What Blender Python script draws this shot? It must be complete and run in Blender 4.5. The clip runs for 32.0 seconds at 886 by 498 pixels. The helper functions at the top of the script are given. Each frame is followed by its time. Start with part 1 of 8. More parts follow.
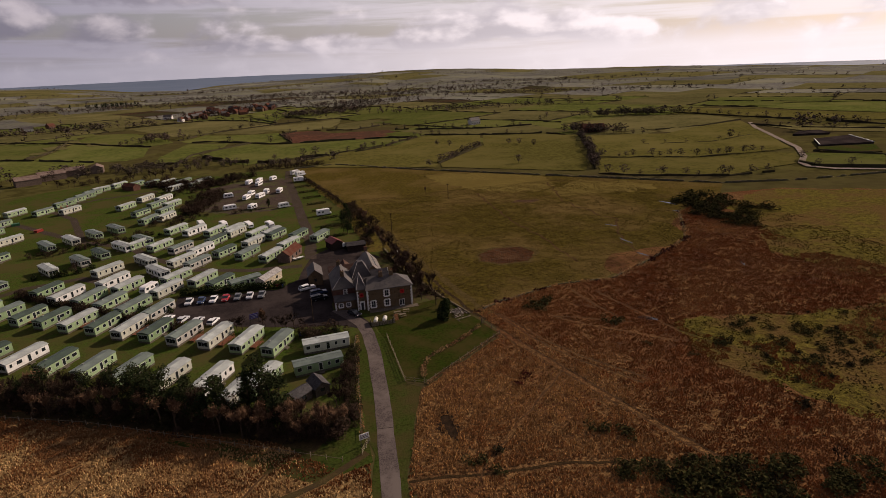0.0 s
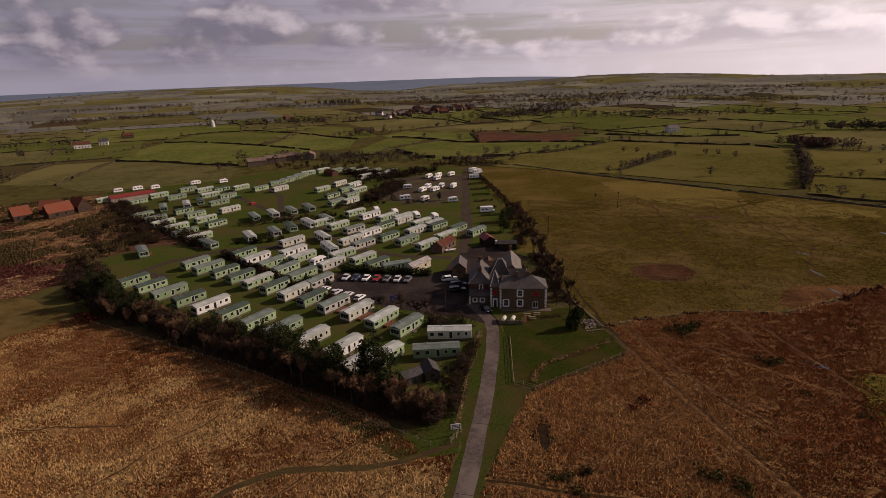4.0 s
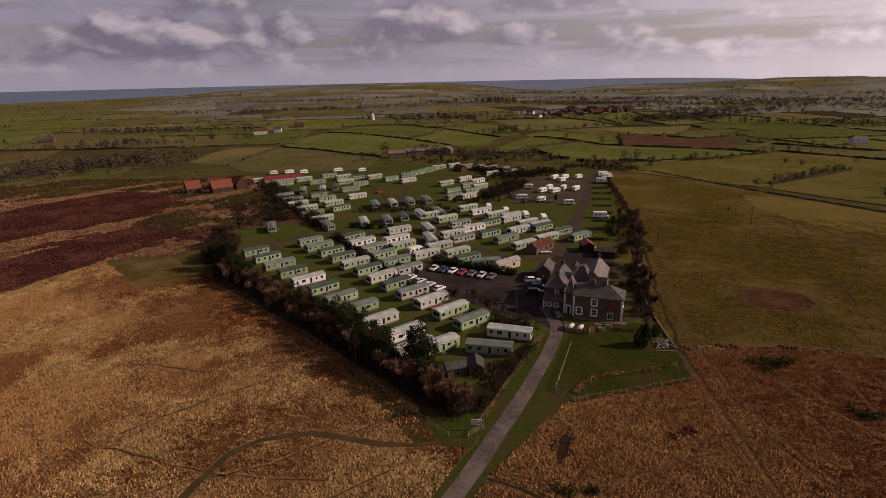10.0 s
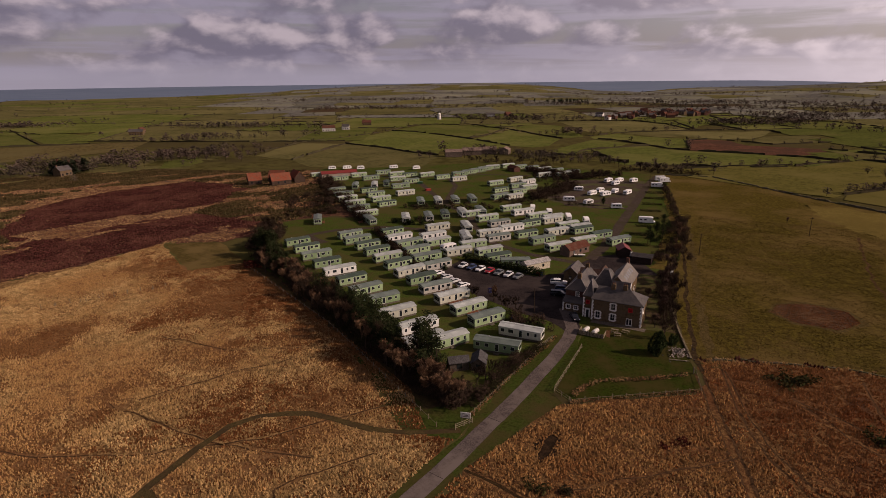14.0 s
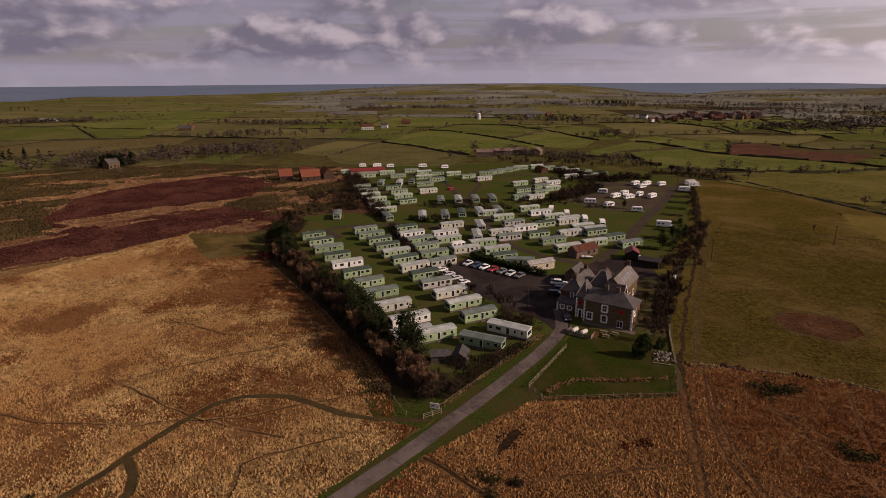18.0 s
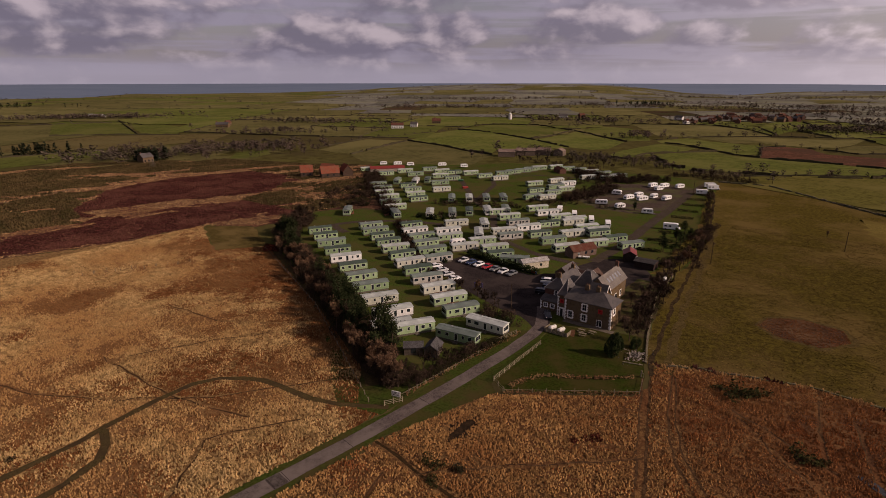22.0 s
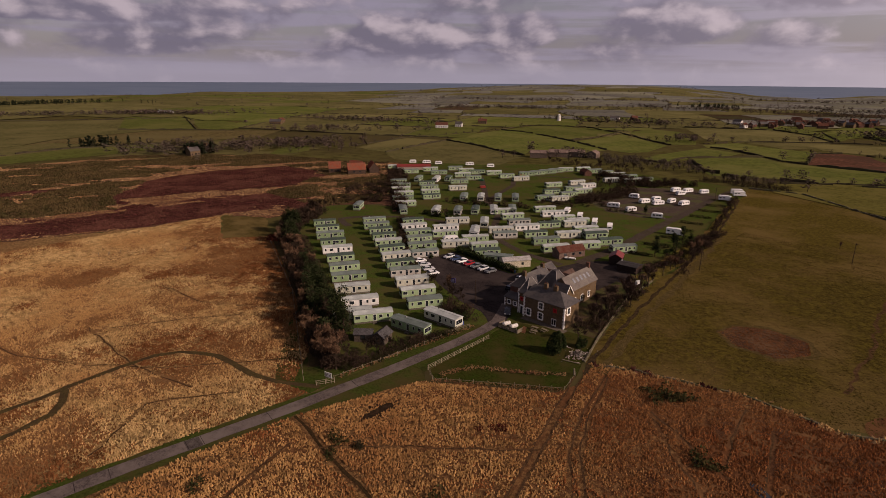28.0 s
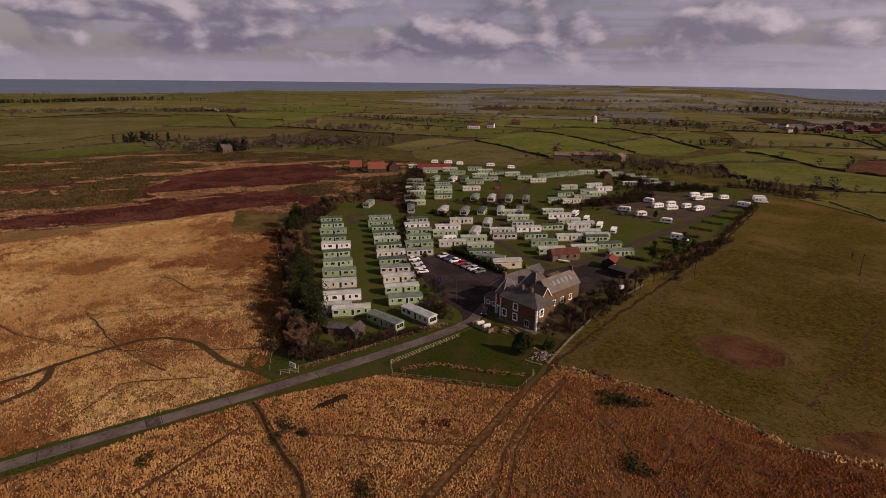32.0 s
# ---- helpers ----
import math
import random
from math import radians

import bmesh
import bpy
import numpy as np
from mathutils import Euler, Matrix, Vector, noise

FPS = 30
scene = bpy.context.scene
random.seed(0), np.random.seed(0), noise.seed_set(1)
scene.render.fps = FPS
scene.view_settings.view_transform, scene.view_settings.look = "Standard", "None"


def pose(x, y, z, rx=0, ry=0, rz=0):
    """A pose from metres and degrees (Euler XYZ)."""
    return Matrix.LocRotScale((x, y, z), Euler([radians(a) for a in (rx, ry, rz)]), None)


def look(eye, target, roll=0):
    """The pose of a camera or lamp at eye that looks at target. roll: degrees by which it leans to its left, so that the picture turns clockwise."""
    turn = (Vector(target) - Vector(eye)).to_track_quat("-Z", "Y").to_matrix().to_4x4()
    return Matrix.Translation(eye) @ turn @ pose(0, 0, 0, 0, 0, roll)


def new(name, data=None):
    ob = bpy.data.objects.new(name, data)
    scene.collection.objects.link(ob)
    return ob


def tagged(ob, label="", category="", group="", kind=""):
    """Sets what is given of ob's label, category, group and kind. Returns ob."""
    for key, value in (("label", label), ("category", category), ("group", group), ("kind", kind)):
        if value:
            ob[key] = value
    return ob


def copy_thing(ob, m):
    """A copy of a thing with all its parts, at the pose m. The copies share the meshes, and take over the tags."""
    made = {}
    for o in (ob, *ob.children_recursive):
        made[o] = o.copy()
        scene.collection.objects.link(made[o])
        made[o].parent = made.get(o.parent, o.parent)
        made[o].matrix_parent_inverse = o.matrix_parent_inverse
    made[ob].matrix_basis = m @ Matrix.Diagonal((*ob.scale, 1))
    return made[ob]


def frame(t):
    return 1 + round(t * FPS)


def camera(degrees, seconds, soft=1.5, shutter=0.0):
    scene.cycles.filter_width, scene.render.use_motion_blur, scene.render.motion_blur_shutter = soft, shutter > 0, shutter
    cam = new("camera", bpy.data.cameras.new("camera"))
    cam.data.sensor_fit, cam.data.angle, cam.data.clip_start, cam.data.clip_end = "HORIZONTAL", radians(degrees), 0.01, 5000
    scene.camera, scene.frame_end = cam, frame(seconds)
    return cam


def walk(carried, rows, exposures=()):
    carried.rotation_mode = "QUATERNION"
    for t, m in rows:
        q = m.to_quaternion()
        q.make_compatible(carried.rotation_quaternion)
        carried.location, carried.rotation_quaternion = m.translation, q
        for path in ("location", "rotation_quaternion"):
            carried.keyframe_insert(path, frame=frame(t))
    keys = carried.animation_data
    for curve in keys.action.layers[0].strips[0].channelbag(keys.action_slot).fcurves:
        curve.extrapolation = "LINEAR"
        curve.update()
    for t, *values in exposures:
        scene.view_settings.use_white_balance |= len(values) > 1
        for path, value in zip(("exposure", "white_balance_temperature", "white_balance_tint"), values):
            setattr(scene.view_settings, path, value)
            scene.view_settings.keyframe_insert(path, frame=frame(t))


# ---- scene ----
cam = camera(76.4, 32.0, soft=0.75)
PATH = [
    (0, (-20.982, -146.151, 65.614), (-20.505, -144.314, 64.983), -2.6),
    (0.5, (-19.109, -146.516, 65.453), (-18.755, -144.65, 64.827), -2.6),
    (1, (-17.94, -146.754, 65.139), (-17.665, -144.872, 64.52), -2.6),
    (1.5, (-16.18, -147.186, 65.228), (-15.978, -145.294, 64.611), -2.5),
    (2, (-14.74, -147.487, 65.168), (-14.63, -145.587, 64.554), -2.3),
    (2.5, (-12.952, -147.623, 64.742), (-12.935, -145.718, 64.135), -2.2),
    (3, (-11.437, -148.276, 64.459), (-11.487, -146.369, 63.859), -2.1),
    (3.5, (-9.42, -147.681, 63.974), (-9.532, -145.776, 63.377), -2.1),
    (5.5, (-3.263, -147.494, 64.159), (-3.623, -145.618, 63.567), -1.6),
    (6, (-1.431, -147.204, 63.922), (-1.854, -145.341, 63.331), -1.5),
    (6.5, (0.672, -147.386, 64.005), (0.18, -145.538, 63.417), -1.5),
    (7, (2.526, -146.724, 63.797), (1.967, -144.896, 63.209), -1.3),
    (7.5, (4.387, -146.629, 63.9), (3.772, -144.819, 63.313), -1.2),
    (8, (6.084, -146.25, 63.656), (5.431, -144.453, 63.069), -1.2),
    (8.5, (7.847, -146.299, 63.801), (7.175, -144.509, 63.214), -1.2),
    (9, (9.599, -145.732, 63.512), (8.919, -143.945, 62.926), -1.2),
    (9.5, (11.242, -145.531, 63.459), (10.558, -143.745, 62.872), -1.2),
    (10, (12.92, -145.23, 63.394), (12.23, -143.446, 62.809), -1.2),
    (10.5, (14.582, -144.893, 63.316), (13.886, -143.112, 62.73), -1.1),
    (11, (16.237, -144.532, 63.252), (15.532, -142.754, 62.668), -1.1),
    (11.5, (17.902, -144.105, 63.204), (17.183, -142.333, 62.619), -1.1),
    (12, (19.587, -143.656, 63.152), (18.842, -141.894, 62.568), -1.0),
    (12.5, (21.25, -143.177, 63.04), (20.47, -141.431, 62.456), -1.0),
    (13, (22.904, -142.698, 62.957), (22.079, -140.971, 62.374), -0.8),
    (13.5, (24.474, -142.276, 62.853), (23.599, -140.575, 62.272), -0.8),
    (14, (26.079, -141.887, 62.769), (25.168, -140.204, 62.189), -0.7),
    (14.5, (27.666, -141.448, 62.693), (26.733, -139.777, 62.114), -0.6),
    (16.5, (34.121, -139.471, 62.6), (33.13, -137.833, 62.021), -0.4),
    (17, (35.852, -138.956, 62.632), (34.848, -137.326, 62.054), -0.4),
    (17.5, (37.592, -138.504, 62.664), (36.57, -136.886, 62.086), -0.3),
    (18, (39.347, -138.025, 62.732), (38.301, -136.421, 62.153), -0.3),
    (18.5, (41.085, -137.528, 62.769), (40.02, -135.937, 62.19), -0.2),
    (19, (42.81, -136.989, 62.785), (41.727, -135.41, 62.206), -0.2),
    (19.5, (44.568, -136.401, 62.785), (43.472, -134.831, 62.206), -0.1),
    (20, (46.325, -135.766, 62.804), (45.222, -134.202, 62.224), -0.1),
    (20.5, (48.135, -135.052, 62.835), (47.026, -133.492, 62.255), -0.1),
    (21, (49.902, -134.334, 62.826), (48.785, -132.779, 62.246), -0.1),
    (21.5, (51.629, -133.589, 62.801), (50.495, -132.047, 62.221), -0.0),
    (22, (53.316, -132.863, 62.728), (52.163, -131.335, 62.148), 0.0),
    (22.5, (55.098, -132.045, 62.694), (53.93, -130.528, 62.115), 0.1),
    (23, (56.919, -131.199, 62.641), (55.742, -129.689, 62.062), 0.1),
    (23.5, (58.778, -130.293, 62.638), (57.59, -128.792, 62.059), 0.1),
    (24, (60.711, -129.367, 62.62), (59.515, -127.873, 62.04), 0.2),
    (24.5, (62.707, -128.392, 62.629), (61.502, -126.905, 62.05), 0.2),
    (25, (64.756, -127.378, 62.676), (63.543, -125.898, 62.097), 0.3),
    (25.5, (66.827, -126.307, 62.708), (65.604, -124.834, 62.129), 0.3),
    (27.5, (75.082, -121.521, 62.877), (73.8, -120.1, 62.297), 0.4),
    (28, (77.123, -120.18, 62.926), (75.809, -118.788, 62.346), 0.4),
    (28.5, (79.105, -118.789, 62.957), (77.757, -117.43, 62.377), 0.5),
    (29, (80.952, -117.315, 63.02), (79.575, -115.986, 62.44), 0.6),
    (29.5, (82.658, -115.938, 63.05), (81.264, -114.627, 62.469), 0.7),
    (30, (84.345, -114.587, 63.137), (82.943, -113.284, 62.556), 0.7),
    (30.5, (86.11, -113.362, 63.264), (84.705, -112.062, 62.683), 0.8),
    (31, (87.91, -112.153, 63.425), (86.501, -110.858, 62.844), 0.9),
    (31.5, (89.712, -110.953, 63.57), (88.3, -109.662, 62.989), 0.8),
    (32, (91.488, -109.744, 63.689), (90.07, -108.458, 63.108), 0.7),
]
walk(cam, [(t, look(eye, target, roll)) for t, eye, target, roll in PATH],
     exposures=[(0, 0.06, 7000, 22), (3, -0.06, 7150, 26), (6, -0.11, 7200, 28), (14, -0.08, 7250, 30), (32, -0.08, 7250, 30)])

# ---- world, sun ----
SUN_AZ, SUN_EL = math.atan2(0.35, 0.94), radians(29)
world = bpy.data.worlds.new("sky")
scene.world = world
world.use_nodes = True
wn, wl = world.node_tree.nodes, world.node_tree.links
wn.clear()


def sky_node(kind, **values):
    n = wn.new(kind)
    for key, v in values.items():
        n.inputs[int(key[1:])].default_value = v
    return n


def sky_math(op, a, b=0.0, clamp=False):
    n = wn.new("ShaderNodeMath")
    n.operation, n.use_clamp = op, clamp
    for i, v in enumerate((a, b)):
        if isinstance(v, (int, float)):
            n.inputs[i].default_value = v
        else:
            wl.new(v, n.inputs[i])
    return n.outputs[0]


def sky_mix(f, a, b):
    n = wn.new("ShaderNodeMixRGB")
    for i, v in enumerate((f, a, b)):
        if isinstance(v, (int, float)):
            n.inputs[i].default_value = v
        elif isinstance(v, tuple):
            n.inputs[i].default_value = (*v, 1)
        else:
            wl.new(v, n.inputs[i])
    return n.outputs[0]


def sky_step(v, lo, hi):
    n = wn.new("ShaderNodeMapRange")
    n.interpolation_type = "SMOOTHSTEP"
    wl.new(v, n.inputs[0])
    n.inputs[1].default_value, n.inputs[2].default_value = lo, hi
    return n.outputs[0]


nishita = wn.new("ShaderNodeTexSky")
nishita.sky_type, nishita.sun_disc = "NISHITA", False
nishita.sun_elevation, nishita.sun_rotation = SUN_EL, math.pi / 2 - SUN_AZ
nishita.air_density, nishita.dust_density = 1.2, 2.0
clear_sky = wn.new("ShaderNodeVectorMath")
clear_sky.operation = "SCALE"
wl.new(nishita.outputs[0], clear_sky.inputs[0])
clear_sky.inputs[3].default_value = 0.055
# a broken layer of cumulus over bearing and height above the horizon, in degrees, with the larger clouds in their places
coord = wn.new("ShaderNodeTexCoord")
sep = wn.new("ShaderNodeSeparateXYZ")
wl.new(coord.outputs["Generated"], sep.inputs[0])
bearing = sky_math("MULTIPLY", sky_math("ARCTAN2", sep.outputs[0], sep.outputs[1]), 57.296)
lift = sky_math("MULTIPLY", sky_math("ARCSINE", sep.outputs[2]), 57.296)
# bearing, height, half width, half height, weight
CLOUDS = ((-36, 4.0, 5.0, 2.3, 0.30), (-47, 3.4, 7.0, 2.2, 0.28), (-21.5, 4.3, 5.5, 2.4, 0.26), (-13.5, 3.4, 4.0, 1.7, 0.2), (-71, 2.7, 6.0, 1.8, 0.26), (-76, 5.2, 11.0, 1.8, 0.34), (-2, 1.9, 7.0, 1.2, 0.2), (6, 1.8, 4.5, 1.3, 0.24), (15, 2.0, 6.0, 1.4, 0.2), (23, 2.9, 7.0, 1.9, 0.24), (31, 2.0, 5.0, 1.4, 0.2), (-10, 6.2, 9.0, 1.5, 0.16))


def sky_noise(a, e, scale_a, scale_e, detail, rough, seed):
    comb = wn.new("ShaderNodeCombineXYZ")
    wl.new(sky_math("MULTIPLY", a, scale_a), comb.inputs[0])
    wl.new(sky_math("MULTIPLY", e, scale_e), comb.inputs[1])
    comb.inputs[2].default_value = seed
    n = wn.new("ShaderNodeTexNoise")
    wl.new(comb.outputs[0], n.inputs["Vector"])
    n.inputs["Scale"].default_value, n.inputs["Detail"].default_value, n.inputs["Roughness"].default_value = 1.0, detail, rough
    n.inputs["Distortion"].default_value = 0.25
    return n.outputs[0]


def thickness(da, de):
    """How dense the cloud is at a bearing and height, moved by da and de degrees, without and with the large clouds."""
    a, e = sky_math("ADD", bearing, da), sky_math("ADD", lift, de)
    d = sky_math("ADD", sky_noise(a, e, 0.15, 0.27, 7, 0.5, 2.3), sky_math("MULTIPLY", sky_noise(a, e, 0.42, 0.7, 4, 0.5, 7.1), 0.22))
    plain = d
    for ca, ce, wa, we, weight in CLOUDS:
        up = sky_math("SUBTRACT", e, ce)
        q = sky_math("MAXIMUM", sky_math("MULTIPLY", up, 1 / we), sky_math("MULTIPLY", up, -1.7 / we))
        p = sky_math("MULTIPLY", sky_math("SUBTRACT", a, ca), 1 / wa)
        r = sky_math("ADD", sky_math("MULTIPLY", q, q), sky_math("MULTIPLY", p, p))
        d = sky_math("ADD", d, sky_math("MULTIPLY", sky_math("SUBTRACT", 1.0, r, clamp=True), weight))
    return plain, d


(plain_here, here), (plain_sun, sunward) = thickness(0.0, 0.0), thickness(1.3, 0.8)
cover = sky_step(here, 0.54, 0.74)
slope = sky_math("ADD", sky_math("SUBTRACT", plain_here, plain_sun), sky_math("MULTIPLY", sky_math("SUBTRACT", here, sunward), 0.6))
edge = sky_step(slope, -0.12, 0.36)
# brighter towards the sun
dot = wn.new("ShaderNodeVectorMath")
dot.operation = "DOT_PRODUCT"
wl.new(coord.outputs["Generated"], dot.inputs[0])
dot.inputs[1].default_value = (math.cos(SUN_AZ) * math.cos(SUN_EL), math.sin(SUN_AZ) * math.cos(SUN_EL), math.sin(SUN_EL))
near_sun = sky_math("POWER", sky_step(dot.outputs["Value"], -0.45, 1.0), 2.0)
grey = sky_mix(near_sun, (0.15, 0.155, 0.212), (0.72, 0.71, 0.75))
lit = sky_mix(near_sun, (0.45, 0.44, 0.49), (1.12, 1.1, 1.12))
cloud_col = sky_mix(edge, grey, lit)
streaks = sky_step(sky_noise(bearing, lift, 0.045, 0.75, 6, 0.55, 4.4), 0.42, 0.6)
gaps = sky_mix(sky_math("ADD", sky_math("MULTIPLY", streaks, 0.45), 0.45), clear_sky.outputs[0], sky_mix(near_sun, (0.27, 0.28, 0.37), (0.95, 0.94, 0.96)))
mixed = sky_mix(sky_math("MULTIPLY", cover, 0.9), gaps, cloud_col)
veil = sky_mix(near_sun, (0.31, 0.325, 0.40), (1.0, 0.98, 1.0))
low = sky_math("SUBTRACT", 1.0, sky_step(lift, 0.3, 2.6))
final_sky = sky_mix(sky_math("MULTIPLY", low, 0.85), mixed, veil)
# the unseen sky overhead is dimmed, as cloud base, to deepen the shade below
base = sky_mix(sky_step(sep.outputs[2], 0.12, 0.5), (1.0, 1.0, 1.0), (0.42, 0.43, 0.47))
dim = wn.new("ShaderNodeMixRGB")
dim.blend_type = "MULTIPLY"
dim.inputs[0].default_value = 1.0
wl.new(final_sky, dim.inputs[1])
wl.new(base, dim.inputs[2])
bg = wn.new("ShaderNodeBackground")
wl.new(dim.outputs[0], bg.inputs[0])
bg.inputs[1].default_value = 1.0
wo = wn.new("ShaderNodeOutputWorld")
wl.new(bg.outputs[0], wo.inputs[0])

sun = new("sun", bpy.data.lights.new("sun", "SUN"))
sun.data.energy, sun.data.angle, sun.data.color = 4.0, radians(1.5), (1.0, 0.88, 0.72)
sun.matrix_world = look((0, 0, 300), (-math.cos(SUN_AZ) * math.cos(SUN_EL), -math.sin(SUN_AZ) * math.cos(SUN_EL), 300 - math.sin(SUN_EL)))

# ---- materials ----
MATS = {}


def mat(name, base, rough=0.85, second=None, scale=1.0, third=None, big=0.05, bump=0.0, bump_scale=None, metal=0.0, vary=0.0, spec=0.3, stretch=None, island=0.0, crisp=0.1, sheen=0.0):
    """A surface with grain (scale, per metre) and patches (big, per metre), and light variation from piece to piece (vary)."""
    if name in MATS:
        return MATS[name]
    m = bpy.data.materials.new(name)
    m.use_nodes = True
    nt = m.node_tree
    b = nt.nodes["Principled BSDF"]
    b.inputs["Roughness"].default_value, b.inputs["Metallic"].default_value = rough, metal
    b.inputs["Specular IOR Level"].default_value = spec if rough < 0.8 else 0.0
    b.inputs["Sheen Weight"].default_value, b.inputs["Sheen Roughness"].default_value = sheen, 0.45
    b.inputs["Sheen Tint"].default_value = (*[min(1.0, c * 5) for c in base], 1)
    tc = nt.nodes.new("ShaderNodeTexCoord")
    vec = tc.outputs["Object"]
    if stretch:
        mp = nt.nodes.new("ShaderNodeMapping")
        mp.inputs["Scale"].default_value = stretch
        nt.links.new(vec, mp.inputs[0])
        vec = mp.outputs[0]

    def noise_at(s, detail=6, rough_=0.6):
        n = nt.nodes.new("ShaderNodeTexNoise")
        n.inputs["Scale"].default_value, n.inputs["Detail"].default_value, n.inputs["Roughness"].default_value = s, detail, rough_
        nt.links.new(vec, n.inputs["Vector"])
        return n.outputs[0]

    def ramp(v, lo, hi):
        n = nt.nodes.new("ShaderNodeMapRange")
        nt.links.new(v, n.inputs[0])
        n.inputs[1].default_value, n.inputs[2].default_value = lo, hi
        return n.outputs[0]

    def mix(f, a, c):
        n = nt.nodes.new("ShaderNodeMixRGB")
        for i, v in enumerate((f, a, c)):
            if isinstance(v, (int, float)):
                n.inputs[i].default_value = v
            elif isinstance(v, tuple):
                n.inputs[i].default_value = (*v, 1)
            else:
                nt.links.new(v, n.inputs[i])
        return n.outputs[0]

    second = second or tuple(c * 0.7 for c in base)
    col = mix(ramp(noise_at(scale), 0.5 - crisp, 0.5 + crisp), base, second)
    if (rough >= 0.8 or sheen) and not metal:
        col = mix(ramp(noise_at(scale * 4.5, 3), 0.46, 0.62), col, mix(0.55, col, tuple(c * 0.3 for c in second)))
    if third:
        col = mix(ramp(noise_at(big, 5, 0.65), 0.45, 0.6), col, third)
    if vary:
        oi = nt.nodes.new("ShaderNodeObjectInfo")
        hsv = nt.nodes.new("ShaderNodeHueSaturation")
        mr = nt.nodes.new("ShaderNodeMapRange")
        nt.links.new(oi.outputs["Random"], mr.inputs[0])
        mr.inputs[3].default_value, mr.inputs[4].default_value = 1 - vary, 1 + vary
        nt.links.new(mr.outputs[0], hsv.inputs["Value"])
        nt.links.new(col, hsv.inputs["Color"])
        col = hsv.outputs[0]
    if island:
        ge = nt.nodes.new("ShaderNodeNewGeometry")
        hs = nt.nodes.new("ShaderNodeHueSaturation")
        mi = nt.nodes.new("ShaderNodeMapRange")
        nt.links.new(ge.outputs["Random Per Island"], mi.inputs[0])
        mi.inputs[3].default_value, mi.inputs[4].default_value = 1 - island, 1 + island
        nt.links.new(mi.outputs[0], hs.inputs["Value"])
        nt.links.new(col, hs.inputs["Color"])
        col = hs.outputs[0]
    nt.links.new(col, b.inputs["Base Color"])
    if bump:
        bp = nt.nodes.new("ShaderNodeBump")
        bp.inputs["Distance"].default_value = bump
        nt.links.new(noise_at(bump_scale or scale * 2, 5), bp.inputs["Height"])
        nt.links.new(bp.outputs[0], b.inputs["Normal"])
    MATS[name] = m
    return m


def glass_mat():
    m = mat("window glass", (0.02, 0.025, 0.03), rough=0.08, scale=0.5, spec=0.6)
    return m


# ---- geometry helpers ----
def part(name, bm, material, parent=None, label="", smooth=False):
    me = bpy.data.meshes.new(name)
    bm.to_mesh(me)
    bm.free()
    for m in material if isinstance(material, (list, tuple)) else (material,):
        me.materials.append(m)
    if smooth:
        me.shade_smooth()
    ob = new(name, me)
    ob.parent = parent
    if label:
        ob["label"] = label
    return ob


def like(ob, m, parent=None):
    """Another object on the same mesh."""
    o = new(ob.name.split(".")[0], ob.data)
    o.matrix_basis = m
    o.parent = parent if parent else ob.parent
    return o


def box(bm, x0, y0, z0, x1, y1, z1, bevel=0.0, mi=0):
    r = bmesh.ops.create_cube(bm, size=1, matrix=Matrix.LocRotScale(((x0 + x1) / 2, (y0 + y1) / 2, (z0 + z1) / 2), None, (x1 - x0, y1 - y0, z1 - z0)))
    if bevel:
        es = {e for v in r["verts"] for e in v.link_edges}
        bmesh.ops.bevel(bm, geom=list(es), offset=bevel, segments=1, affect="EDGES")
    if mi:
        for v in r["verts"]:
            if v.is_valid:
                for f in v.link_faces:
                    f.material_index = mi
    return bm


def boxbm(*a, **k):
    return box(bmesh.new(), *a, **k)


def mesh_from(verts, faces):
    bm = bmesh.new()
    vs = [bm.verts.new(v) for v in verts]
    for f in faces:
        try:
            bm.faces.new([vs[i] for i in f])
        except ValueError:
            pass
    return bm


def prism(profile, x0, x1, axis="x"):
    """A profile of (a, z) points pushed along an axis."""
    n = len(profile)
    if axis == "x":
        vs = [(x0, a, z) for a, z in profile] + [(x1, a, z) for a, z in profile]
    else:
        vs = [(a, x0, z) for a, z in profile] + [(a, x1, z) for a, z in profile]
    fs = [list(range(n))[::-1], list(range(n, 2 * n))] + [(i, (i + 1) % n, n + (i + 1) % n, n + i) for i in range(n)]
    bm = mesh_from(vs, fs)
    bmesh.ops.recalc_face_normals(bm, faces=bm.faces)
    return bm


def tube(bm, a, b, ra, rb, n=6):
    a, b = Vector(a), Vector(b)
    d = (b - a).normalized()
    s = d.orthogonal().normalized()
    t = d.cross(s)
    ring = []
    for p, r in ((a, ra), (b, rb)):
        ring.append([bm.verts.new(p + (s * math.cos(2 * math.pi * i / n) + t * math.sin(2 * math.pi * i / n)) * r) for i in range(n)])
    for i in range(n):
        bm.faces.new((ring[0][i], ring[0][(i + 1) % n], ring[1][(i + 1) % n], ring[1][i]))
    bm.faces.new(ring[1])


def thing(name, label, category, group="", m=None):
    ob = tagged(new(name), label, category, group)
    if m is not None:
        ob.matrix_basis = m
    return ob


def structure(ob, label):
    return tagged(ob, label, kind="structure")


RNG = random.Random(7)

# ---- the ground ----
from mathutils.geometry import tessellate_polygon

def smooth(a, b, v):
    t = min(1.0, max(0.0, (v - a) / (b - a)))
    return t * t * (3 - 2 * t)


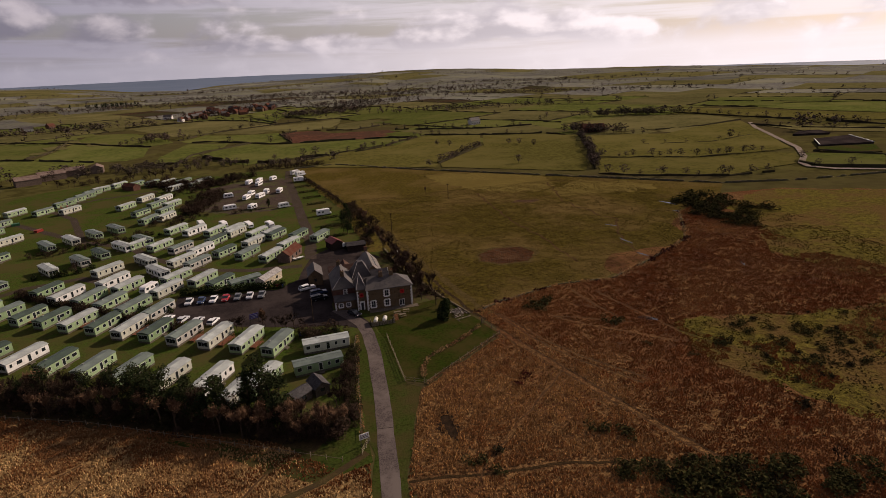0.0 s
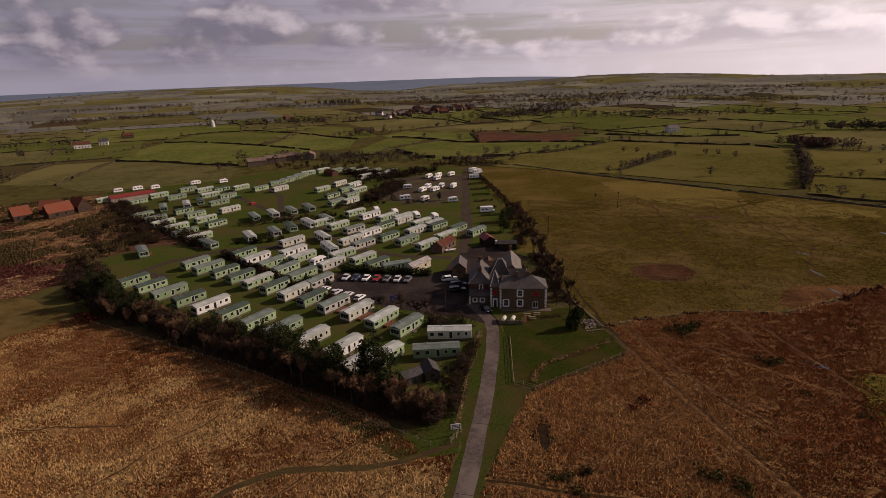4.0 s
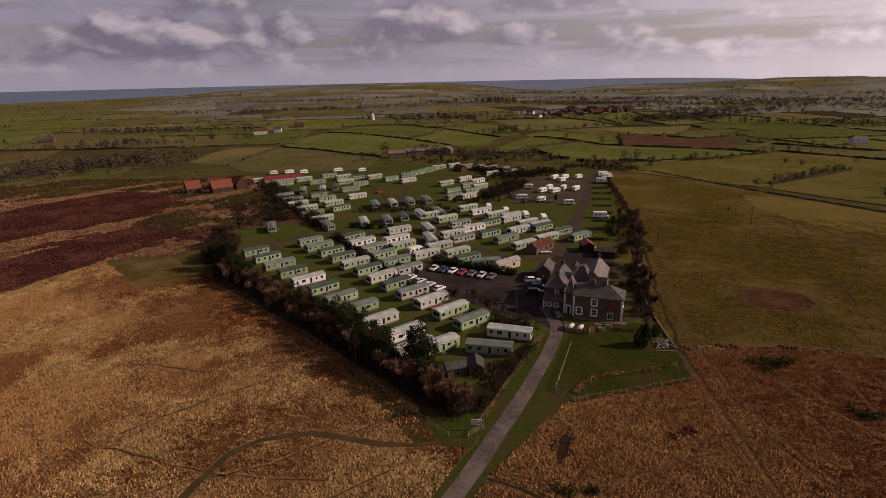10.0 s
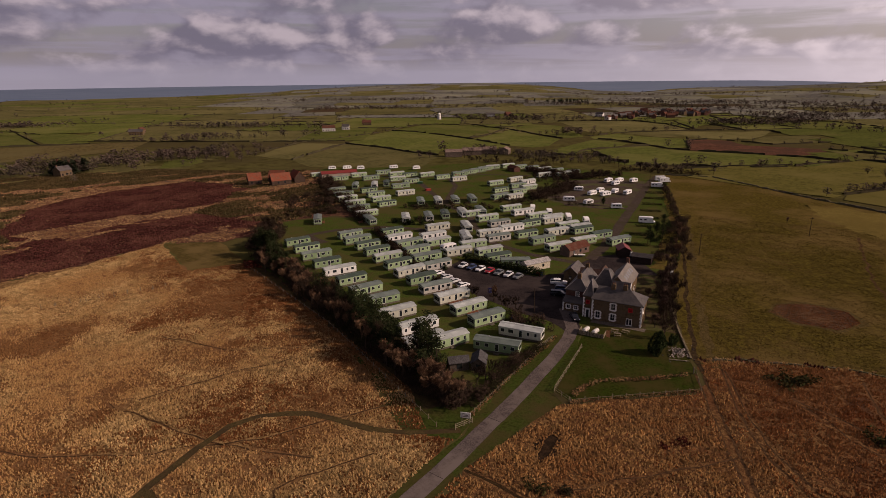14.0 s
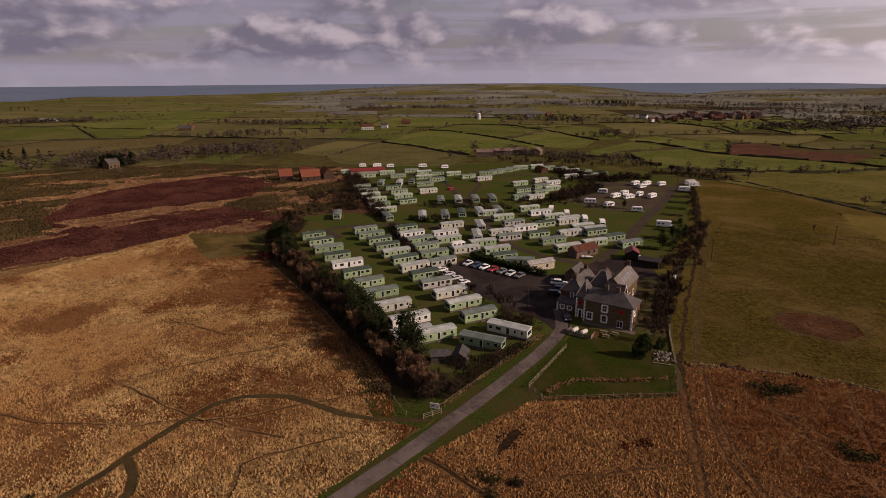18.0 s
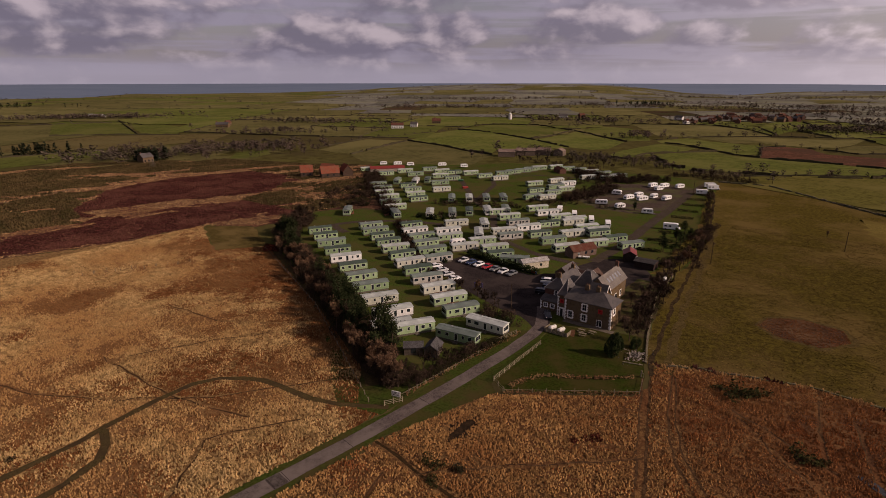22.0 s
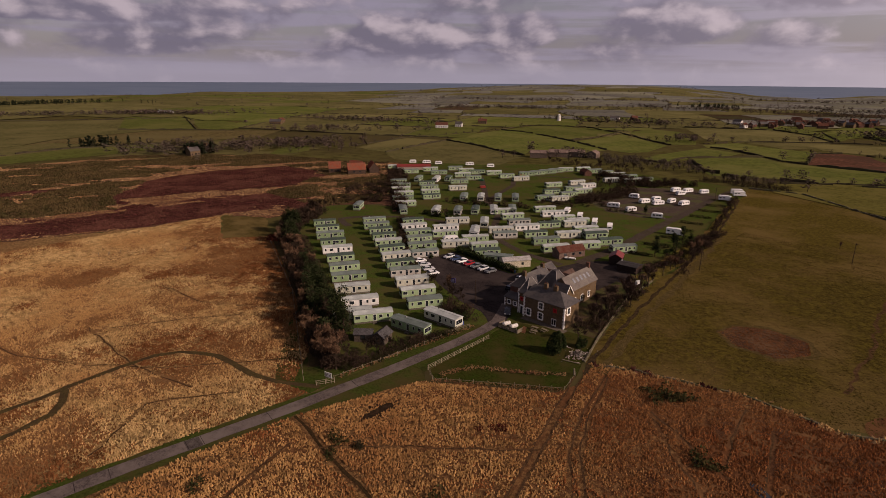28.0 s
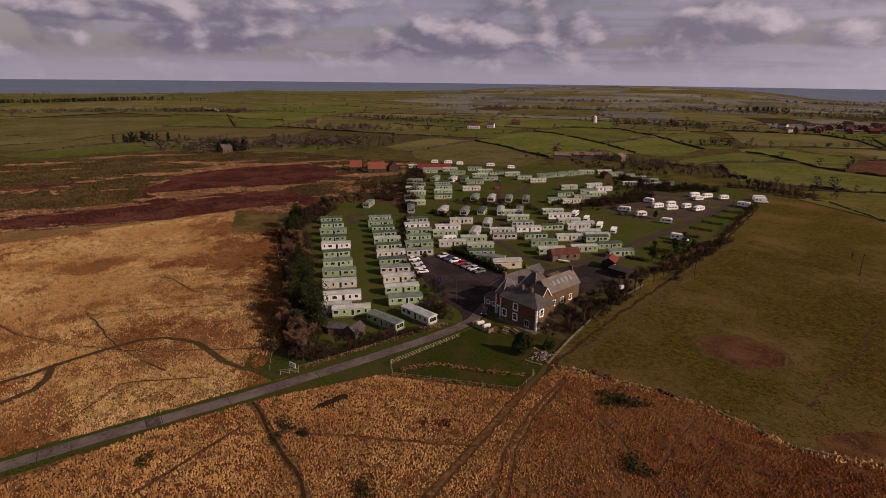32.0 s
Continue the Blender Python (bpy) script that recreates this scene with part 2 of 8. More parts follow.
SKYLINE = ((-180, -90, -52, -45, -37, -27, -21, -16, -11, -6.6, -3, 1, 6, 8.5, 10.5, 12.5, 14.4, 16.5, 19, 21.5, 25, 30, 35.5, 41, 46, 50, 55, 63, 67, 72, 82, 90, 180), (1.8, 1.8, 1.75, 1.48, 1.3, 1.22, 0.9, 0.72, 0.7, 0.95, 1.08, 1.15, 1.3, 1.6, 1.55, 1.48, 1.32, 1.08, 0.84, 0.7, 0.62, 0.6, 0.71, 0.94, 1.2, 1.35, 1.48, 1.52, 1.45, 1.78, 1.8, 1.7, 1.8))


RIDGE = ((24, 30, 34.6, 43, 48, 60), (-90, -58, -46, -53, -64, -80))


def height(x, y):
    """The lie of the land: a flat moor round the site, low farmland past it, a long hill and the coast far off."""
    dx, dy = x + 30, y
    r = math.hypot(dx, dy)
    if r < 1000:
        return 0.0
    beta = math.degrees(math.atan2(-dx, dy))
    n = noise.noise((x / 420, y / 420, 3.1)) * 9 + noise.noise((x / 150, y / 150, 7.7)) * 2.5
    h = n * smooth(1000, 1500, r) * (1 - smooth(1700, 2200, r))
    # fall of the skyline below the eye, in degrees, round the compass
    fall = float(np.interp(beta, SKYLINE[0], SKYLINE[1])) + 0.05 * noise.noise((beta / 2.5, 4.0, 0)) + 0.025 * noise.noise((beta / 0.8, 9.0, 0))
    far = min(2600.0, 64 / math.tan(radians(fall)))
    crest = 64 - far * math.tan(radians(fall))
    h += crest * smooth(far * 0.55, far, r)
    edge_ = smooth(far + 40, far + 420, r)
    return h * (1 - edge_) - 70 * edge_


def spread(name, rings, turns, fz):
    vs, fs = [(-30, 0, fz(-30, 0))], []
    for r in rings:
        for k in range(turns):
            a = 2 * math.pi * k / turns
            x, y = -30 + r * math.sin(a), r * math.cos(a)
            vs.append((x, y, fz(x, y)))
    for k in range(turns):
        fs.append((0, 1 + (k + 1) % turns, 1 + k))
    for j in range(len(rings) - 1):
        for k in range(turns):
            a, b = 1 + j * turns, 1 + (j + 1) * turns
            k2 = (k + 1) % turns
            fs.append((a + k, a + k2, b + k2, b + k))
    me = bpy.data.meshes.new(name)
    me.from_pydata(vs, [], fs)
    me.shade_smooth()
    return new(name, me)


rings, r_ = [], 60.0
while r_ < 4890:
    rings.append(r_)
    r_ *= 1.042
rings.append(4890.0)
GROUND = spread("ground", rings, 300, height)
GROUND.data.materials.append(mat("far pasture", (0.085, 0.076, 0.024), second=(0.07, 0.062, 0.02), scale=0.02, third=(0.062, 0.05, 0.022), big=0.006, bump=0.3, bump_scale=0.3))
structure(GROUND, "open farmland and moor reaching to the coast")
SEA = spread("water", [300, 1200, 1900, 2400, 3600, 4960], 120, lambda x, y: -50.0 + 72 * max(0.0, math.hypot(x + 30, y) - 1900) / 3060 * smooth(-26, 2, math.degrees(math.atan2(-x - 30, y))))
SEA.data.materials.append(mat("sea water", (0.095, 0.13, 0.19), rough=0.7, spec=0.15, second=(0.11, 0.145, 0.205), scale=0.003, bump=0.3, bump_scale=0.05))
structure(SEA, "flat grey-blue sea along the horizon")
# a last pale ridge behind the hill; its haze is put in as emission
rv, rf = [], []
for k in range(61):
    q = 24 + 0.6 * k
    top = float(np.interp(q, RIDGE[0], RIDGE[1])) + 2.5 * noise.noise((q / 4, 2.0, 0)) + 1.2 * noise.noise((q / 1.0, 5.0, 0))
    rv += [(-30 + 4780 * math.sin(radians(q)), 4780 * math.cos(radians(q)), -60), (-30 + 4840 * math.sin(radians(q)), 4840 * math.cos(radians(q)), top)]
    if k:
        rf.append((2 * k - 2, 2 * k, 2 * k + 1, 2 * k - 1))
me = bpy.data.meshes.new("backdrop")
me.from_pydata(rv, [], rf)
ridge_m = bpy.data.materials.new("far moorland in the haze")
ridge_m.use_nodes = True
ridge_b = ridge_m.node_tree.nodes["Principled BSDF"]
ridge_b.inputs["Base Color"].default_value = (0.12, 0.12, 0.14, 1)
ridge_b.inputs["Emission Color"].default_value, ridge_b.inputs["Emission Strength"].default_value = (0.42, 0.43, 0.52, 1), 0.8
me.materials.append(ridge_m)
structure(new("backdrop", me), "moorland ridge on the horizon, paled by its own glow")


def outline(points, step=3.0, wander=0.8, seed=0.0, closed=True):
    """A polygon with uneven edges, through the given corners."""
    out = []
    n = len(points)
    for i in range(n if closed else n - 1):
        a, b = Vector((*points[i], 0)), Vector((*points[(i + 1) % n], 0))
        k = max(1, int((b - a).length / step))
        for j in range(k):
            p = a.lerp(b, j / k)
            p.x += wander * noise.noise((p.x / 6, p.y / 6, seed)) * 2
            p.y += wander * noise.noise((p.x / 6, p.y / 6, seed + 9)) * 2
            out.append((p.x, p.y))
    if not closed:
        out.append(points[-1])
    return out


def patch(name, points, z, material, label, step=3.0, wander=0.8, seed=0.0):
    pts = outline(points, step, wander, seed)
    tris = tessellate_polygon([[Vector((x, y, 0)) for x, y in pts]])
    bm = mesh_from([(x, y, z) for x, y in pts], tris)
    bm.normal_update()
    for f in bm.faces:
        if f.normal.z < 0:
            f.normal_flip()
    return structure(part(name, bm, material), label)


def ribbon(name, points, width, z, material, label, step=3.0, wander=0.15, seed=0.0, ragged=0.0):
    pts = outline(points, step, wander, seed, closed=False)
    vs, fs = [], []
    for i, p in enumerate(pts):
        a, b = pts[max(0, i - 1)], pts[min(len(pts) - 1, i + 1)]
        d = Vector((b[0] - a[0], b[1] - a[1])).normalized()
        w = width / 2 * (1 + ragged * noise.noise((p[0] / 4, p[1] / 4, seed + 3)))
        vs += [(p[0] - d.y * w, p[1] + d.x * w, z), (p[0] + d.y * w, p[1] - d.x * w, z)]
        if i:
            k = 2 * i
            fs.append((k - 2, k - 1, k + 1, k))
    return structure(part(name, mesh_from(vs, fs), material), label)


def inside(p, poly):
    c = False
    for i in range(len(poly)):
        (x0, y0), (x1, y1) = poly[i - 1], poly[i]
        if (y0 > p[1]) != (y1 > p[1]) and p[0] < (x1 - x0) * (p[1] - y0) / (y1 - y0) + x0:
            c = not c
    return c


LANE = [(-26, -330), (-21.5, -190), (-17.4, -111), (-16.1, -98), (-14.3, -86.5), (-11.9, -70), (-9.7, -50), (-8.4, -35), (-7.6, -23), (-7.6, -14), (-8.4, -8), (-11, -2), (-14, 4)]
MOOR_W = [(-31, -420), (-25, -190), (-20.3, -111), (-17.3, -88), (-14.6, -66), (-14, -62), (-21, -58), (-67, -31), (-127, -5), (-140, -22), (-178, -4), (-182, -46), (-200, -95), (-250, -420)]
MOOR_E = [(-24, -420), (-18.2, -190), (-14.2, -111), (-11.6, -88), (-9.2, -70.6), (-0.4, -43.5), (1, -43.5), (24, -27), (23, -12), (31, -8), (52, -2), (70, -3), (90, 8), (116, 22), (138, 55), (172, 75), (205, 72), (300, 20), (330, -420)]
PASTURE_E = [(22, -14), (20, 4), (9, 69), (5, 124), (-14, 216), (-20, 252), (8, 254), (61, 203), (142, 134), (191, 92), (174, 74), (138, 56), (116, 23), (90, 9), (68, -2), (52, -1), (31, -6)]
HEATHER = [(-178, -3), (-182, -46), (-200, -95), (-260, -300), (-420, -300), (-430, 42), (-364, 126), (-275, 152), (-248, 176), (-237, 158), (-187, 119), (-137, 81), (-127, 71), (-147, 63), (-161, 46), (-153, 22), (-158, 10)]
SITE = [(-14, -58), (-67, -30), (-127, -4), (-152, 22), (-160, 46), (-146, 62), (-126, 70), (-136, 80), (-186, 118), (-236, 158), (-248, 180), (-215, 215), (-150, 255), (-70, 258), (-22, 250), (-14, 216), (5, 124), (9, 69), (18, 4), (20, -12), (-5, -14), (-7, -58)]
NEAR = [MOOR_W, MOOR_E, PASTURE_E, HEATHER, SITE]

moor_m = mat("dry moor grass", (0.30, 0.19, 0.08), second=(0.15, 0.085, 0.035), scale=1.1, third=(0.16, 0.08, 0.035), big=0.03, bump=0.7, bump_scale=0.9, crisp=0.06)
moor_e_m = mat("dry moor grass and bracken", (0.20, 0.112, 0.046), second=(0.09, 0.045, 0.02), scale=1.0, third=(0.11, 0.048, 0.021), big=0.022, bump=0.7, bump_scale=0.9, crisp=0.06)
pasture_m = mat("rough olive pasture", (0.082, 0.062, 0.013), rough=0.9, second=(0.042, 0.030, 0.009), scale=0.7, third=(0.095, 0.064, 0.023), big=0.02, bump=0.3, bump_scale=1.1, crisp=0.07, sheen=0.1)
heather_m = mat("heath grass and heather", (0.14, 0.08, 0.043), second=(0.07, 0.035, 0.024), scale=0.35, third=(0.075, 0.03, 0.022), big=0.04, bump=0.4, bump_scale=1.2, crisp=0.05)
lawn_m = mat("mown site grass", (0.048, 0.076, 0.013), second=(0.056, 0.064, 0.016), scale=0.4, third=(0.066, 0.058, 0.02), big=0.05, bump=0.05, bump_scale=4)
verge_m = mat("green verge", (0.038, 0.056, 0.011), second=(0.042, 0.048, 0.012), scale=0.4, third=(0.055, 0.043, 0.016), big=0.07, bump=0.1, bump_scale=3)
patch("ground", MOOR_W, 0.03, moor_m, "tawny tussocky moor grass beside the lane", wander=1.5)
patch("ground", MOOR_E, 0.03, moor_e_m, "brown tussocky moor grass and dead bracken", wander=1.2, seed=4)
patch("ground", PASTURE_E, 0.04, pasture_m, "olive rough pasture behind a low wall", wander=0.6, seed=8)
patch("ground", HEATHER, 0.035, heather_m, "dark burnt heather moor", wander=3.0, seed=12)
patch("ground", SITE, 0.045, lawn_m, "mown grass of the caravan site", wander=0.5, seed=16)

# ---- lanes, yards, lawns, marks on the moor ----
asphalt_m = mat("worn asphalt", (0.115, 0.092, 0.083), rough=0.9, second=(0.088, 0.07, 0.064), scale=0.8, third=(0.135, 0.11, 0.097), big=0.12, bump=0.01, bump_scale=8)
yard_m = mat("dark car park tarmac", (0.036, 0.028, 0.027), rough=0.9, second=(0.029, 0.023, 0.022), scale=0.5, third=(0.046, 0.036, 0.033), big=0.09, bump=0.01, bump_scale=8)
gravel_m = mat("pale gravel track", (0.08, 0.06, 0.048), second=(0.055, 0.042, 0.034), scale=1.2, third=(0.05, 0.04, 0.026), big=0.15, bump=0.04, bump_scale=6)
path_m = mat("damp green path", (0.062, 0.047, 0.02), second=(0.08, 0.056, 0.024), scale=0.8, third=(0.05, 0.034, 0.018), big=0.15, bump=0.1, bump_scale=3)
mud_m = mat("wet peat rut", (0.05, 0.028, 0.015), second=(0.10, 0.055, 0.027), scale=0.9, bump=0.1, bump_scale=3)
bracken_m = mat("dead bracken", (0.11, 0.052, 0.025), second=(0.065, 0.03, 0.016), scale=0.8, third=(0.14, 0.07, 0.03), big=0.1, bump=0.3, bump_scale=1.6)
soil_m = mat("bare reddish soil", (0.09, 0.05, 0.03), second=(0.05, 0.027, 0.018), scale=1.1, third=(0.105, 0.064, 0.036), big=0.1, bump=0.15, bump_scale=1.5)
moss_m = mat("mossy hill turf", (0.118, 0.096, 0.02), second=(0.06, 0.046, 0.013), scale=0.55, third=(0.085, 0.05, 0.02), big=0.06, bump=0.5, bump_scale=0.7, crisp=0.07, rough=0.9, sheen=0.1)
straw_m = mat("bleached grass", (0.27, 0.17, 0.08), second=(0.18, 0.105, 0.048), scale=0.6, third=(0.14, 0.07, 0.034), big=0.1, bump=0.3, bump_scale=1.2)
garden_m = mat("house lawn", (0.024, 0.037, 0.006), second=(0.032, 0.036, 0.008), scale=0.4, third=(0.042, 0.036, 0.011), big=0.09, bump=0.05, bump_scale=4)

patch("ground", [(-29, -330), (-25, -190), (-20.6, -111), (-17.6, -88), (-14.8, -66), (-14, -62), (-12, -14), (-6, -10), (-4, -18), (-3, -41), (-0.2, -43), (-9, -70.2), (-11.4, -88), (-13.9, -111), (-18, -190), (-23, -330)], 0.05, verge_m, "mown green verge along the lane", wander=0.5, seed=2)
ribbon("road", LANE, 3.25, 0.085, asphalt_m, "narrow grey asphalt lane with worn edges", wander=0.08, ragged=0.08)
patch("pavement", [(-62, 17), (-60, 31), (-44, 27), (-30, 26), (-24, 33), (-21, 45), (-18, 56), (-12, 62), (-4, 60), (2, 50), (8, 40), (7, 26), (-10, 26), (-15, 8), (-15, 3), (-8, -3), (-6, -9), (-9, -11), (-16, -6), (-26, -4), (-40, 2), (-50, 7)], 0.075, yard_m, "dark tarmac car park and yard", wander=0.3, seed=5)
ribbon("road", [(-19, 52), (-18, 70), (-18.5, 90), (-20, 117), (-21, 140), (-23, 180), (-25, 215), (-24, 246)], 4.4, 0.09, gravel_m, "pale gravel site track", ragged=0.2)
ribbon("road", [(-21, 140), (-40, 143), (-62, 150)], 3.6, 0.088, gravel_m, "gravel spur between touring pitches", ragged=0.25)
ribbon("road", [(-24, 213), (-50, 210), (-66, 200), (-66, 160)], 3.6, 0.086, gravel_m, "gravel spur between touring pitches", ragged=0.25)
patch("ground", [(-70, 150), (-72, 205), (-50, 226), (-27, 222), (-22, 150), (-34, 134), (-52, 136)], 0.06, mat("touring pitch hardstanding", (0.085, 0.06, 0.05), second=(0.06, 0.045, 0.035), scale=0.5, third=(0.07, 0.07, 0.03), big=0.08, bump=0.05, bump_scale=4), "dark brown hardstanding of the touring pitches", wander=1.5, seed=6)
ribbon("road", [(-62, 21), (-74, 30), (-84, 52), (-96, 62), (-112, 58), (-128, 44), (-133, 33), (-126, 29), (-119, 27)], 3.4, 0.084, gravel_m, "grey loop track between caravan rows", ragged=0.15)
ribbon("road", [(-22, 46), (-40, 48), (-58, 56), (-75, 75), (-88, 95), (-110, 112), (-135, 140), (-160, 168), (-196, 170)], 3.2, 0.082, gravel_m, "narrow track through the caravans", ragged=0.2)
ribbon("road", [(-110, 112), (-128, 160), (-150, 190), (-130, 205), (-100, 215)], 3.0, 0.081, gravel_m, "narrow loop track at the top of the site", ragged=0.2)
# the house's garden
patch("ground", [(-5, -11), (-4, -18), (-3, -40), (0.8, -42), (8.5, -37), (15.3, -32), (23.8, -26.2), (22.2, -19), (19, -9), (17, 2), (9, 0), (-4, -5)], 0.065, garden_m, "mown lawn in front of the stone house", wander=0.3, seed=9)
patch("ground", [(2.2, 7), (8, 0), (17, 1), (14, 18), (9.5, 34), (7, 44), (0, 44), (-1, 30), (1.4, 28), (1.4, 12.8), (2.2, 12.6)], 0.079, mat("garden earth", (0.06, 0.04, 0.026), second=(0.075, 0.06, 0.025), scale=0.6, third=(0.06, 0.065, 0.022), big=0.15, bump=0.15, bump_scale=2), "rough brown garden ground beside the house", wander=0.4, seed=11)
patch("ground", [(20.7, -12), (16.8, 2), (13.4, 16), (10, 32), (8.7, 52), (9.5, 69), (6, 124), (9, 126), (13, 66), (15.6, 42), (21.4, 4), (25, -14)], 0.063, pasture_m, "strip of rough grass between wall and ditch", wander=0.4, seed=71)
patch("ground", [(8.5, 52), (9, 69), (5, 124), (-14, 216), (-18, 216), (-1, 124), (1, 70), (2, 52)], 0.0615, moss_m, "rough ground under the boundary scrub", wander=0.8, seed=72)
patch("ground", [(-13.8, -64), (-13.6, -54), (-20, -52), (-34, -46), (-31, -52), (-24, -60), (-19, -65)], 0.0585, verge_m, "short green turf by the gate", wander=0.4, seed=73)
# moor: paths, ruts, hollows, rougher patches
FOOTPATH = [(-50, -124), (-51.3, -108), (-51.4, -103), (-52.6, -97.5), (-53.8, -88), (-54, -80), (-51.6, -75), (-47.5, -71.8), (-43, -69.5), (-38, -69), (-29.6, -68.4), (-22.6, -66), (-17.8, -63), (-14.5, -61)]
BRANCH = [(-39, -124), (-41.2, -109), (-43.2, -103), (-47, -100.2), (-51.8, -98.6)]
DRIFTWAY = [(50, -108), (41, -78), (35, -60), (30.6, -45), (26.8, -33), (23, -19)]
CROSSWAY = [(-9, -70.6), (3.9, -72.7), (15.2, -74.2), (22.5, -76), (34, -80)]
ribbon("road", FOOTPATH, 1.5, 0.07, path_m, "damp green footpath curving over the moor", ragged=0.4)
ribbon("road", BRANCH, 1.6, 0.072, path_m, "damp green footpath joining the other", ragged=0.4)
ribbon("ground", [(-22, -56), (-67, -33), (-100, -18), (-126, -6)], 4.2, 0.06, path_m, "dark green strip beside the tree belt", wander=0.8, ragged=0.5)
patch("ground", [(-19, -63), (-40, -50), (-60, -40), (-44, -50), (-30, -62), (-22, -67)], 0.061, verge_m, "short green turf at the corner of the trees", wander=0.6, seed=3)
patch("ground", [(-128, -6), (-140, -21), (-176, -3), (-158, 9)], 0.058, mat("rank green grass", (0.10, 0.074, 0.024), second=(0.072, 0.052, 0.018), scale=0.6, third=(0.12, 0.084, 0.032), big=0.06, bump=0.15, bump_scale=2), "rank green square of grass in the heath", wander=0.6, seed=13)
for dx in (-0.85, 0.85):
    ribbon("road", [(x + dx, y) for x, y in DRIFTWAY], 0.5, 0.066, mud_m, "wheel rut worn into the moor", wander=0.25, ragged=0.5)
ribbon("road", CROSSWAY, 0.6, 0.0655, mat("dark damp way", (0.034, 0.022, 0.011), second=(0.05, 0.03, 0.014), scale=0.9, bump=0.15, bump_scale=2), "dark green crossing way through the tussocks", wander=0.4, ragged=0.6)
ditch_m = mat("dark ditch bank", (0.03, 0.02, 0.012), second=(0.06, 0.04, 0.02), scale=0.8, bump=0.2, bump_scale=2)
ribbon("ground", [(23.6, -17), (21.1, -10), (15.5, 28), (11, 66), (4.9, 108), (3.4, 126), (-6, 175), (-14, 214)], 1.1, 0.067, ditch_m, "dark ragged ditch along the pasture edge", step=1.2, wander=0.35, ragged=0.9)
ribbon("ground", [(26, -14), (23.5, -4), (18.6, 28), (14, 66), (8, 108), (5.5, 126)], 2.0, 0.066, mat("rough tan grass", (0.105, 0.074, 0.028), second=(0.07, 0.05, 0.019), scale=0.8, bump=0.3), "strip of tan rough grass beside the ditch", step=1.2, wander=0.5, ragged=0.9)
RUTS = ([(56.6, -29), (54.8, -19.4), (53.8, -7)], [(58, -31.6), (46.1, -24.2), (40.3, -21)], [(40.9, -21.8), (46.6, -28.8), (54.3, -35.8), (62, -44)], [(27, -14), (31.4, -32.8), (35.8, -44), (44, -57)], [(28, -15), (33, -32.4), (37.4, -43), (46, -56)], [(2.4, -73.1), (12.4, -63.4), (20.3, -56.4), (31.1, -46.6)], [(60, -12), (66, -40), (76, -60)], [(-2, -76), (4, -96)], [(-82, -86), (-54, -85), (-42, -82), (-34, -80)], [(-34, -89), (-32, -85), (-25, -74)], [(-93, -107), (-77, -102), (-60, -92), (-46, -80), (-31, -60)], [(-24, -102), (-30, -94), (-34, -89)], [(-62, -54), (-70, -66), (-78, -82)], [(-100, -60), (-80, -58), (-64, -48)])
for pts in RUTS:
    ribbon("road", pts, 0.34, 0.068, mud_m, "narrow trodden rut through the tussocks", wander=0.7, ragged=0.6)
patch("ground", [(1.2, -63.5), (-1.2, -58), (1.0, -53.5), (3.3, -54), (3.4, -60)], 0.07, mat("black wet peat", (0.022, 0.015, 0.01), second=(0.04, 0.024, 0.014), scale=0.9, bump=0.1), "dark peat hollow in the grass", step=0.8, wander=0.35, seed=21)
patch("ground", [(37, 27), (39, 34), (46, 38), (56, 36), (58, 28), (52, 21), (42, 22)], 0.075, soil_m, "bare reddish hollow in the pasture", step=1.5, wander=0.6, seed=22)
ribbon("ground", [(37, 27), (39, 34.5), (46, 38.7), (56.5, 36.5), (58.8, 28), (52, 20.4), (42, 21.3), (37, 27)], 1.3, 0.078, mat("rough tan grass", (0.15, 0.10, 0.042)), "rim of tan grass round the hollow", step=1.0, wander=0.5, ragged=1.0)
patch("ground", [(77, 100), (84, 104), (92, 100), (86, 96)], 0.075, soil_m, "bare reddish scrape in the pasture", step=1.5, wander=0.8, seed=23)
pale_turf_m = mat("pale dry turf", (0.14, 0.105, 0.03), second=(0.10, 0.075, 0.022), scale=0.5, third=(0.085, 0.062, 0.018), big=0.05, bump=0.2, crisp=0.12, rough=0.9, sheen=0.1)
patch("ground", [(56, 187), (93, 180), (117, 151), (114, 125), (101, 116), (76, 129), (59, 157)], 0.0505, pale_turf_m, "pale dry patch of the pasture", wander=3.0, seed=81)
patch("ground", [(101, 116), (132, 134), (158, 108), (155, 96), (128, 99), (105, 100)], 0.0512, pale_turf_m, "pale dry patch of the pasture", wander=3.0, seed=82)
for pts in ([(69, 127), (66, 71), (68, 42), (67, 14)], [(113, 133), (101, 91), (106, 54), (92, 28), (91, 15)]):
    ribbon("road", pts, 0.9, 0.0525, mud_m, "faint trodden line across the pasture", wander=1.2, ragged=0.8)
for k, (x, y, a, b, m) in enumerate(((66, -16, 16, 9, bracken_m), (98, 4, 26, 14, bracken_m), (120, -18, 24, 12, bracken_m), (138, 30, 18, 20, bracken_m), (60, -40, 12, 6, bracken_m))):
    n = 22
    pts = [(x + a * math.cos(i * 2 * math.pi / n) * (1 + 0.35 * noise.noise((i * 0.7, k, 0))), y + b * math.sin(i * 2 * math.pi / n) * (1 + 0.35 * noise.noise((i * 0.7, k, 5)))) for i in range(n)]
    patch("ground", pts, 0.052 + 0.0006 * k, m, {"dead bracken": "rust-brown patch of dead bracken", "mossy hill turf": "mossy olive turf between gorse", "bleached grass": "bleached pale grass patch"}[m.name], step=1.6, wander=1.0, seed=30 + k)
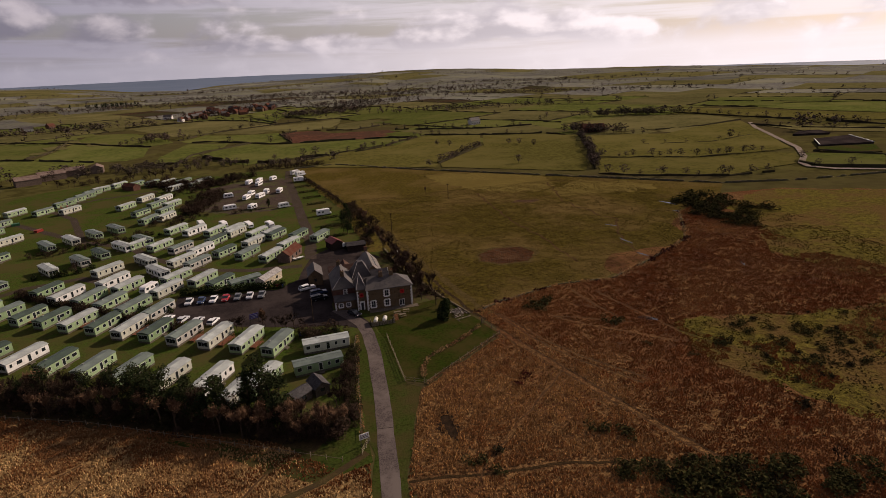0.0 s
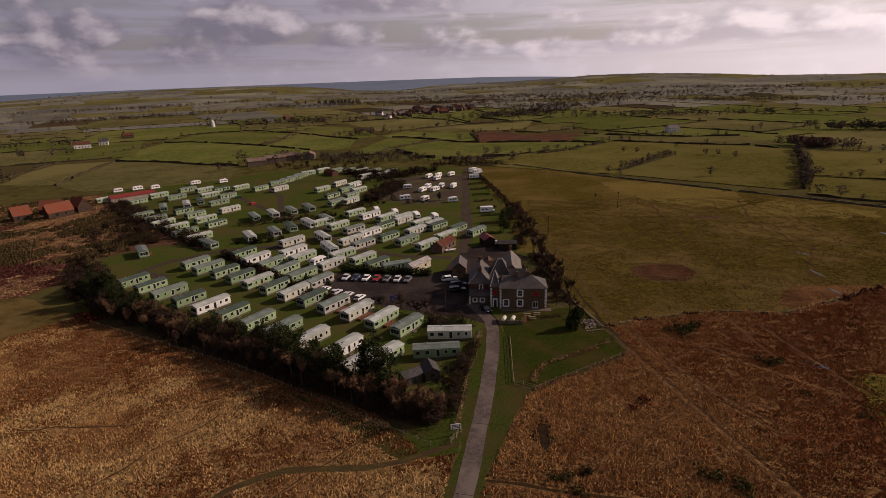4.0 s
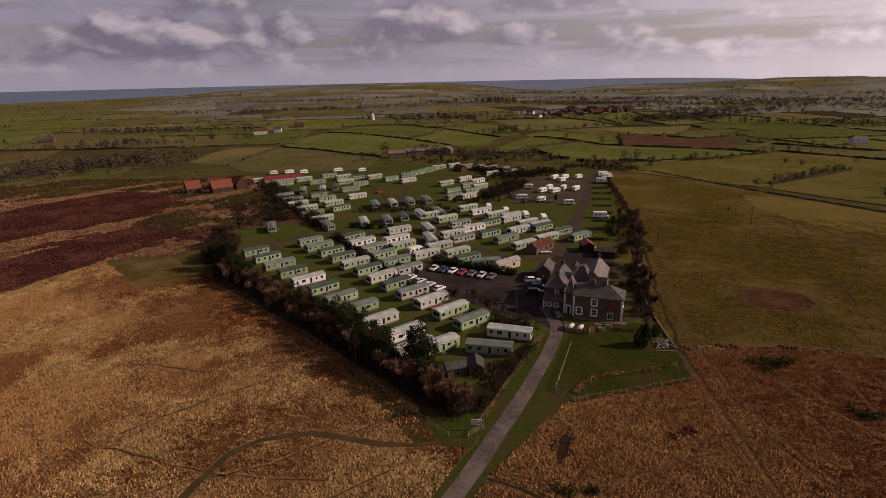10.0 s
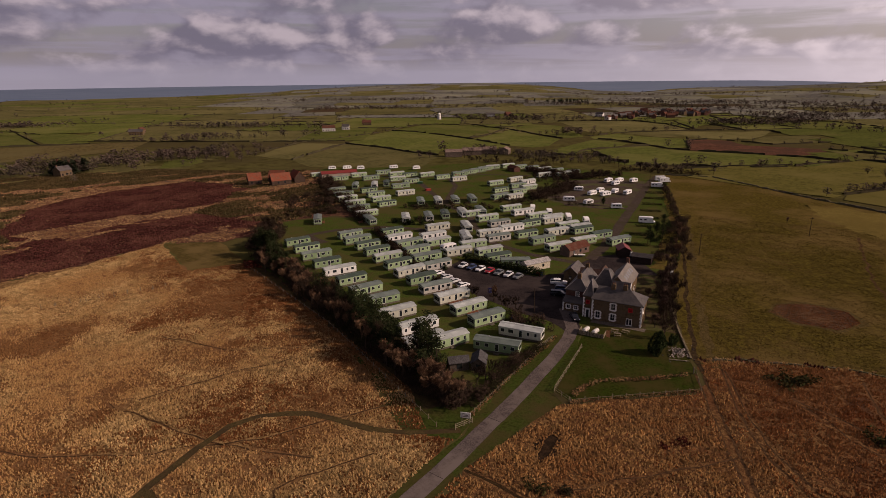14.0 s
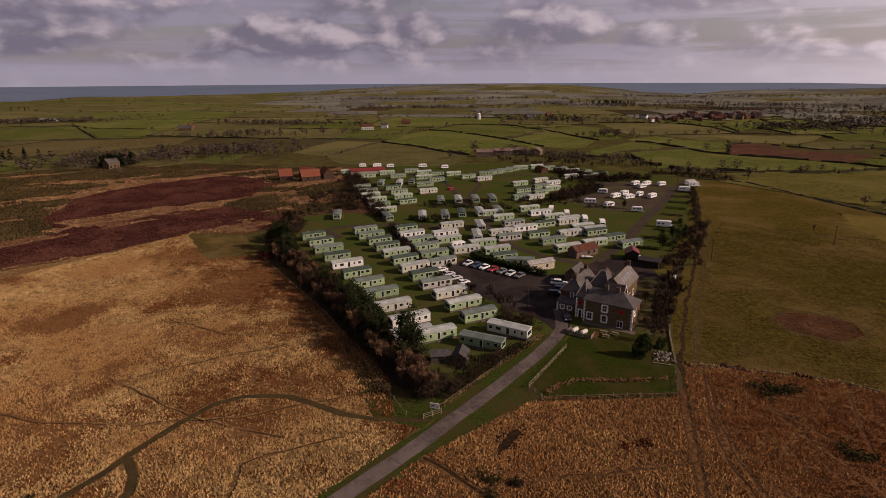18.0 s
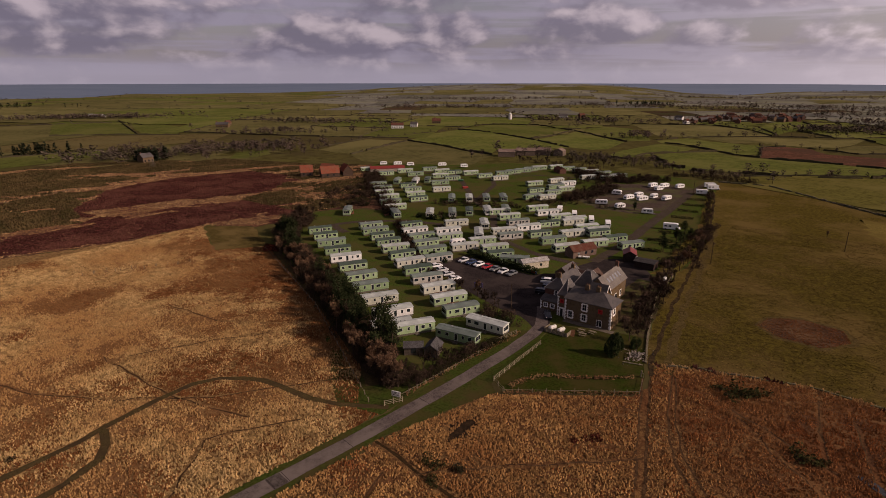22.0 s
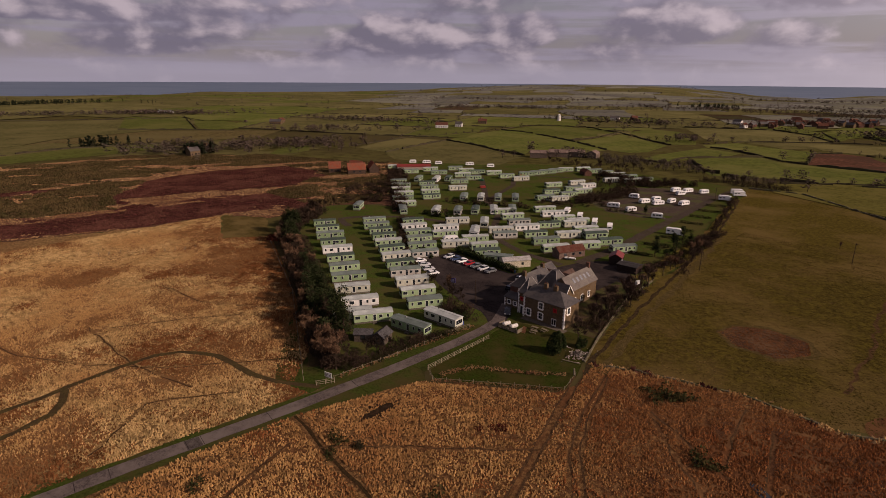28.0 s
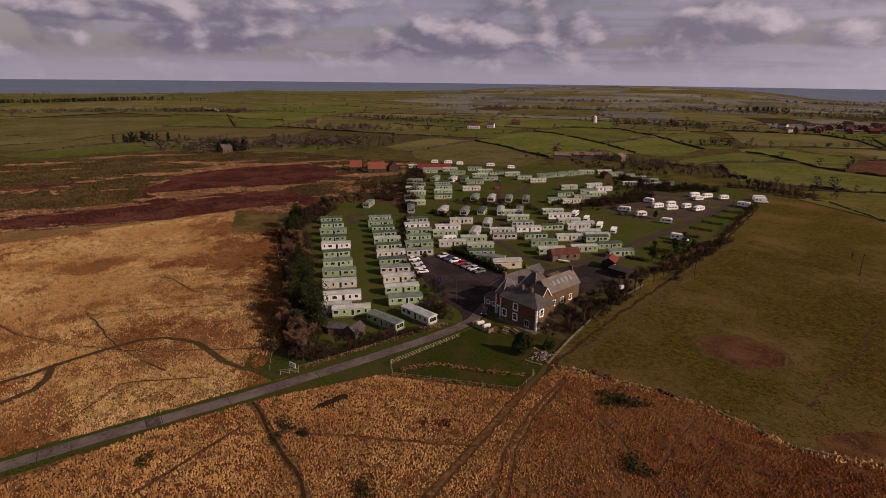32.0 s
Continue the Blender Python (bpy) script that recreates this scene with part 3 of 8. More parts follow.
patch("ground", [(66, -40), (72, -34), (86, -37), (102, -43), (126, -44), (148, -34), (136, -22), (130, -2), (150, 25), (163, 58), (200, 72), (300, 22), (330, -250), (125, -120), (80, -84), (69, -70), (65, -58), (62, -49)], 0.064, moss_m, "mossy olive hillside with gorse", step=1.5, wander=2.4, seed=70)
pool_m = mat("standing rain water", (0.03, 0.03, 0.03), rough=0.06, scale=0.5, spec=0.5)
for k, (x, y, a, b, turn) in enumerate(((142, 69, 0.8, 5, 0.3), (137, 56, 0.7, 2, 0.9), (100, 48, 0.35, 3, 0.6), (94, 28, 0.35, 4, 0.1), (91, 13, 0.5, 2.2, 0.3), (115, -6, 0.4, 3, -0.6), (63, -31, 0.9, 2.6, 0.9))):
    pts = [(x + math.cos(turn) * a * math.cos(q) - math.sin(turn) * b * math.sin(q), y + math.sin(turn) * a * math.cos(q) + math.cos(turn) * b * math.sin(q)) for q in [i * math.pi / 7 for i in range(14)]]
    patch("water", pts, 0.085, pool_m, "shallow rain pool in the rough ground", step=0.5, wander=0.45, seed=90 + k)

# the heath's tracks
for k, (pts, w) in enumerate((([(-312, -170), (-301, -100), (-300, -60), (-310, -28), (-323, 10), (-334, 54), (-348, 97), (-346, 137)], 3.2), ([(-228, 128), (-250, 104), (-300, 98), (-420, 60)], 3.0), ([(-238, -28), (-222, 14), (-196, 34), (-164, 34)], 2.0))):
    ribbon("road", pts, w, 0.05 + 0.0008 * k, gravel_m if k < 2 else straw_m, "pale track over the heath" if k < 2 else "trodden strip of dry grass", wander=1.0, seed=50 + k, ragged=0.6)
# seams and mends of the lane
for k, (x, y, w) in enumerate(((-16.9, -106, 0.12), (-16.4, -101, 0.1), (-14.7, -89, 0.14), (-14.2, -86.4, 0.1), (-12.5, -74, 0.1), (-10.2, -55, 0.12))):
    o = structure(part("joint", boxbm(-1.55, -w / 2, 0.08, 1.55, w / 2, 0.09), yard_m), "dark tar seam across the lane")
    o.matrix_basis = pose(x, y, 0, 0, 0, -9)
patch("pavement", [(-16.3, -89), (-15.9, -86.4), (-12.6, -86.9), (-13.0, -89.5)], 0.089, mat("newer lane patch", (0.095, 0.078, 0.07), scale=0.9), "newer mended patch of the lane", wander=0.05)

# ---- the site: caravans ----
C_WALL = {"green": (0.30, 0.41, 0.225), "cream": (0.50, 0.50, 0.41), "white": (0.74, 0.73, 0.70), "sage": (0.225, 0.325, 0.17), "pink": (0.45, 0.43, 0.385)}
C_ROOF = {"dark": (0.045, 0.066, 0.05), "light": (0.32, 0.345, 0.325), "grey": (0.125, 0.155, 0.135)}


def caravan(wall, roof, length=10.6, width=3.5, seed=0):
    rr = random.Random(seed)
    ob = thing("static_caravan", f"{wall} static caravan with a {roof} low-pitched roof standing on grass", "static caravan", "static caravans")
    wm = mat(f"{wall} caravan wall", C_WALL[wall], rough=0.5, second=tuple(c * 0.92 for c in C_WALL[wall]), scale=1.5, third=tuple(c * 0.8 for c in C_WALL[wall]), big=0.6, vary=0.08)
    rm = mat(f"{roof} caravan roof", C_ROOF[roof], rough=0.55, second=tuple(c * 0.8 for c in C_ROOF[roof]), scale=0.8, third=tuple(c * 1.25 for c in C_ROOF[roof]), big=0.4, vary=0.12)
    l, w = length / 2, width / 2
    part("body", boxbm(-l, -w, 0.55, l, w, 2.75, bevel=0.06), wm, ob)
    part("skirt", boxbm(-l + 0.12, -w + 0.1, 0.0, l - 0.12, w - 0.1, 0.56), mat("skirt boards", (0.16, 0.14, 0.11), scale=3), ob)
    part("roof", prism([(-w - 0.12, 2.70), (-w - 0.12, 2.80), (0, 3.22), (w + 0.12, 2.80), (w + 0.12, 2.70)], -l - 0.1, l + 0.1), rm, ob)
    frame_m = mat("white window frame", (0.7, 0.7, 0.68), rough=0.5, scale=4)
    gm = glass_mat()
    for side in (-1, 1):
        xs = [-l + 1.2, -l + 3.4, 0.3, l - 3.2, l - 1.3]
        for k, x in enumerate(xs):
            ww = rr.choice((0.35, 0.55, 0.8))
            if k == 2:
                door = part("door", boxbm(x - 0.45, side * (w - 0.02), 0.62, x + 0.45, side * (w + 0.035), 2.55), frame_m, ob, "glazed door with a white frame")
                part("pane", boxbm(x - 0.36, side * (w - 0.02), 0.75, x + 0.36, side * (w + 0.05), 2.45), gm, door)
                part("step", boxbm(x - 0.6, side * (w + 0.05) - (0.7 if side < 0 else 0), 0.0, x + 0.6, side * (w + 0.05) + (0.7 if side > 0 else 0), 0.3), mat("skirt boards", (0.16, 0.14, 0.11)), ob)
                continue
            wdw = part("window", boxbm(x - ww - 0.05, side * (w - 0.03), 1.4, x + ww * 0.6 + 0.05, side * (w + 0.03), 2.35), frame_m, ob)
            part("pane", boxbm(x - ww, side * (w - 0.03), 1.45, x + ww * 0.6, side * (w + 0.045), 2.3), gm, wdw)
    part("vent", boxbm(-l * 0.4 - 0.2, w * 0.35, 2.95, -l * 0.4 + 0.2, w * 0.35 + 0.4, 3.25, bevel=0.05), mat("roof vent", (0.3, 0.3, 0.29), rough=0.6, scale=3), ob)
    part("seam", boxbm(-l - 0.08, -0.06, 3.18, l + 0.08, 0.06, 3.26), rm, ob, "ridge capping strip")
    for end in (-1, 1):
        x = end * l
        wdw = part("window", boxbm(min(x, x + end * 0.03) - 0.005, -w + 0.35, 1.2, max(x, x + end * 0.03), w - 0.35, 2.45), frame_m, ob)
        for a, b in ((-w + 0.42, -0.4), (-0.34, 0.34), (0.4, w - 0.42)):
            part("pane", boxbm(min(x, x + end * 0.045), a, 1.27, max(x, x + end * 0.045), b, 2.38), gm, wdw)
    return ob


STYLES = [("green", "dark"), ("green", "grey"), ("cream", "light"), ("white", "light"), ("sage", "dark"), ("pink", "grey"), ("green", "light"), ("sage", "grey")]
FLEET = [caravan(w, r, length=9.6 + 0.45 * (k % 4), seed=k) for k, (w, r) in enumerate(STYLES)]
for k, ob in enumerate(FLEET):
    ob.matrix_basis = pose(-20 - k, -500, -60)
USED = [0] * len(FLEET)


def park(x, y, deg, style):
    """A caravan at a plot; the first of each style is moved there, the rest are copies."""
    m = pose(x, y, 0.0, 0, 0, deg)
    if not USED[style]:
        USED[style] = 1
        FLEET[style].matrix_basis = m
        return FLEET[style]
    return copy_thing(FLEET[style], m)


def park_row(a, b, styles, deg, wander=0.35):
    n = len(styles)
    for k, s in enumerate(styles):
        f = k / max(1, n - 1)
        x = a[0] + (b[0] - a[0]) * f + RNG.uniform(-wander, wander)
        y = a[1] + (b[1] - a[1]) * f + RNG.uniform(-wander, wander)
        park(x, y, deg + RNG.uniform(-2, 2), s)


# the three neat rows beside the tree belt
park_row((-127, 20), (-44, -27), [4, 0, 7, 4, 3, 0, 1, 7, 2, 3], 60)
park_row((-115, 38), (-30, -14.5), [1, 7, 0, 4, 6, 0, 2, 4, 5, 2, 6, 1], 60)
park_row((-102, 49), (-63, 19), [4, 3, 7, 1, 7, 5], 60)
# two long ones and the sheds by the lane
for k, (x, y, deg, wall, roof, ln) in enumerate(((-18.5, -18.6, 3, "cream", "light", 11.0), (-21, -28.2, 8, "sage", "grey", 11.0))):
    ob = caravan(wall, roof, length=ln, width=3.3, seed=40 + k)
    ob.matrix_basis = pose(x, y, 0, 0, 0, deg)


def park_at(places, deg, styles):
    for k, (x, y) in enumerate(places):
        park(x, y, deg + RNG.uniform(-3, 3), styles[k % len(styles)])


park_at([(-33, -31), (-38, -34)], 60, [6, 2])
park_at([(-144, 52)], 130, [1])
park_at([(-122, 62)], 140, [7])
park_row((-181, 113), (-131, 72), [1, 7, 6, 6, 7, 6], 58, 0.6)
park_row((-164, 121), (-134, 94), [4, 1, 6, 0], 58, 0.6)
park_at([(-228, 152), (-205, 146), (-202, 162), (-188, 156), (-193, 178), (-181, 176), (-171, 177), (-170, 160), (-158, 157), (-155, 140), (-141, 123)], 57, [6, 1, 6, 7, 1, 6, 0, 6, 1, 7, 2])
park_at([(-180, 129), (-171, 136), (-167, 143)], 125, [7, 3, 4])
park_at([(-109, 72), (-101, 79), (-96, 86), (-90, 93), (-84, 100)], 128, [2, 5, 0, 3, 7])
park_at([(-121, 106), (-114, 112), (-107, 118), (-100, 124)], 128, [7, 2, 1, 7])
park_at([(-88, 64), (-83, 51), (-77, 44), (-64, 36)], 55, [2, 3, 6, 2])
park_at([(-77, 70), (-70, 55)], 128, [2, 3])
park_at([(-64, 65), (-58, 60), (-63, 47), (-54, 41.5), (-48, 36)], 54, [2, 5, 6, 6, 4])
park_row((-40, 33), (-36, 35), [1], 28)
park_row((-84, 94), (-33, 58), [6, 6, 5, 3, 0, 7, 6], 55, 0.5)
park_row((-73, 112), (-14, 76), [6, 3, 6, 2, 6, 0, 4, 1], 55, 0.5)
park_row((-54, 87), (-26, 70), [0, 2, 6], 55, 0.5)
park_row((-49, 101), (-33, 89), [6, 2], 55, 0.5)
park_at([(-107, 172), (-96, 153), (-92, 170), (-101, 189), (-85, 153), (-84, 167), (-91, 184), (-89, 136), (-82, 139)], 62, [6, 0, 7, 2, 1, 6, 3, 7, 2])
park_at([(-161, 182), (-147, 178), (-134, 176)], 60, [6, 1, 2])
park_row((-142, 194), (-134, 230), [7, 1, 7, 1, 6], 52, 0.5)
park_row((-126, 240), (-88, 234), [6, 7, 1, 6, 7], 60, 1.0)
park_at([(-79, 220), (-76, 230), (-90, 213)], 55, [6, 7, 2])


# ---- touring caravans and motorhomes ----
def tourer(long_, seed):
    ob = thing("touring_caravan", "white touring caravan with rounded ends on a pitch", "touring caravan", "touring caravans")
    wm = mat("white touring shell", (0.82, 0.81, 0.79), rough=0.4, second=(0.75, 0.74, 0.72), scale=1, vary=0.06)
    l, w = long_ / 2, 1.12
    prof = [(-l, 0.55), (-l - 0.05, 1.1), (-l + 0.12, 1.75), (-l + 0.45, 2.35), (-l + 0.9, 2.55), (l - 0.7, 2.6), (l - 0.2, 2.4), (l, 1.9), (l + 0.05, 1.1), (l - 0.05, 0.5)]
    bm = prism(prof, -w, w, axis="y")
    part("body", bm, wm, ob)
    gm = glass_mat()
    for side in (-1, 1):
        for x in (-l + 1.3, 0.2, l - 1.2):
            part("window", boxbm(x - 0.5, side * (w - 0.02), 1.35, x + 0.5, side * (w + 0.03), 2.0), gm, ob)
        wheel = bmesh.new()
        tube(wheel, (0, side * (w - 0.24), 0.33), (0, side * (w + 0.01), 0.33), 0.33, 0.33, 12)
        part("wheel", wheel, mat("tyre rubber", (0.02, 0.02, 0.02), rough=0.8, scale=5), ob)
    part("window", boxbm(l - 0.06, -0.8, 1.25, l + 0.06, 0.8, 1.85), gm, ob)
    part("window", boxbm(-l - 0.05, -0.8, 1.25, -l + 0.12, 0.8, 1.7), gm, ob)
    bar = bmesh.new()
    tube(bar, (l - 0.1, -0.5, 0.45), (l + 1.0, 0, 0.45), 0.04, 0.04, 5)
    tube(bar, (l - 0.1, 0.5, 0.45), (l + 1.0, 0, 0.45), 0.04, 0.04, 5)
    tube(bar, (l + 0.9, 0, 0.0), (l + 0.9, 0, 0.45), 0.05, 0.05, 5)
    part("drawbar", bar, mat("galvanised steel", (0.3, 0.3, 0.3), rough=0.45, metal=0.8, scale=4), ob)
    return ob


TOUR = [tourer(5.2, 1), tourer(6.2, 2)]
spots = [(-57, 176, 10), (-54, 146, 20), (-43, 143, 60), (-47, 167, 70), (-45, 177, 70), (-40, 168, 60), (-37, 178, 80), (-48, 211, 70), (-42, 203, 65), (-42, 214, 70), (-34, 217, 60), (-30, 177, 75), (-28, 139, 20), (-64, 118, 110), (-54, 113, 115), (-43, 107, 115), (-34, 104, 115), (-70, 40, 60), (-240, 181, 50), (-231, 187, 50), (-221, 190, 50), (-201, 203, 50), (-184, 207, 50)]
for k, (x, y, deg) in enumerate(spots):
    m = pose(x, y, 0.0, 0, 0, deg)
    if k < 2:
        TOUR[k].matrix_basis = m
    else:
        copy_thing(TOUR[k % 2], m)


def motorhome(m):
    ob = thing("motorhome", "white motorhome with an overcab parked on grass", "motorhome", "motorhomes", m)
    wm = mat("white touring shell", (0.82, 0.81, 0.79))
    part("body", prism([(-3.2, 0.5), (-3.2, 2.85), (2.2, 2.95), (2.9, 2.7), (2.7, 2.0), (1.9, 1.95), (1.9, 0.5)], -1.1, 1.1, axis="y"), wm, ob)
    part("cab", prism([(1.85, 0.5), (1.85, 1.98), (2.4, 1.95), (3.0, 1.25), (3.7, 1.05), (3.75, 0.5)], -0.95, 0.95, axis="y"), wm, ob)
    gm = glass_mat()
    part("windscreen", prism([(2.46, 1.92), (3.03, 1.27), (3.06, 1.29), (2.50, 1.95)], -0.85, 0.85, axis="y"), gm, ob)
    for side in (-1, 1):
        for x in (-2.2, -0.4):
            part("window", boxbm(x - 0.5, side * 1.08, 1.5, x + 0.5, side * 1.13, 2.1), gm, ob)
        for x in (-2.0, 2.8):
            wheel = bmesh.new()
            tube(wheel, (x, side * 0.8, 0.34), (x, side * 1.12, 0.34), 0.34, 0.34, 12)
            part("wheel", wheel, mat("tyre rubber", (0.02, 0.02, 0.02)), ob)
    return ob


MH = motorhome(pose(-10, 115, 0, 0, 0, 10))
for x, y, deg in ((-20, 230, 30), (-17, 224, 32), (-18.5, 205, 8)):
    copy_thing(MH, pose(x, y, 0, 0, 0, deg))


# ---- cars ----
PAINT = {"silver": (0.55, 0.55, 0.56), "white": (0.8, 0.8, 0.8), "red": (0.35, 0.02, 0.025), "black": (0.015, 0.016, 0.02), "grey": (0.14, 0.145, 0.15), "blue": (0.03, 0.05, 0.11)}


def car(colour, style="hatchback"):
    ob = thing("car", f"{colour} {style} parked on the tarmac", "car", "parked cars")
    pm = mat(f"{colour} car paint", PAINT[colour], rough=0.25, second=tuple(c * 0.95 for c in PAINT[colour]), scale=2, spec=0.6)
    w = 0.88
    if style == "pickup":
        prof = [(-2.6, 0.4), (-2.6, 1.15), (-0.7, 1.18), (-0.6, 1.2), (1.2, 1.2), (2.45, 1.05), (2.6, 0.7), (2.6, 0.4)]
        cab = [(-2.55, 1.15), (-2.45, 1.72), (-0.2, 1.8), (0.5, 1.72), (1.25, 1.18)]
    else:
        prof = [(-2.05, 0.35), (-2.1, 0.75), (-2.0, 0.98), (1.0, 0.98), (1.95, 0.85), (2.1, 0.6), (2.1, 0.35)]
        cab = [(-1.95, 0.96), (-1.6, 1.42), (-0.9, 1.5), (0.1, 1.46), (1.05, 0.96)]
    body = prism(prof, -w, w, axis="y")
    bmesh.ops.bevel(body, geom=[e for e in body.edges], offset=0.05, segments=1, affect="EDGES")
    part("body", body, pm, ob)
    top = prism(cab, -w + 0.12, w - 0.12, axis="y")
    part("glasshouse", top, glass_mat(), ob, "dark tinted windows")
    (x0, z0), (x1, z1) = cab[1], cab[-2]
    part("roof_panel", prism([(x0 - 0.02, z0 - 0.02), (cab[2][0], cab[2][1] + 0.03), (x1 + 0.02, z1 + 0.03), (x1 + 0.05, z1 - 0.03), (x0, z0 - 0.05)], -w + 0.1, w - 0.1, axis="y"), pm, ob)
    e = prof[-2][0]
    for side in (-1, 1):
        for x in (-1.3, 1.3):
            wheel = bmesh.new()
            tube(wheel, (x, side * (w - 0.2), 0.32), (x, side * (w + 0.02), 0.32), 0.32, 0.32, 12)
            wh = part("wheel", wheel, mat("tyre rubber", (0.02, 0.02, 0.02)), ob)
            rim = bmesh.new()
            tube(rim, (x, side * (w + 0.02), 0.32), (x, side * (w + 0.035), 0.32), 0.2, 0.18, 8)
            part("rim", rim, mat("alloy rim", (0.4, 0.4, 0.4), rough=0.4, metal=0.8, scale=4), wh)
        part("headlight", boxbm(e - 0.1, min(side * 0.5, side * 0.8), 0.62, e + 0.03, max(side * 0.5, side * 0.8), 0.78), mat("lamp glass", (0.6, 0.6, 0.6), rough=0.1, scale=3), ob)
        part("tail_light", boxbm(prof[1][0] - 0.02, min(side * 0.6, side * 0.82), 0.68, prof[1][0] + 0.1, max(side * 0.6, side * 0.82), 0.86), mat("red lamp glass", (0.3, 0.01, 0.01), rough=0.2, scale=3), ob)
    return ob


GARAGE = {}


def park_car(x, y, deg, colour, style="hatchback"):
    m = pose(x, y, 0.075, 0, 0, deg)
    key = (colour, style)
    if key in GARAGE:
        return copy_thing(GARAGE[key], m)
    GARAGE[key] = car(colour, style)
    GARAGE[key].matrix_basis = m
    return GARAGE[key]


for k, c in enumerate(("silver", "blue", "white", "red", "grey", "silver", "grey")):
    park_car(-56 + k * 3.5, 24.2 - 0.35 * k, 262 + RNG.uniform(-3, 3), c)
for k, c in enumerate(("white", "silver", "silver", "white")):
    park_car(-60 + k * 4.2, 13.5 - 2.2 * k, 66 + RNG.uniform(-3, 3), c)
park_car(-21.4, 22.3, 18, "white", "pickup")
park_car(-18.3, 12.8, 10, "black", "pickup")
park_car(-18.2, 17.2, 12, "blue", "pickup")
park_car(-9.6, -1.8, 305, "black")

# ---- plants ----
bark_m = mat("brown bark", (0.085, 0.06, 0.042), second=(0.05, 0.036, 0.026), scale=6, bump=0.03, bump_scale=12)
twig_m = mat("bare twigs", (0.042, 0.028, 0.019), second=(0.03, 0.021, 0.015), scale=2, island=0.3)
pale_twig_m = mat("pale bare twigs", (0.19, 0.112, 0.066), second=(0.12, 0.07, 0.043), scale=2, island=0.3)
russet_twig_m = mat("russet bare twigs", (0.10, 0.064, 0.046), second=(0.07, 0.045, 0.034), scale=2, island=0.3)
pine_m = mat("dark pine needles", (0.02, 0.03, 0.012), second=(0.03, 0.034, 0.014), scale=1.5, island=0.45)
gorse_m = mat("gorse leaves", (0.03, 0.034, 0.012), second=(0.05, 0.04, 0.016), scale=1.5, island=0.45)
hedge_m = mat("winter hedge twigs", (0.036, 0.027, 0.016), second=(0.034, 0.033, 0.014), scale=0.6, island=0.4)
ever_m = mat("evergreen hedge leaves", (0.022, 0.032, 0.012), second=(0.03, 0.04, 0.015), scale=1.5, island=0.4)
red_m = mat("rust-red bracken fronds", (0.10, 0.025, 0.015), second=(0.06, 0.018, 0.012), scale=2, island=0.4)
tuft_m = mat("tussock blades", (0.40, 0.26, 0.12), second=(0.30, 0.18, 0.08), scale=0.05, third=(0.26, 0.13, 0.06), big=0.03, island=0.4)


class Soup:
    """Loose triangles and quads, gathered for one mesh."""

    def __init__(self):
        self.v, self.f = [], []

    def leaf(self, p, size, rr, flat=0.6):
        a = rr.uniform(0, 2 * math.pi)
        t = rr.uniform(-flat, flat)
        u = (math.cos(a) * size, math.sin(a) * size, t * size)
        w = (-math.sin(a) * size * 0.7, math.cos(a) * size * 0.7, rr.uniform(-0.6, 0.9) * size)
        k = len(self.v)
        self.v += [(p[0] - u[0], p[1] - u[1], p[2] - u[2]), (p[0] + w[0], p[1] + w[1], p[2] + w[2]), (p[0] + u[0], p[1] + u[1], p[2] + u[2]), (p[0] - w[0] * 0.5, p[1] - w[1] * 0.5, p[2] - w[2] * 0.5)]
        self.f.append((k, k + 3, k + 2, k + 1))

    def blade(self, a, b, w):
        k = len(self.v)
        self.v += [(a[0] - w, a[1], a[2]), (a[0] + w, a[1] + w * 0.4, a[2]), (b[0], b[1], b[2])]
        self.f.append((k, k + 1, k + 2))

    def make(self, name, material, parent=None):
        me = bpy.data.meshes.new(name)
        me.from_pydata(self.v, [], self.f)
        me.materials.append(material)
        ob = new(name, me)
        ob.parent = parent
        return ob


def bare_tree(h, seed, material, spread_=0.32):
    rr = random.Random(seed)
    ob = thing("tree", "bare leafless tree with a fine twiggy crown" if material is twig_m else "bare russet-brown garden tree beside the wall" if material is russet_twig_m else "pale bare tree with upright twigs", "tree", "trees of the belt")
    bm, soup = bmesh.new(), Soup()

    def grow(p, d, length, r, depth):
        q = p + d * length
        tube(bm, p, q, r, r * 0.62, 5 if depth < 2 else 3)
        if depth == 3:
            for _ in range(7 if material is twig_m else 13):
                e = q + Vector((rr.gauss(0, 1), rr.gauss(0, 1), rr.gauss(0.5, 0.8))).normalized() * h * rr.uniform(0.05, 0.11)
                soup.blade(p.lerp(q, rr.random()), e, 0.038 if material is twig_m else 0.045)
                if rr.random() < (0.45 if material is twig_m else 0.6):
                    soup.leaf(p.lerp(e, rr.random()), rr.uniform(0.1, 0.2), rr, 2.0)
            return
        for k in range(rr.choice((3, 4)) if depth else 5):
            nd = (d + Vector((rr.gauss(0, 1), rr.gauss(0, 1), rr.gauss(0.25, 0.4))) * spread_ * (1.3 if depth else 1.0)).normalized()
            grow(p.lerp(q, rr.uniform(0.55, 1.0)), nd, length * rr.uniform(0.55, 0.78), r * 0.5, depth + 1)

    grow(Vector((0, 0, -0.15)), Vector((0, 0, 1)), h * 0.36, h * 0.022, 0)
    part("trunk", bm, bark_m, ob)
    soup.make("crown", material, ob)
    return ob


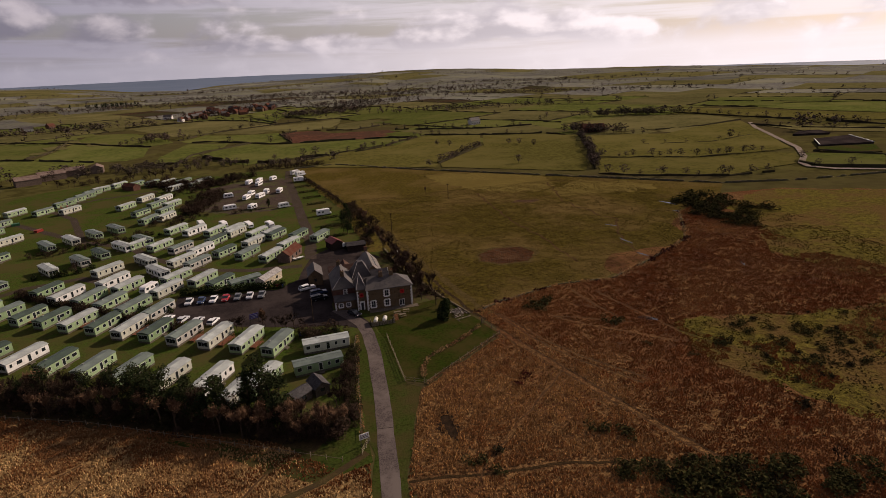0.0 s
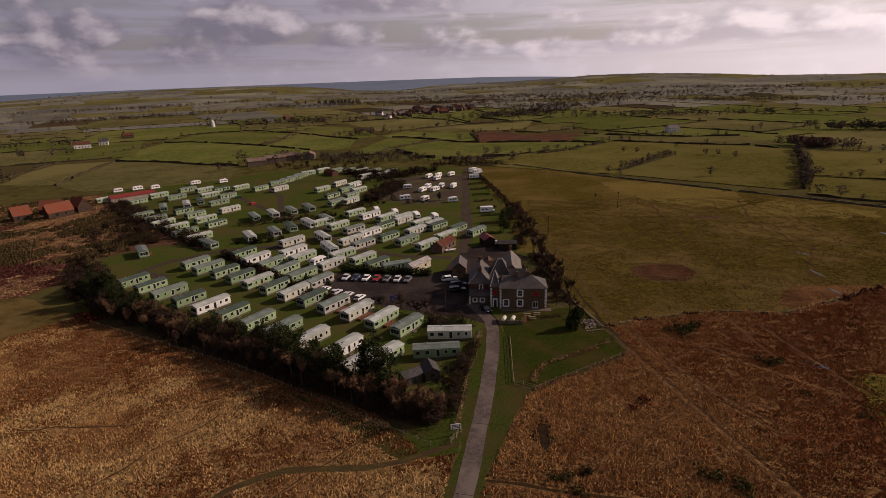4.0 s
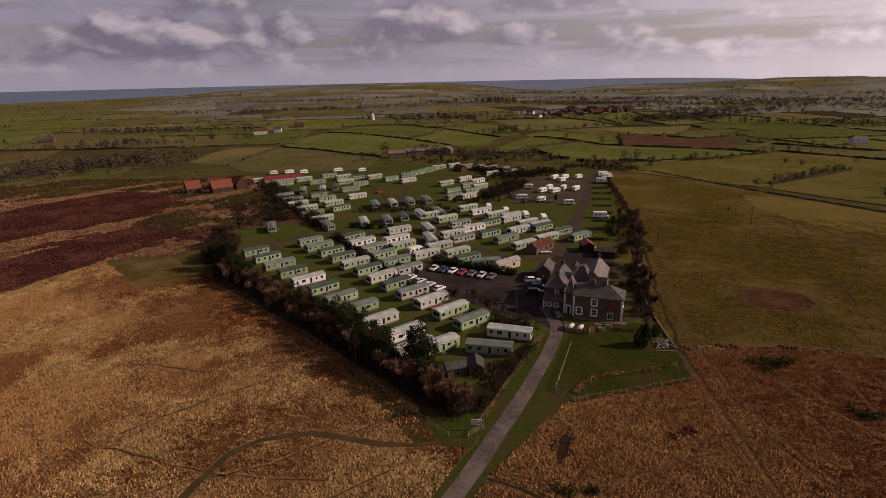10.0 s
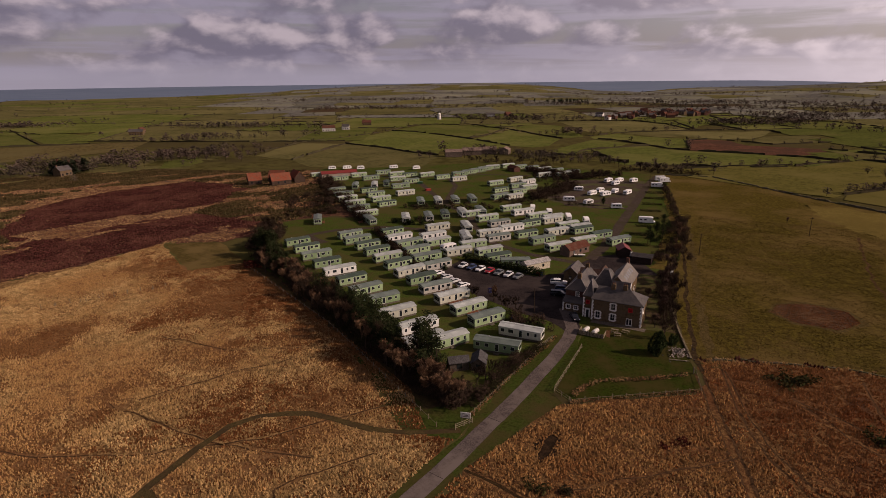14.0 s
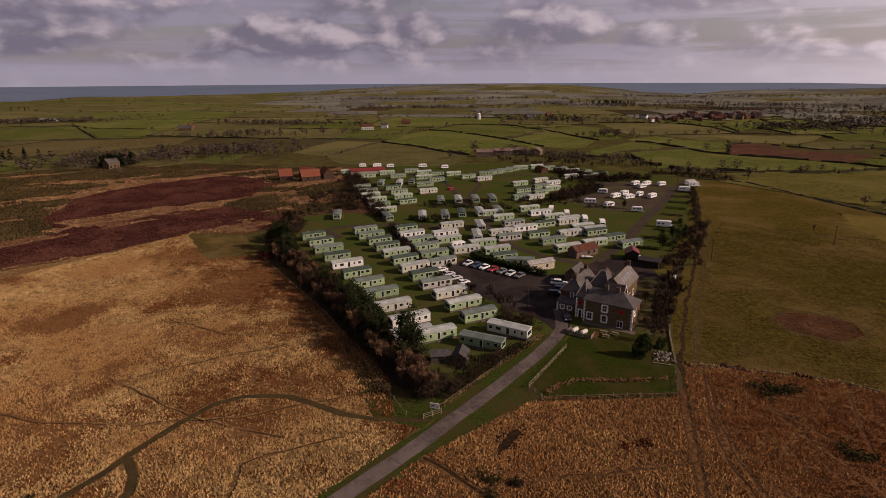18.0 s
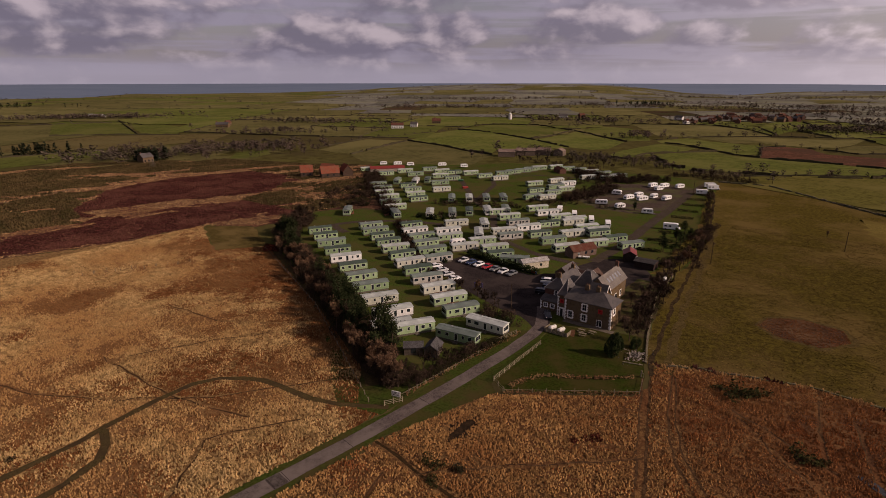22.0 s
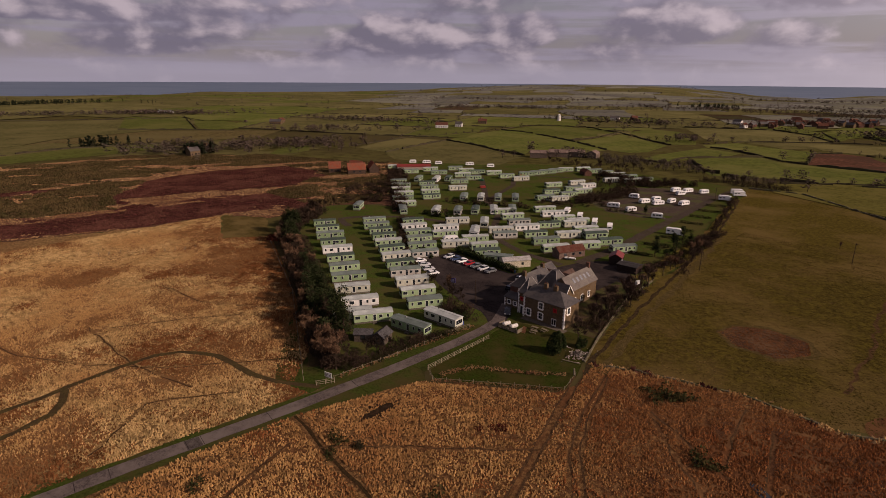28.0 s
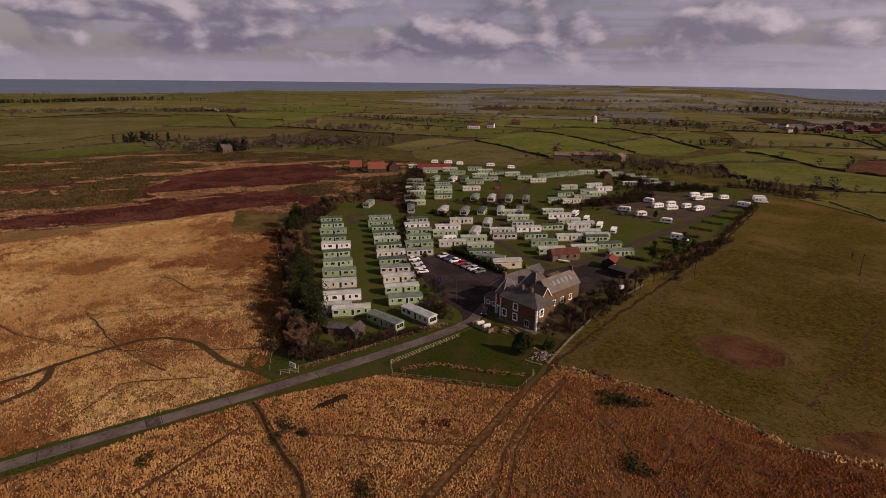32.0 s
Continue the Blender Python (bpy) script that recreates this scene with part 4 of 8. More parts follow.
def pine(h, seed):
    rr = random.Random(seed)
    ob = thing("tree", "dark green pine with a ragged irregular crown", "tree", "trees of the belt")
    bm, soup = bmesh.new(), Soup()
    tube(bm, (0, 0, -0.2), (rr.uniform(-0.3, 0.3), rr.uniform(-0.3, 0.3), h * 0.9), h * 0.025, 0.04, 6)
    for k in range(24):
        z = h * rr.uniform(0.25, 0.97)
        a = rr.uniform(0, 2 * math.pi)
        reach = h * rr.uniform(0.12, 0.3) * (1.15 - 0.75 * z / h)
        tip = Vector((math.cos(a) * reach, math.sin(a) * reach, z + h * 0.03))
        tube(bm, (0, 0, z - h * 0.04), tip, 0.06, 0.02, 3)
        for _ in range(44):
            p = tip * rr.uniform(0.3, 1.1)
            p.z = tip.z
            soup.leaf((p.x + rr.gauss(0, h * 0.05), p.y + rr.gauss(0, h * 0.05), p.z + rr.gauss(0, h * 0.03)), rr.uniform(0.13, 0.3), rr)
    part("trunk", bm, bark_m, ob)
    soup.make("crown", pine_m, ob)
    return ob


def shrub(name, label, h, w, material, seed, n=260, cat="bush", leaf=0.0, cone=0.0):
    rr = random.Random(seed)
    ob = thing(name, label, cat, "bushes on the moor")
    bm, soup = bmesh.new(), Soup()
    for k in range(5):
        a = rr.uniform(0, 6.28)
        tube(bm, (0, 0, -0.1), (math.cos(a) * w * 0.3, math.sin(a) * w * 0.3, h * 0.7), 0.06, 0.02, 3)
    lobes = [(rr.gauss(0, w * 0.25), rr.gauss(0, w * 0.25), h * rr.uniform(0.2, 0.6), rr.uniform(0.25, 0.42)) for _ in range(7)]
    for _ in range(n):
        x, y, z, r = rr.choice(lobes)
        d = Vector((rr.gauss(0, 1), rr.gauss(0, 1), rr.gauss(0, 1))).normalized() * r
        zz = max(0.05, z + d.z * h)
        slim = 1 - cone * zz / h
        soup.leaf(((x + d.x * w * 0.7) * slim, (y + d.y * w * 0.7) * slim, zz), leaf * rr.uniform(0.7, 1.4) if leaf else rr.uniform(0.14, 0.3) * max(1.0, h / 3), rr)
    part("stem", bm, bark_m, ob)
    soup.make("foliage", material, ob)
    return ob


BARE = [bare_tree(8.5, 1, twig_m), bare_tree(10, 2, twig_m, 0.38), bare_tree(9.5, 3, pale_twig_m, 0.2), bare_tree(7.5, 4, pale_twig_m, 0.24), bare_tree(7, 5, twig_m, 0.45), bare_tree(9.5, 6, russet_twig_m, 0.4), bare_tree(8, 7, russet_twig_m, 0.36)]
PINES = [pine(8.5, 11), pine(10, 12), pine(7.0, 13)]
GORSE = [shrub("bush", "dark green gorse bush on the moor", 1.5, 3.4, gorse_m, 21), shrub("bush", "low dark gorse bush on the moor", 1.1, 2.4, gorse_m, 22, 160), shrub("bush", "small bare thorn bush on the moor", 1.6, 2.0, hedge_m, 23, 160)]
SHRUBS = [shrub("bush", "brown winter shrub beside the caravans", 2.4, 2.8, hedge_m, 24, 620, leaf=0.15), shrub("bush", "dark evergreen shrub beside the caravans", 2.2, 2.4, ever_m, 25, 620, leaf=0.15), shrub("bush", "tangled brown winter thicket", 3.4, 3.6, mat("thicket twigs", (0.056, 0.036, 0.025), second=(0.04, 0.027, 0.019), scale=2, island=0.35), 26, 1100, leaf=0.14)]
PLACED = set()


def plant(kind, x, y, s=1.0, z=0.0):
    m = pose(x, y, z, 0, 0, RNG.uniform(0, 360)) @ Matrix.Scale(s, 4)
    if kind not in PLACED:
        PLACED.add(kind)
        kind.matrix_basis = m
        return kind
    o = copy_thing(kind, Matrix.Identity(4))
    o.matrix_basis = m
    return o


SCRUB = {}


def scrub(kind, x, y, s):
    leaves = next(c for c in kind.children if c.name.startswith("foliage")).data
    soup = SCRUB.setdefault(leaves.materials[0].name, Soup())
    m = pose(x, y, 0, 0, 0, RNG.uniform(0, 360)) @ Matrix.Scale(s, 4)
    k = len(soup.v)
    soup.v += [tuple(m @ v.co) for v in leaves.vertices]
    soup.f += [tuple(k + i for i in p.vertices) for p in leaves.polygons]


def belt(a, b, n, kinds, depth, lo=0.75, hi=1.2, single=False):
    for k in range(n):
        f = (k + RNG.random() * 0.8) / n
        d = Vector((b[0] - a[0], b[1] - a[1])).normalized()
        o = RNG.uniform(-depth, depth)
        kind = RNG.choice(kinds)
        (scrub if kind in SHRUBS and not single else plant)(kind, a[0] + (b[0] - a[0]) * f - d.y * o, a[1] + (b[1] - a[1]) * f + d.x * o, RNG.uniform(lo, hi))


# tree belt between moor and caravans
P, B = PINES, BARE
belt((-17.5, -54), (-36, -47), 15, [B[2], B[3], B[3], B[0]], 2.6, 0.75, 1.05)
belt((-28, -47), (-58, -32), 20, [P[0], P[1], P[2], P[0], P[1], B[0]], 3.2, 0.95, 1.3)
belt((-20, -56), (-126, -3), 30, [B[2], B[3], B[2]], 2.2, 0.7, 1.0)
belt((-20, -52), (-120, -4), 34, [B[0], B[1], B[4], B[3]], 3.4, 0.6, 0.95)
belt((-54, -35), (-82, -22), 15, [P[0], B[2], P[1], B[4], P[0], B[0]], 2.6, 0.75, 1.1)
belt((-80, -22), (-108, -9), 16, [B[2], B[3], B[4], P[2], B[2]], 2.6, 0.75, 1.1)
belt((-106, -10), (-138, 10), 20, [P[0], P[1], P[2], B[0], P[0]], 3.2, 0.8, 1.2)
belt((-18, -52.5), (-132, 4.5), 90, [SHRUBS[2], SHRUBS[2], SHRUBS[0]], 3.4, 0.8, 1.3)
belt((-20, -54.5), (-130, 2.5), 110, [SHRUBS[0], SHRUBS[2], SHRUBS[2], SHRUBS[0]], 2.2, 0.6, 1.2)
belt((-138, 8), (-162, 40), 18, [B[4], B[0], SHRUBS[2], SHRUBS[2]], 4, 0.5, 0.9)
belt((-150, 66), (-182, 104), 26, [B[4], SHRUBS[2], SHRUBS[2], SHRUBS[0]], 7, 0.6, 1.0)
belt((-182, 112), (-234, 146), 20, [B[4], SHRUBS[2], SHRUBS[0]], 7, 0.6, 1.0)
# hedge and scrub between caravans and lane
belt((-16.8, -53), (-12.2, -20), 34, [SHRUBS[0], SHRUBS[2], SHRUBS[0]], 0.9, 0.5, 0.8)
belt((-18, -48), (-15, -34), 7, [B[4], SHRUBS[2]], 1.2, 0.6, 0.9)
belt((-24, -10), (-15, -14), 10, [SHRUBS[1], SHRUBS[2], SHRUBS[1]], 2.2, 0.8, 1.2, True)
belt((-44, 2), (-24, -6), 9, [B[4], SHRUBS[0], B[4]], 1.8, 0.5, 0.85)
# scrub between caravan rows
belt((-111, 51), (-62, 9.5), 60, [SHRUBS[0], SHRUBS[0], SHRUBS[2]], 0.7, 0.7, 1.0)
belt((-62, 9.5), (-50, 2), 10, [SHRUBS[0], SHRUBS[2]], 0.8, 0.6, 0.9)
belt((-215, 141), (-160, 93), 80, [SHRUBS[2], SHRUBS[2], SHRUBS[0]], 6, 0.7, 1.25)
belt((-160, 93), (-124, 63), 60, [SHRUBS[2], SHRUBS[2], SHRUBS[0]], 3, 0.7, 1.2)
belt((-196, 98), (-152, 62), 50, [SHRUBS[2], SHRUBS[0]], 12, 0.6, 1.1)
belt((-156, 36), (-133, 8), 50, [SHRUBS[2], SHRUBS[2], SHRUBS[0]], 5, 0.8, 1.3)
belt((-160, 45), (-135, 6), 12, [B[4], B[2], B[0]], 4, 0.6, 0.9)
belt((-74, 144), (-62, 190), 60, [SHRUBS[2], SHRUBS[2], SHRUBS[0]], 5, 0.8, 1.3)
belt((-106, 237), (-70, 215), 50, [SHRUBS[2]], 9, 0.9, 1.4)
belt((-74, 216), (-50, 240), 40, [SHRUBS[2], SHRUBS[0]], 6, 0.8, 1.3)
belt((-70, 21), (-60, 18), 5, [SHRUBS[1]], 1.0, 0.9, 1.3)
belt((-124, 96), (-80, 112), 26, [SHRUBS[0], SHRUBS[2], SHRUBS[1]], 3.5, 0.6, 0.95, True)
belt((-112, 66), (-92, 72), 5, [SHRUBS[1]], 1.5, 1.0, 1.4, True)
belt((-80, 124), (-64, 150), 20, [SHRUBS[2], B[4], SHRUBS[0]], 7, 0.6, 1.0)
belt((-96, 196), (-54, 232), 34, [SHRUBS[2], B[4], B[0], SHRUBS[2]], 9, 0.6, 1.0)
belt((-76, 160), (-70, 200), 12, [SHRUBS[2], B[4]], 4, 0.6, 0.9)
belt((-50, 262), (0, 262), 20, [B[0], SHRUBS[2], SHRUBS[2]], 3, 0.7, 1.1)
belt((-170, 262), (-90, 262), 22, [B[0], SHRUBS[2], B[4]], 5, 0.7, 1.1)
belt((-52, 138), (-34, 141), 5, [SHRUBS[1], P[2], SHRUBS[2]], 2, 0.5, 0.9)
# trees behind the house and along the field wall
belt((10, 66), (4, 116), 26, [SHRUBS[2], B[4], SHRUBS[2], B[3]], 2.4, 0.6, 1.0)
belt((-3, 78), (2, 110), 9, [P[2], P[0], SHRUBS[1]], 3, 0.6, 0.95)
belt((2, 124), (-16, 215), 34, [SHRUBS[2], SHRUBS[0], SHRUBS[2]], 1.2, 0.5, 0.85)
belt((12.5, 4), (8, 46), 40, [SHRUBS[2], SHRUBS[0], SHRUBS[2]], 2.4, 0.4, 0.75)
belt((13, 2), (8, 50), 9, [B[4], B[0], B[4]], 2.0, 0.6, 1.0)
belt((4, 60), (3, 130), 40, [SHRUBS[2], SHRUBS[0], SHRUBS[2]], 3.0, 0.6, 1.0)
for x, y, k, s in ((12.6, 14, B[1], 0.95), (12.8, 27, B[4], 1.15), (11, 20, B[0], 0.85), (13.4, -3, B[4], 1.0), (9.5, 46, B[1], 0.9), (-26, -3, B[4], 0.8), (-34, 0, B[3], 0.8), (-99, 68, B[4], 0.9), (8, 266, B[1], 0.8), (-55, 276, B[0], 0.9), (45, 140, B[3], 0.5), (11.8, 8, B[5], 0.95), (10.6, 16.5, B[6], 1.0), (9.2, 23, B[5], 1.0), (11.2, 29, B[6], 1.1), (8.6, 33, B[5], 1.05), (9.6, 41, B[6], 1.0), (7.2, 50, B[5], 0.9), (10.4, 2, B[6], 0.7), (5.8, 20, B[6], 0.7), (8.4, 60, B[5], 0.8)):
    plant(k, x, y, s)
for name_, soup_ in SCRUB.items():
    tagged(soup_.make("thicket", MATS[name_]), "tangled winter thicket under the tree belts", "thicket", kind="stuff")
# gorse and thorn on the open moor
for x, y, k, s in ((39, -16, 0, 1.2), (41.5, -14, 0, 1.3), (44, -12, 1, 1.3), (37, -14.5, 1, 1.0), (53, -31, 0, 1.1), (55, -29.5, 1, 1.1), (7.5, -68, 2, 1.0), (4, -70, 0, 0.9), (6, -72.5, 1, 0.9), (28, -69, 0, 1.0), (31, -71, 1, 1.2), (33, -84, 0, 1.5), (38, -86, 0, 1.6), (43, -84, 0, 1.4), (48, -88, 0, 1.6), (36, -90, 1, 1.6), (64, -91, 0, 1.3), (68, -74, 2, 1.3), (-55, -112, 2, 0.7), (-3, -92, 1, 1.0)):
    plant(GORSE[k], x, y, s)
for k in range(54):
    plant(RNG.choice(GORSE), RNG.gauss(88, 13), RNG.gauss(-54, 9), RNG.uniform(0.4, 1.0))
for k in range(30):
    plant(GORSE[k % 2], RNG.gauss(159, 7), RNG.gauss(58, 11), RNG.uniform(1.2, 2.4))
for k in range(40):
    f = RNG.random()
    plant(GORSE[(0, 1, 0, 2)[k % 4]], 144 + 10 * f + RNG.gauss(0, 6), 54 - 26 * f + RNG.gauss(0, 5), RNG.uniform(0.9, 2.0))
for k in range(44):
    f = RNG.random()
    plant(GORSE[(0, 2, 1, 0)[k % 4]], 29 + 26 * f + RNG.gauss(0, 2), -76 - 12 * f - RNG.uniform(0, 14), RNG.uniform(0.8, 1.4))
for x, y, s in ((72, -76, 0.5), (60, -88, 0.55), (78, -68, 0.45)):
    plant(BARE[4], x, y, s)
RED = shrub("bush", "rust-red bracken clump on the moor", 0.6, 2.2, red_m, 31, 140)
for x, y, s in ((19.8, -49, 0.8), (22.4, -46, 1.0), (21, -47.4, 0.7), (-122, -9, 2.4), (-126, -6, 2.0)):
    plant(RED, x, y, s)
YEW = shrub("bush", "dense dark evergreen bush on the lawn", 6.4, 4.8, ever_m, 41, 4200, leaf=0.2, cone=0.6)
YEW.matrix_basis = pose(13.6, -12.6, 0)
YEW2 = shrub("bush", "smaller dark evergreen beside the rubble heap", 3.4, 2.6, ever_m, 42, 1400, leaf=0.16, cone=0.4)
YEW2.matrix_basis = pose(16.2, -5.5, 0)


def hedge(pts, h, w, material, label, per_metre=11, seed=0, closed=False):
    rr = random.Random(seed)
    soup = Soup()
    for i in range(len(pts) - 1):
        a, b = Vector((*pts[i], 0)), Vector((*pts[i + 1], 0))
        for _ in range(int((b - a).length * per_metre * h)):
            p = a.lerp(b, rr.random())
            d = (b - a).normalized()
            o = rr.uniform(-w / 2, w / 2)
            soup.leaf((p.x - d.y * o, p.y + d.x * o, rr.uniform(0.05, h) * (1 + 0.15 * noise.noise((p.x / 3, p.y / 3, 0)))), rr.uniform(0.16, 0.3), rr)
    return tagged(soup.make("hedge", material), label, "hedge", kind="stuff")


hedge([(-59.5, 32.3), (-42.5, 29.2), (-28, 27.6)], 2.3, 2.2, ever_m, "clipped dark evergreen hedge behind the parked cars", 75, 1)
for k in range(9):
    y_ = 78 + 15.5 * k
    x_ = -1.5 - 0.09 * max(0, y_ - 110) - 0.02 * y_
    hedge([(x_, y_), (x_ - 9.5, y_ - 1.5)], 1.1, 1.2, hedge_m, "low brown hedge between two touring pitches", 40, 60 + k)
hedge([(-63, 21), (-70, 24)], 1.8, 1.6, ever_m, "dark evergreen hedge at the end of a caravan row", 26, 2)
hedge([(-14.6, -56), (-13.4, -38), (-11.2, -22), (-10.6, -15)], 0.7, 0.9, straw_m, "strip of pale dead grass along the lane fence", 16, 3)
hedge([(1, -40.2), (1.9, -35.8), (4.4, -31.5), (9.2, -28.7), (14.5, -25.3), (20.6, -20.2)], 0.7, 1.3, straw_m, "tumbled bank of pale dead grass across the lawn", 26, 4)
hedge([(1, -42.6), (8.3, -37.2), (15.3, -32.2), (23.8, -26.2)], 0.6, 0.8, straw_m, "pale grass edge of the lawn", 20, 5)


# tussocks
HOLLOW = [(37, 27), (39, 34), (46, 38), (56, 36), (58, 28), (52, 21), (42, 22)]
WAYS = [FOOTPATH, BRANCH, DRIFTWAY, CROSSWAY, [(-22, -56), (-67, -33), (-126, -6)], [(1.5, -61), (1.5, -55.5)]]



def drift(x, y, size, seed):
    """Smooth value noise in 0..1 for arrays of places."""
    def lattice(i, j):
        q = np.sin(i * 127.1 + j * 311.7 + seed * 74.7) * 43758.5453
        return q - np.floor(q)
    total, weight = 0.0, 0.0
    for k in range(3):
        u, v = x / size * 2 ** k + 3.7 * k, y / size * 2 ** k + 1.3 * k
        i, j = np.floor(u), np.floor(v)
        f, g_ = u - i, v - j
        f, g_ = f * f * (3 - 2 * f), g_ * g_ * (3 - 2 * g_)
        low = lattice(i, j) * (1 - f) + lattice(i + 1, j) * f
        high = lattice(i, j + 1) * (1 - f) + lattice(i + 1, j + 1) * f
        total, weight = total + (low * (1 - g_) + high * g_) / 1.6 ** k, weight + 1 / 1.6 ** k
    return total / weight


def within(x, y, poly):
    c = np.zeros(len(x), bool)
    for i in range(len(poly)):
        (x0, y0), (x1, y1) = poly[i - 1], poly[i]
        if y0 != y1:
            c ^= ((y0 > y) != (y1 > y)) & (x < (x1 - x0) * (y - y0) / (y1 - y0) + x0)
    return c


def off_line(x, y, way, gap):
    far = np.ones(len(x), bool)
    for (ax, ay), (bx, by) in zip(way, way[1:]):
        t = np.clip(((x - ax) * (bx - ax) + (y - ay) * (by - ay)) / ((bx - ax) ** 2 + (by - ay) ** 2), 0, 1)
        far &= np.hypot(ax + (bx - ax) * t - x, ay + (by - ay) * t - y) > gap
    return far


def off_path(x, y, gap=0.95):
    far = np.ones(len(x), bool)
    for way in WAYS:
        for (ax, ay), (bx, by) in zip(way, way[1:]):
            l2 = (bx - ax) ** 2 + (by - ay) ** 2
            t = np.clip(((x - ax) * (bx - ax) + (y - ay) * (by - ay)) / l2, 0, 1)
            far &= np.hypot(ax + (bx - ax) * t - x, ay + (by - ay) * t - y) > gap
    for way in RUTS:
        for (ax, ay), (bx, by) in zip(way, way[1:]):
            l2 = (bx - ax) ** 2 + (by - ay) ** 2
            t = np.clip(((x - ax) * (bx - ax) + (y - ay) * (by - ay)) / l2, 0, 1)
            far &= np.hypot(ax + (bx - ax) * t - x, ay + (by - ay) * t - y) > 0.5
    return far


def tufts(name, label, cat, material, x, y, tall, wide, seed, sides=4, lean=0.4):
    """Low ragged cones of blades, one for each place, in one mesh."""
    gen = np.random.default_rng(seed)
    n = len(x)
    turn = gen.uniform(0, 6.28, n)
    ang = turn[:, None] + np.arange(sides)[None, :] * 2 * math.pi / sides + gen.normal(0, 0.25, (n, sides))
    rad = wide[:, None] * gen.uniform(0.6, 1.25, (n, sides))
    vs = np.zeros((n, sides + 1, 3))
    vs[:, :sides, 0], vs[:, :sides, 1] = x[:, None] + np.cos(ang) * rad, y[:, None] + np.sin(ang) * rad
    vs[:, :sides, 2] = 0.02
    vs[:, sides, 0], vs[:, sides, 1] = x + gen.normal(0, lean, n) * wide, y + gen.normal(0, lean, n) * wide
    vs[:, sides, 2] = tall
    base = (np.arange(n) * (sides + 1))[:, None]
    k = np.arange(sides)[None, :]
    tri = np.stack((base + k, base + (k + 1) % sides, np.broadcast_to(base + sides, (n, sides))), axis=2).reshape(-1, 3)
    me = bpy.data.meshes.new(name)
    me.from_pydata(vs.reshape(-1, 3).tolist(), [], tri.tolist())
    me.materials.append(material)
    return tagged(new(name, me), label, cat, kind="stuff")


def scatter(n, seed, x0, y0, x1, y1, poly):
    gen = np.random.default_rng(seed)
    x, y = gen.uniform(x0, x1, n), gen.uniform(y0, y1, n)
    ok = within(x, y, poly)
    return x[ok], y[ok], gen


straw_tuft_m = mat("straw tussock blades", (0.45, 0.30, 0.135), second=(0.36, 0.228, 0.098), scale=0.08, third=(0.31, 0.175, 0.07), big=0.03, island=0.32)
rust_tuft_m = mat("rusty tussock blades", (0.18, 0.076, 0.029), second=(0.14, 0.055, 0.021), scale=0.08, third=(0.17, 0.085, 0.034), big=0.03, island=0.32)
for side, box_, poly, n, seed in (("west", (-178, -125, -13, 6), MOOR_W, 330000, 3), ("east", (-12, -112, 150, 62), MOOR_E, 350000, 4)):
    x, y, gen = scatter(n, seed, *box_, poly)
    ok = off_path(x, y) & off_line(x, y, LANE, 2.9) & ~within(x, y, [(-13.8, -64), (-13.6, -54), (-20, -52), (-31, -52), (-24, -60), (-19, -65)])
    if side == "east":
        ok &= (drift(x, y, 13, 55) < 0.43) | ~within(x + 3 * (drift(x, y, 6, 57) - 0.5), y, [(66, -40), (72, -34), (86, -37), (102, -43), (126, -44), (148, -34), (136, -22), (130, -2), (150, 25), (163, 58), (300, 22), (330, -250), (125, -120), (80, -84), (69, -70), (62, -49)])
    x, y = x[ok], y[ok]
    red = drift(x, y, 26, seed) + 0.45 * (drift(x, y, 5, seed + 9) - 0.5) + gen.normal(0, 0.09, len(x)) + (0.0 if side == "west" else np.clip((x - 38) / 220, -0.12, 0.16))
    if side == "west":
        red += 0.42 * np.exp(-np.abs((x + 18) * 0.46 + (y + 58) * 0.89) / 15) + 0.1 * np.exp(-np.abs(x + 15) / 8)
    cut = 0.58 if side == "west" else 0.545
    rows_ = drift(x * 0.5 + y * 0.3, y - x * 0.35, 1.15, seed + 2)
    size = gen.uniform(0.6, 1.3, len(x)) * (0.55 + 0.75 * rows_)
    keep_ = rows_ + gen.normal(0, 0.1, len(x)) > 0.36
    straw_, rust_ = (straw_tuft_m, rust_tuft_m) if side == "west" else (mat("tawny tussock blades", (0.41, 0.24, 0.096), second=(0.33, 0.18, 0.07), scale=0.08, third=(0.26, 0.125, 0.047), big=0.03, island=0.32), mat("bracken tussock blades", (0.25, 0.095, 0.035), second=(0.19, 0.07, 0.026), scale=0.08, third=(0.22, 0.10, 0.038), big=0.03, island=0.32))
    for name_, label, m, sel, tall in (("moor_grass", "pale straw tussocks of dry moor grass", straw_, keep_ & (red < cut), 0.42), ("moor_grass", "rust-brown tussocks and dead bracken", rust_, keep_ & (red >= cut), 0.38)):
        tufts(name_, label, "grass", m, x[sel], y[sel], tall * size[sel], 0.165 * (0.5 + 0.6 * size[sel]), seed + 5)

# heather, gorse and bracken of the heath
burnt_m = mat("burnt heather stems", (0.06, 0.02, 0.017), second=(0.042, 0.016, 0.013), scale=0.3, third=(0.075, 0.03, 0.022), big=0.05, island=0.4)
whin_m = mat("dark whin foliage", (0.042, 0.035, 0.014), second=(0.055, 0.036, 0.018), scale=0.3, third=(0.065, 0.045, 0.02), big=0.05, island=0.5)
x, y, gen = scatter(330000, 8, -430, -170, -158, 170, HEATHER)
streak = drift(x * 0.9 - y * 0.35, (y + x * 0.3) * 0.33, 14, 6) + 0.35 * (drift(x, y, 4, 7) - 0.5)
off = 12 * (drift(x, y, 30, 1) - 0.5) + 8 * (drift(x, y, 6, 3) - 0.5)
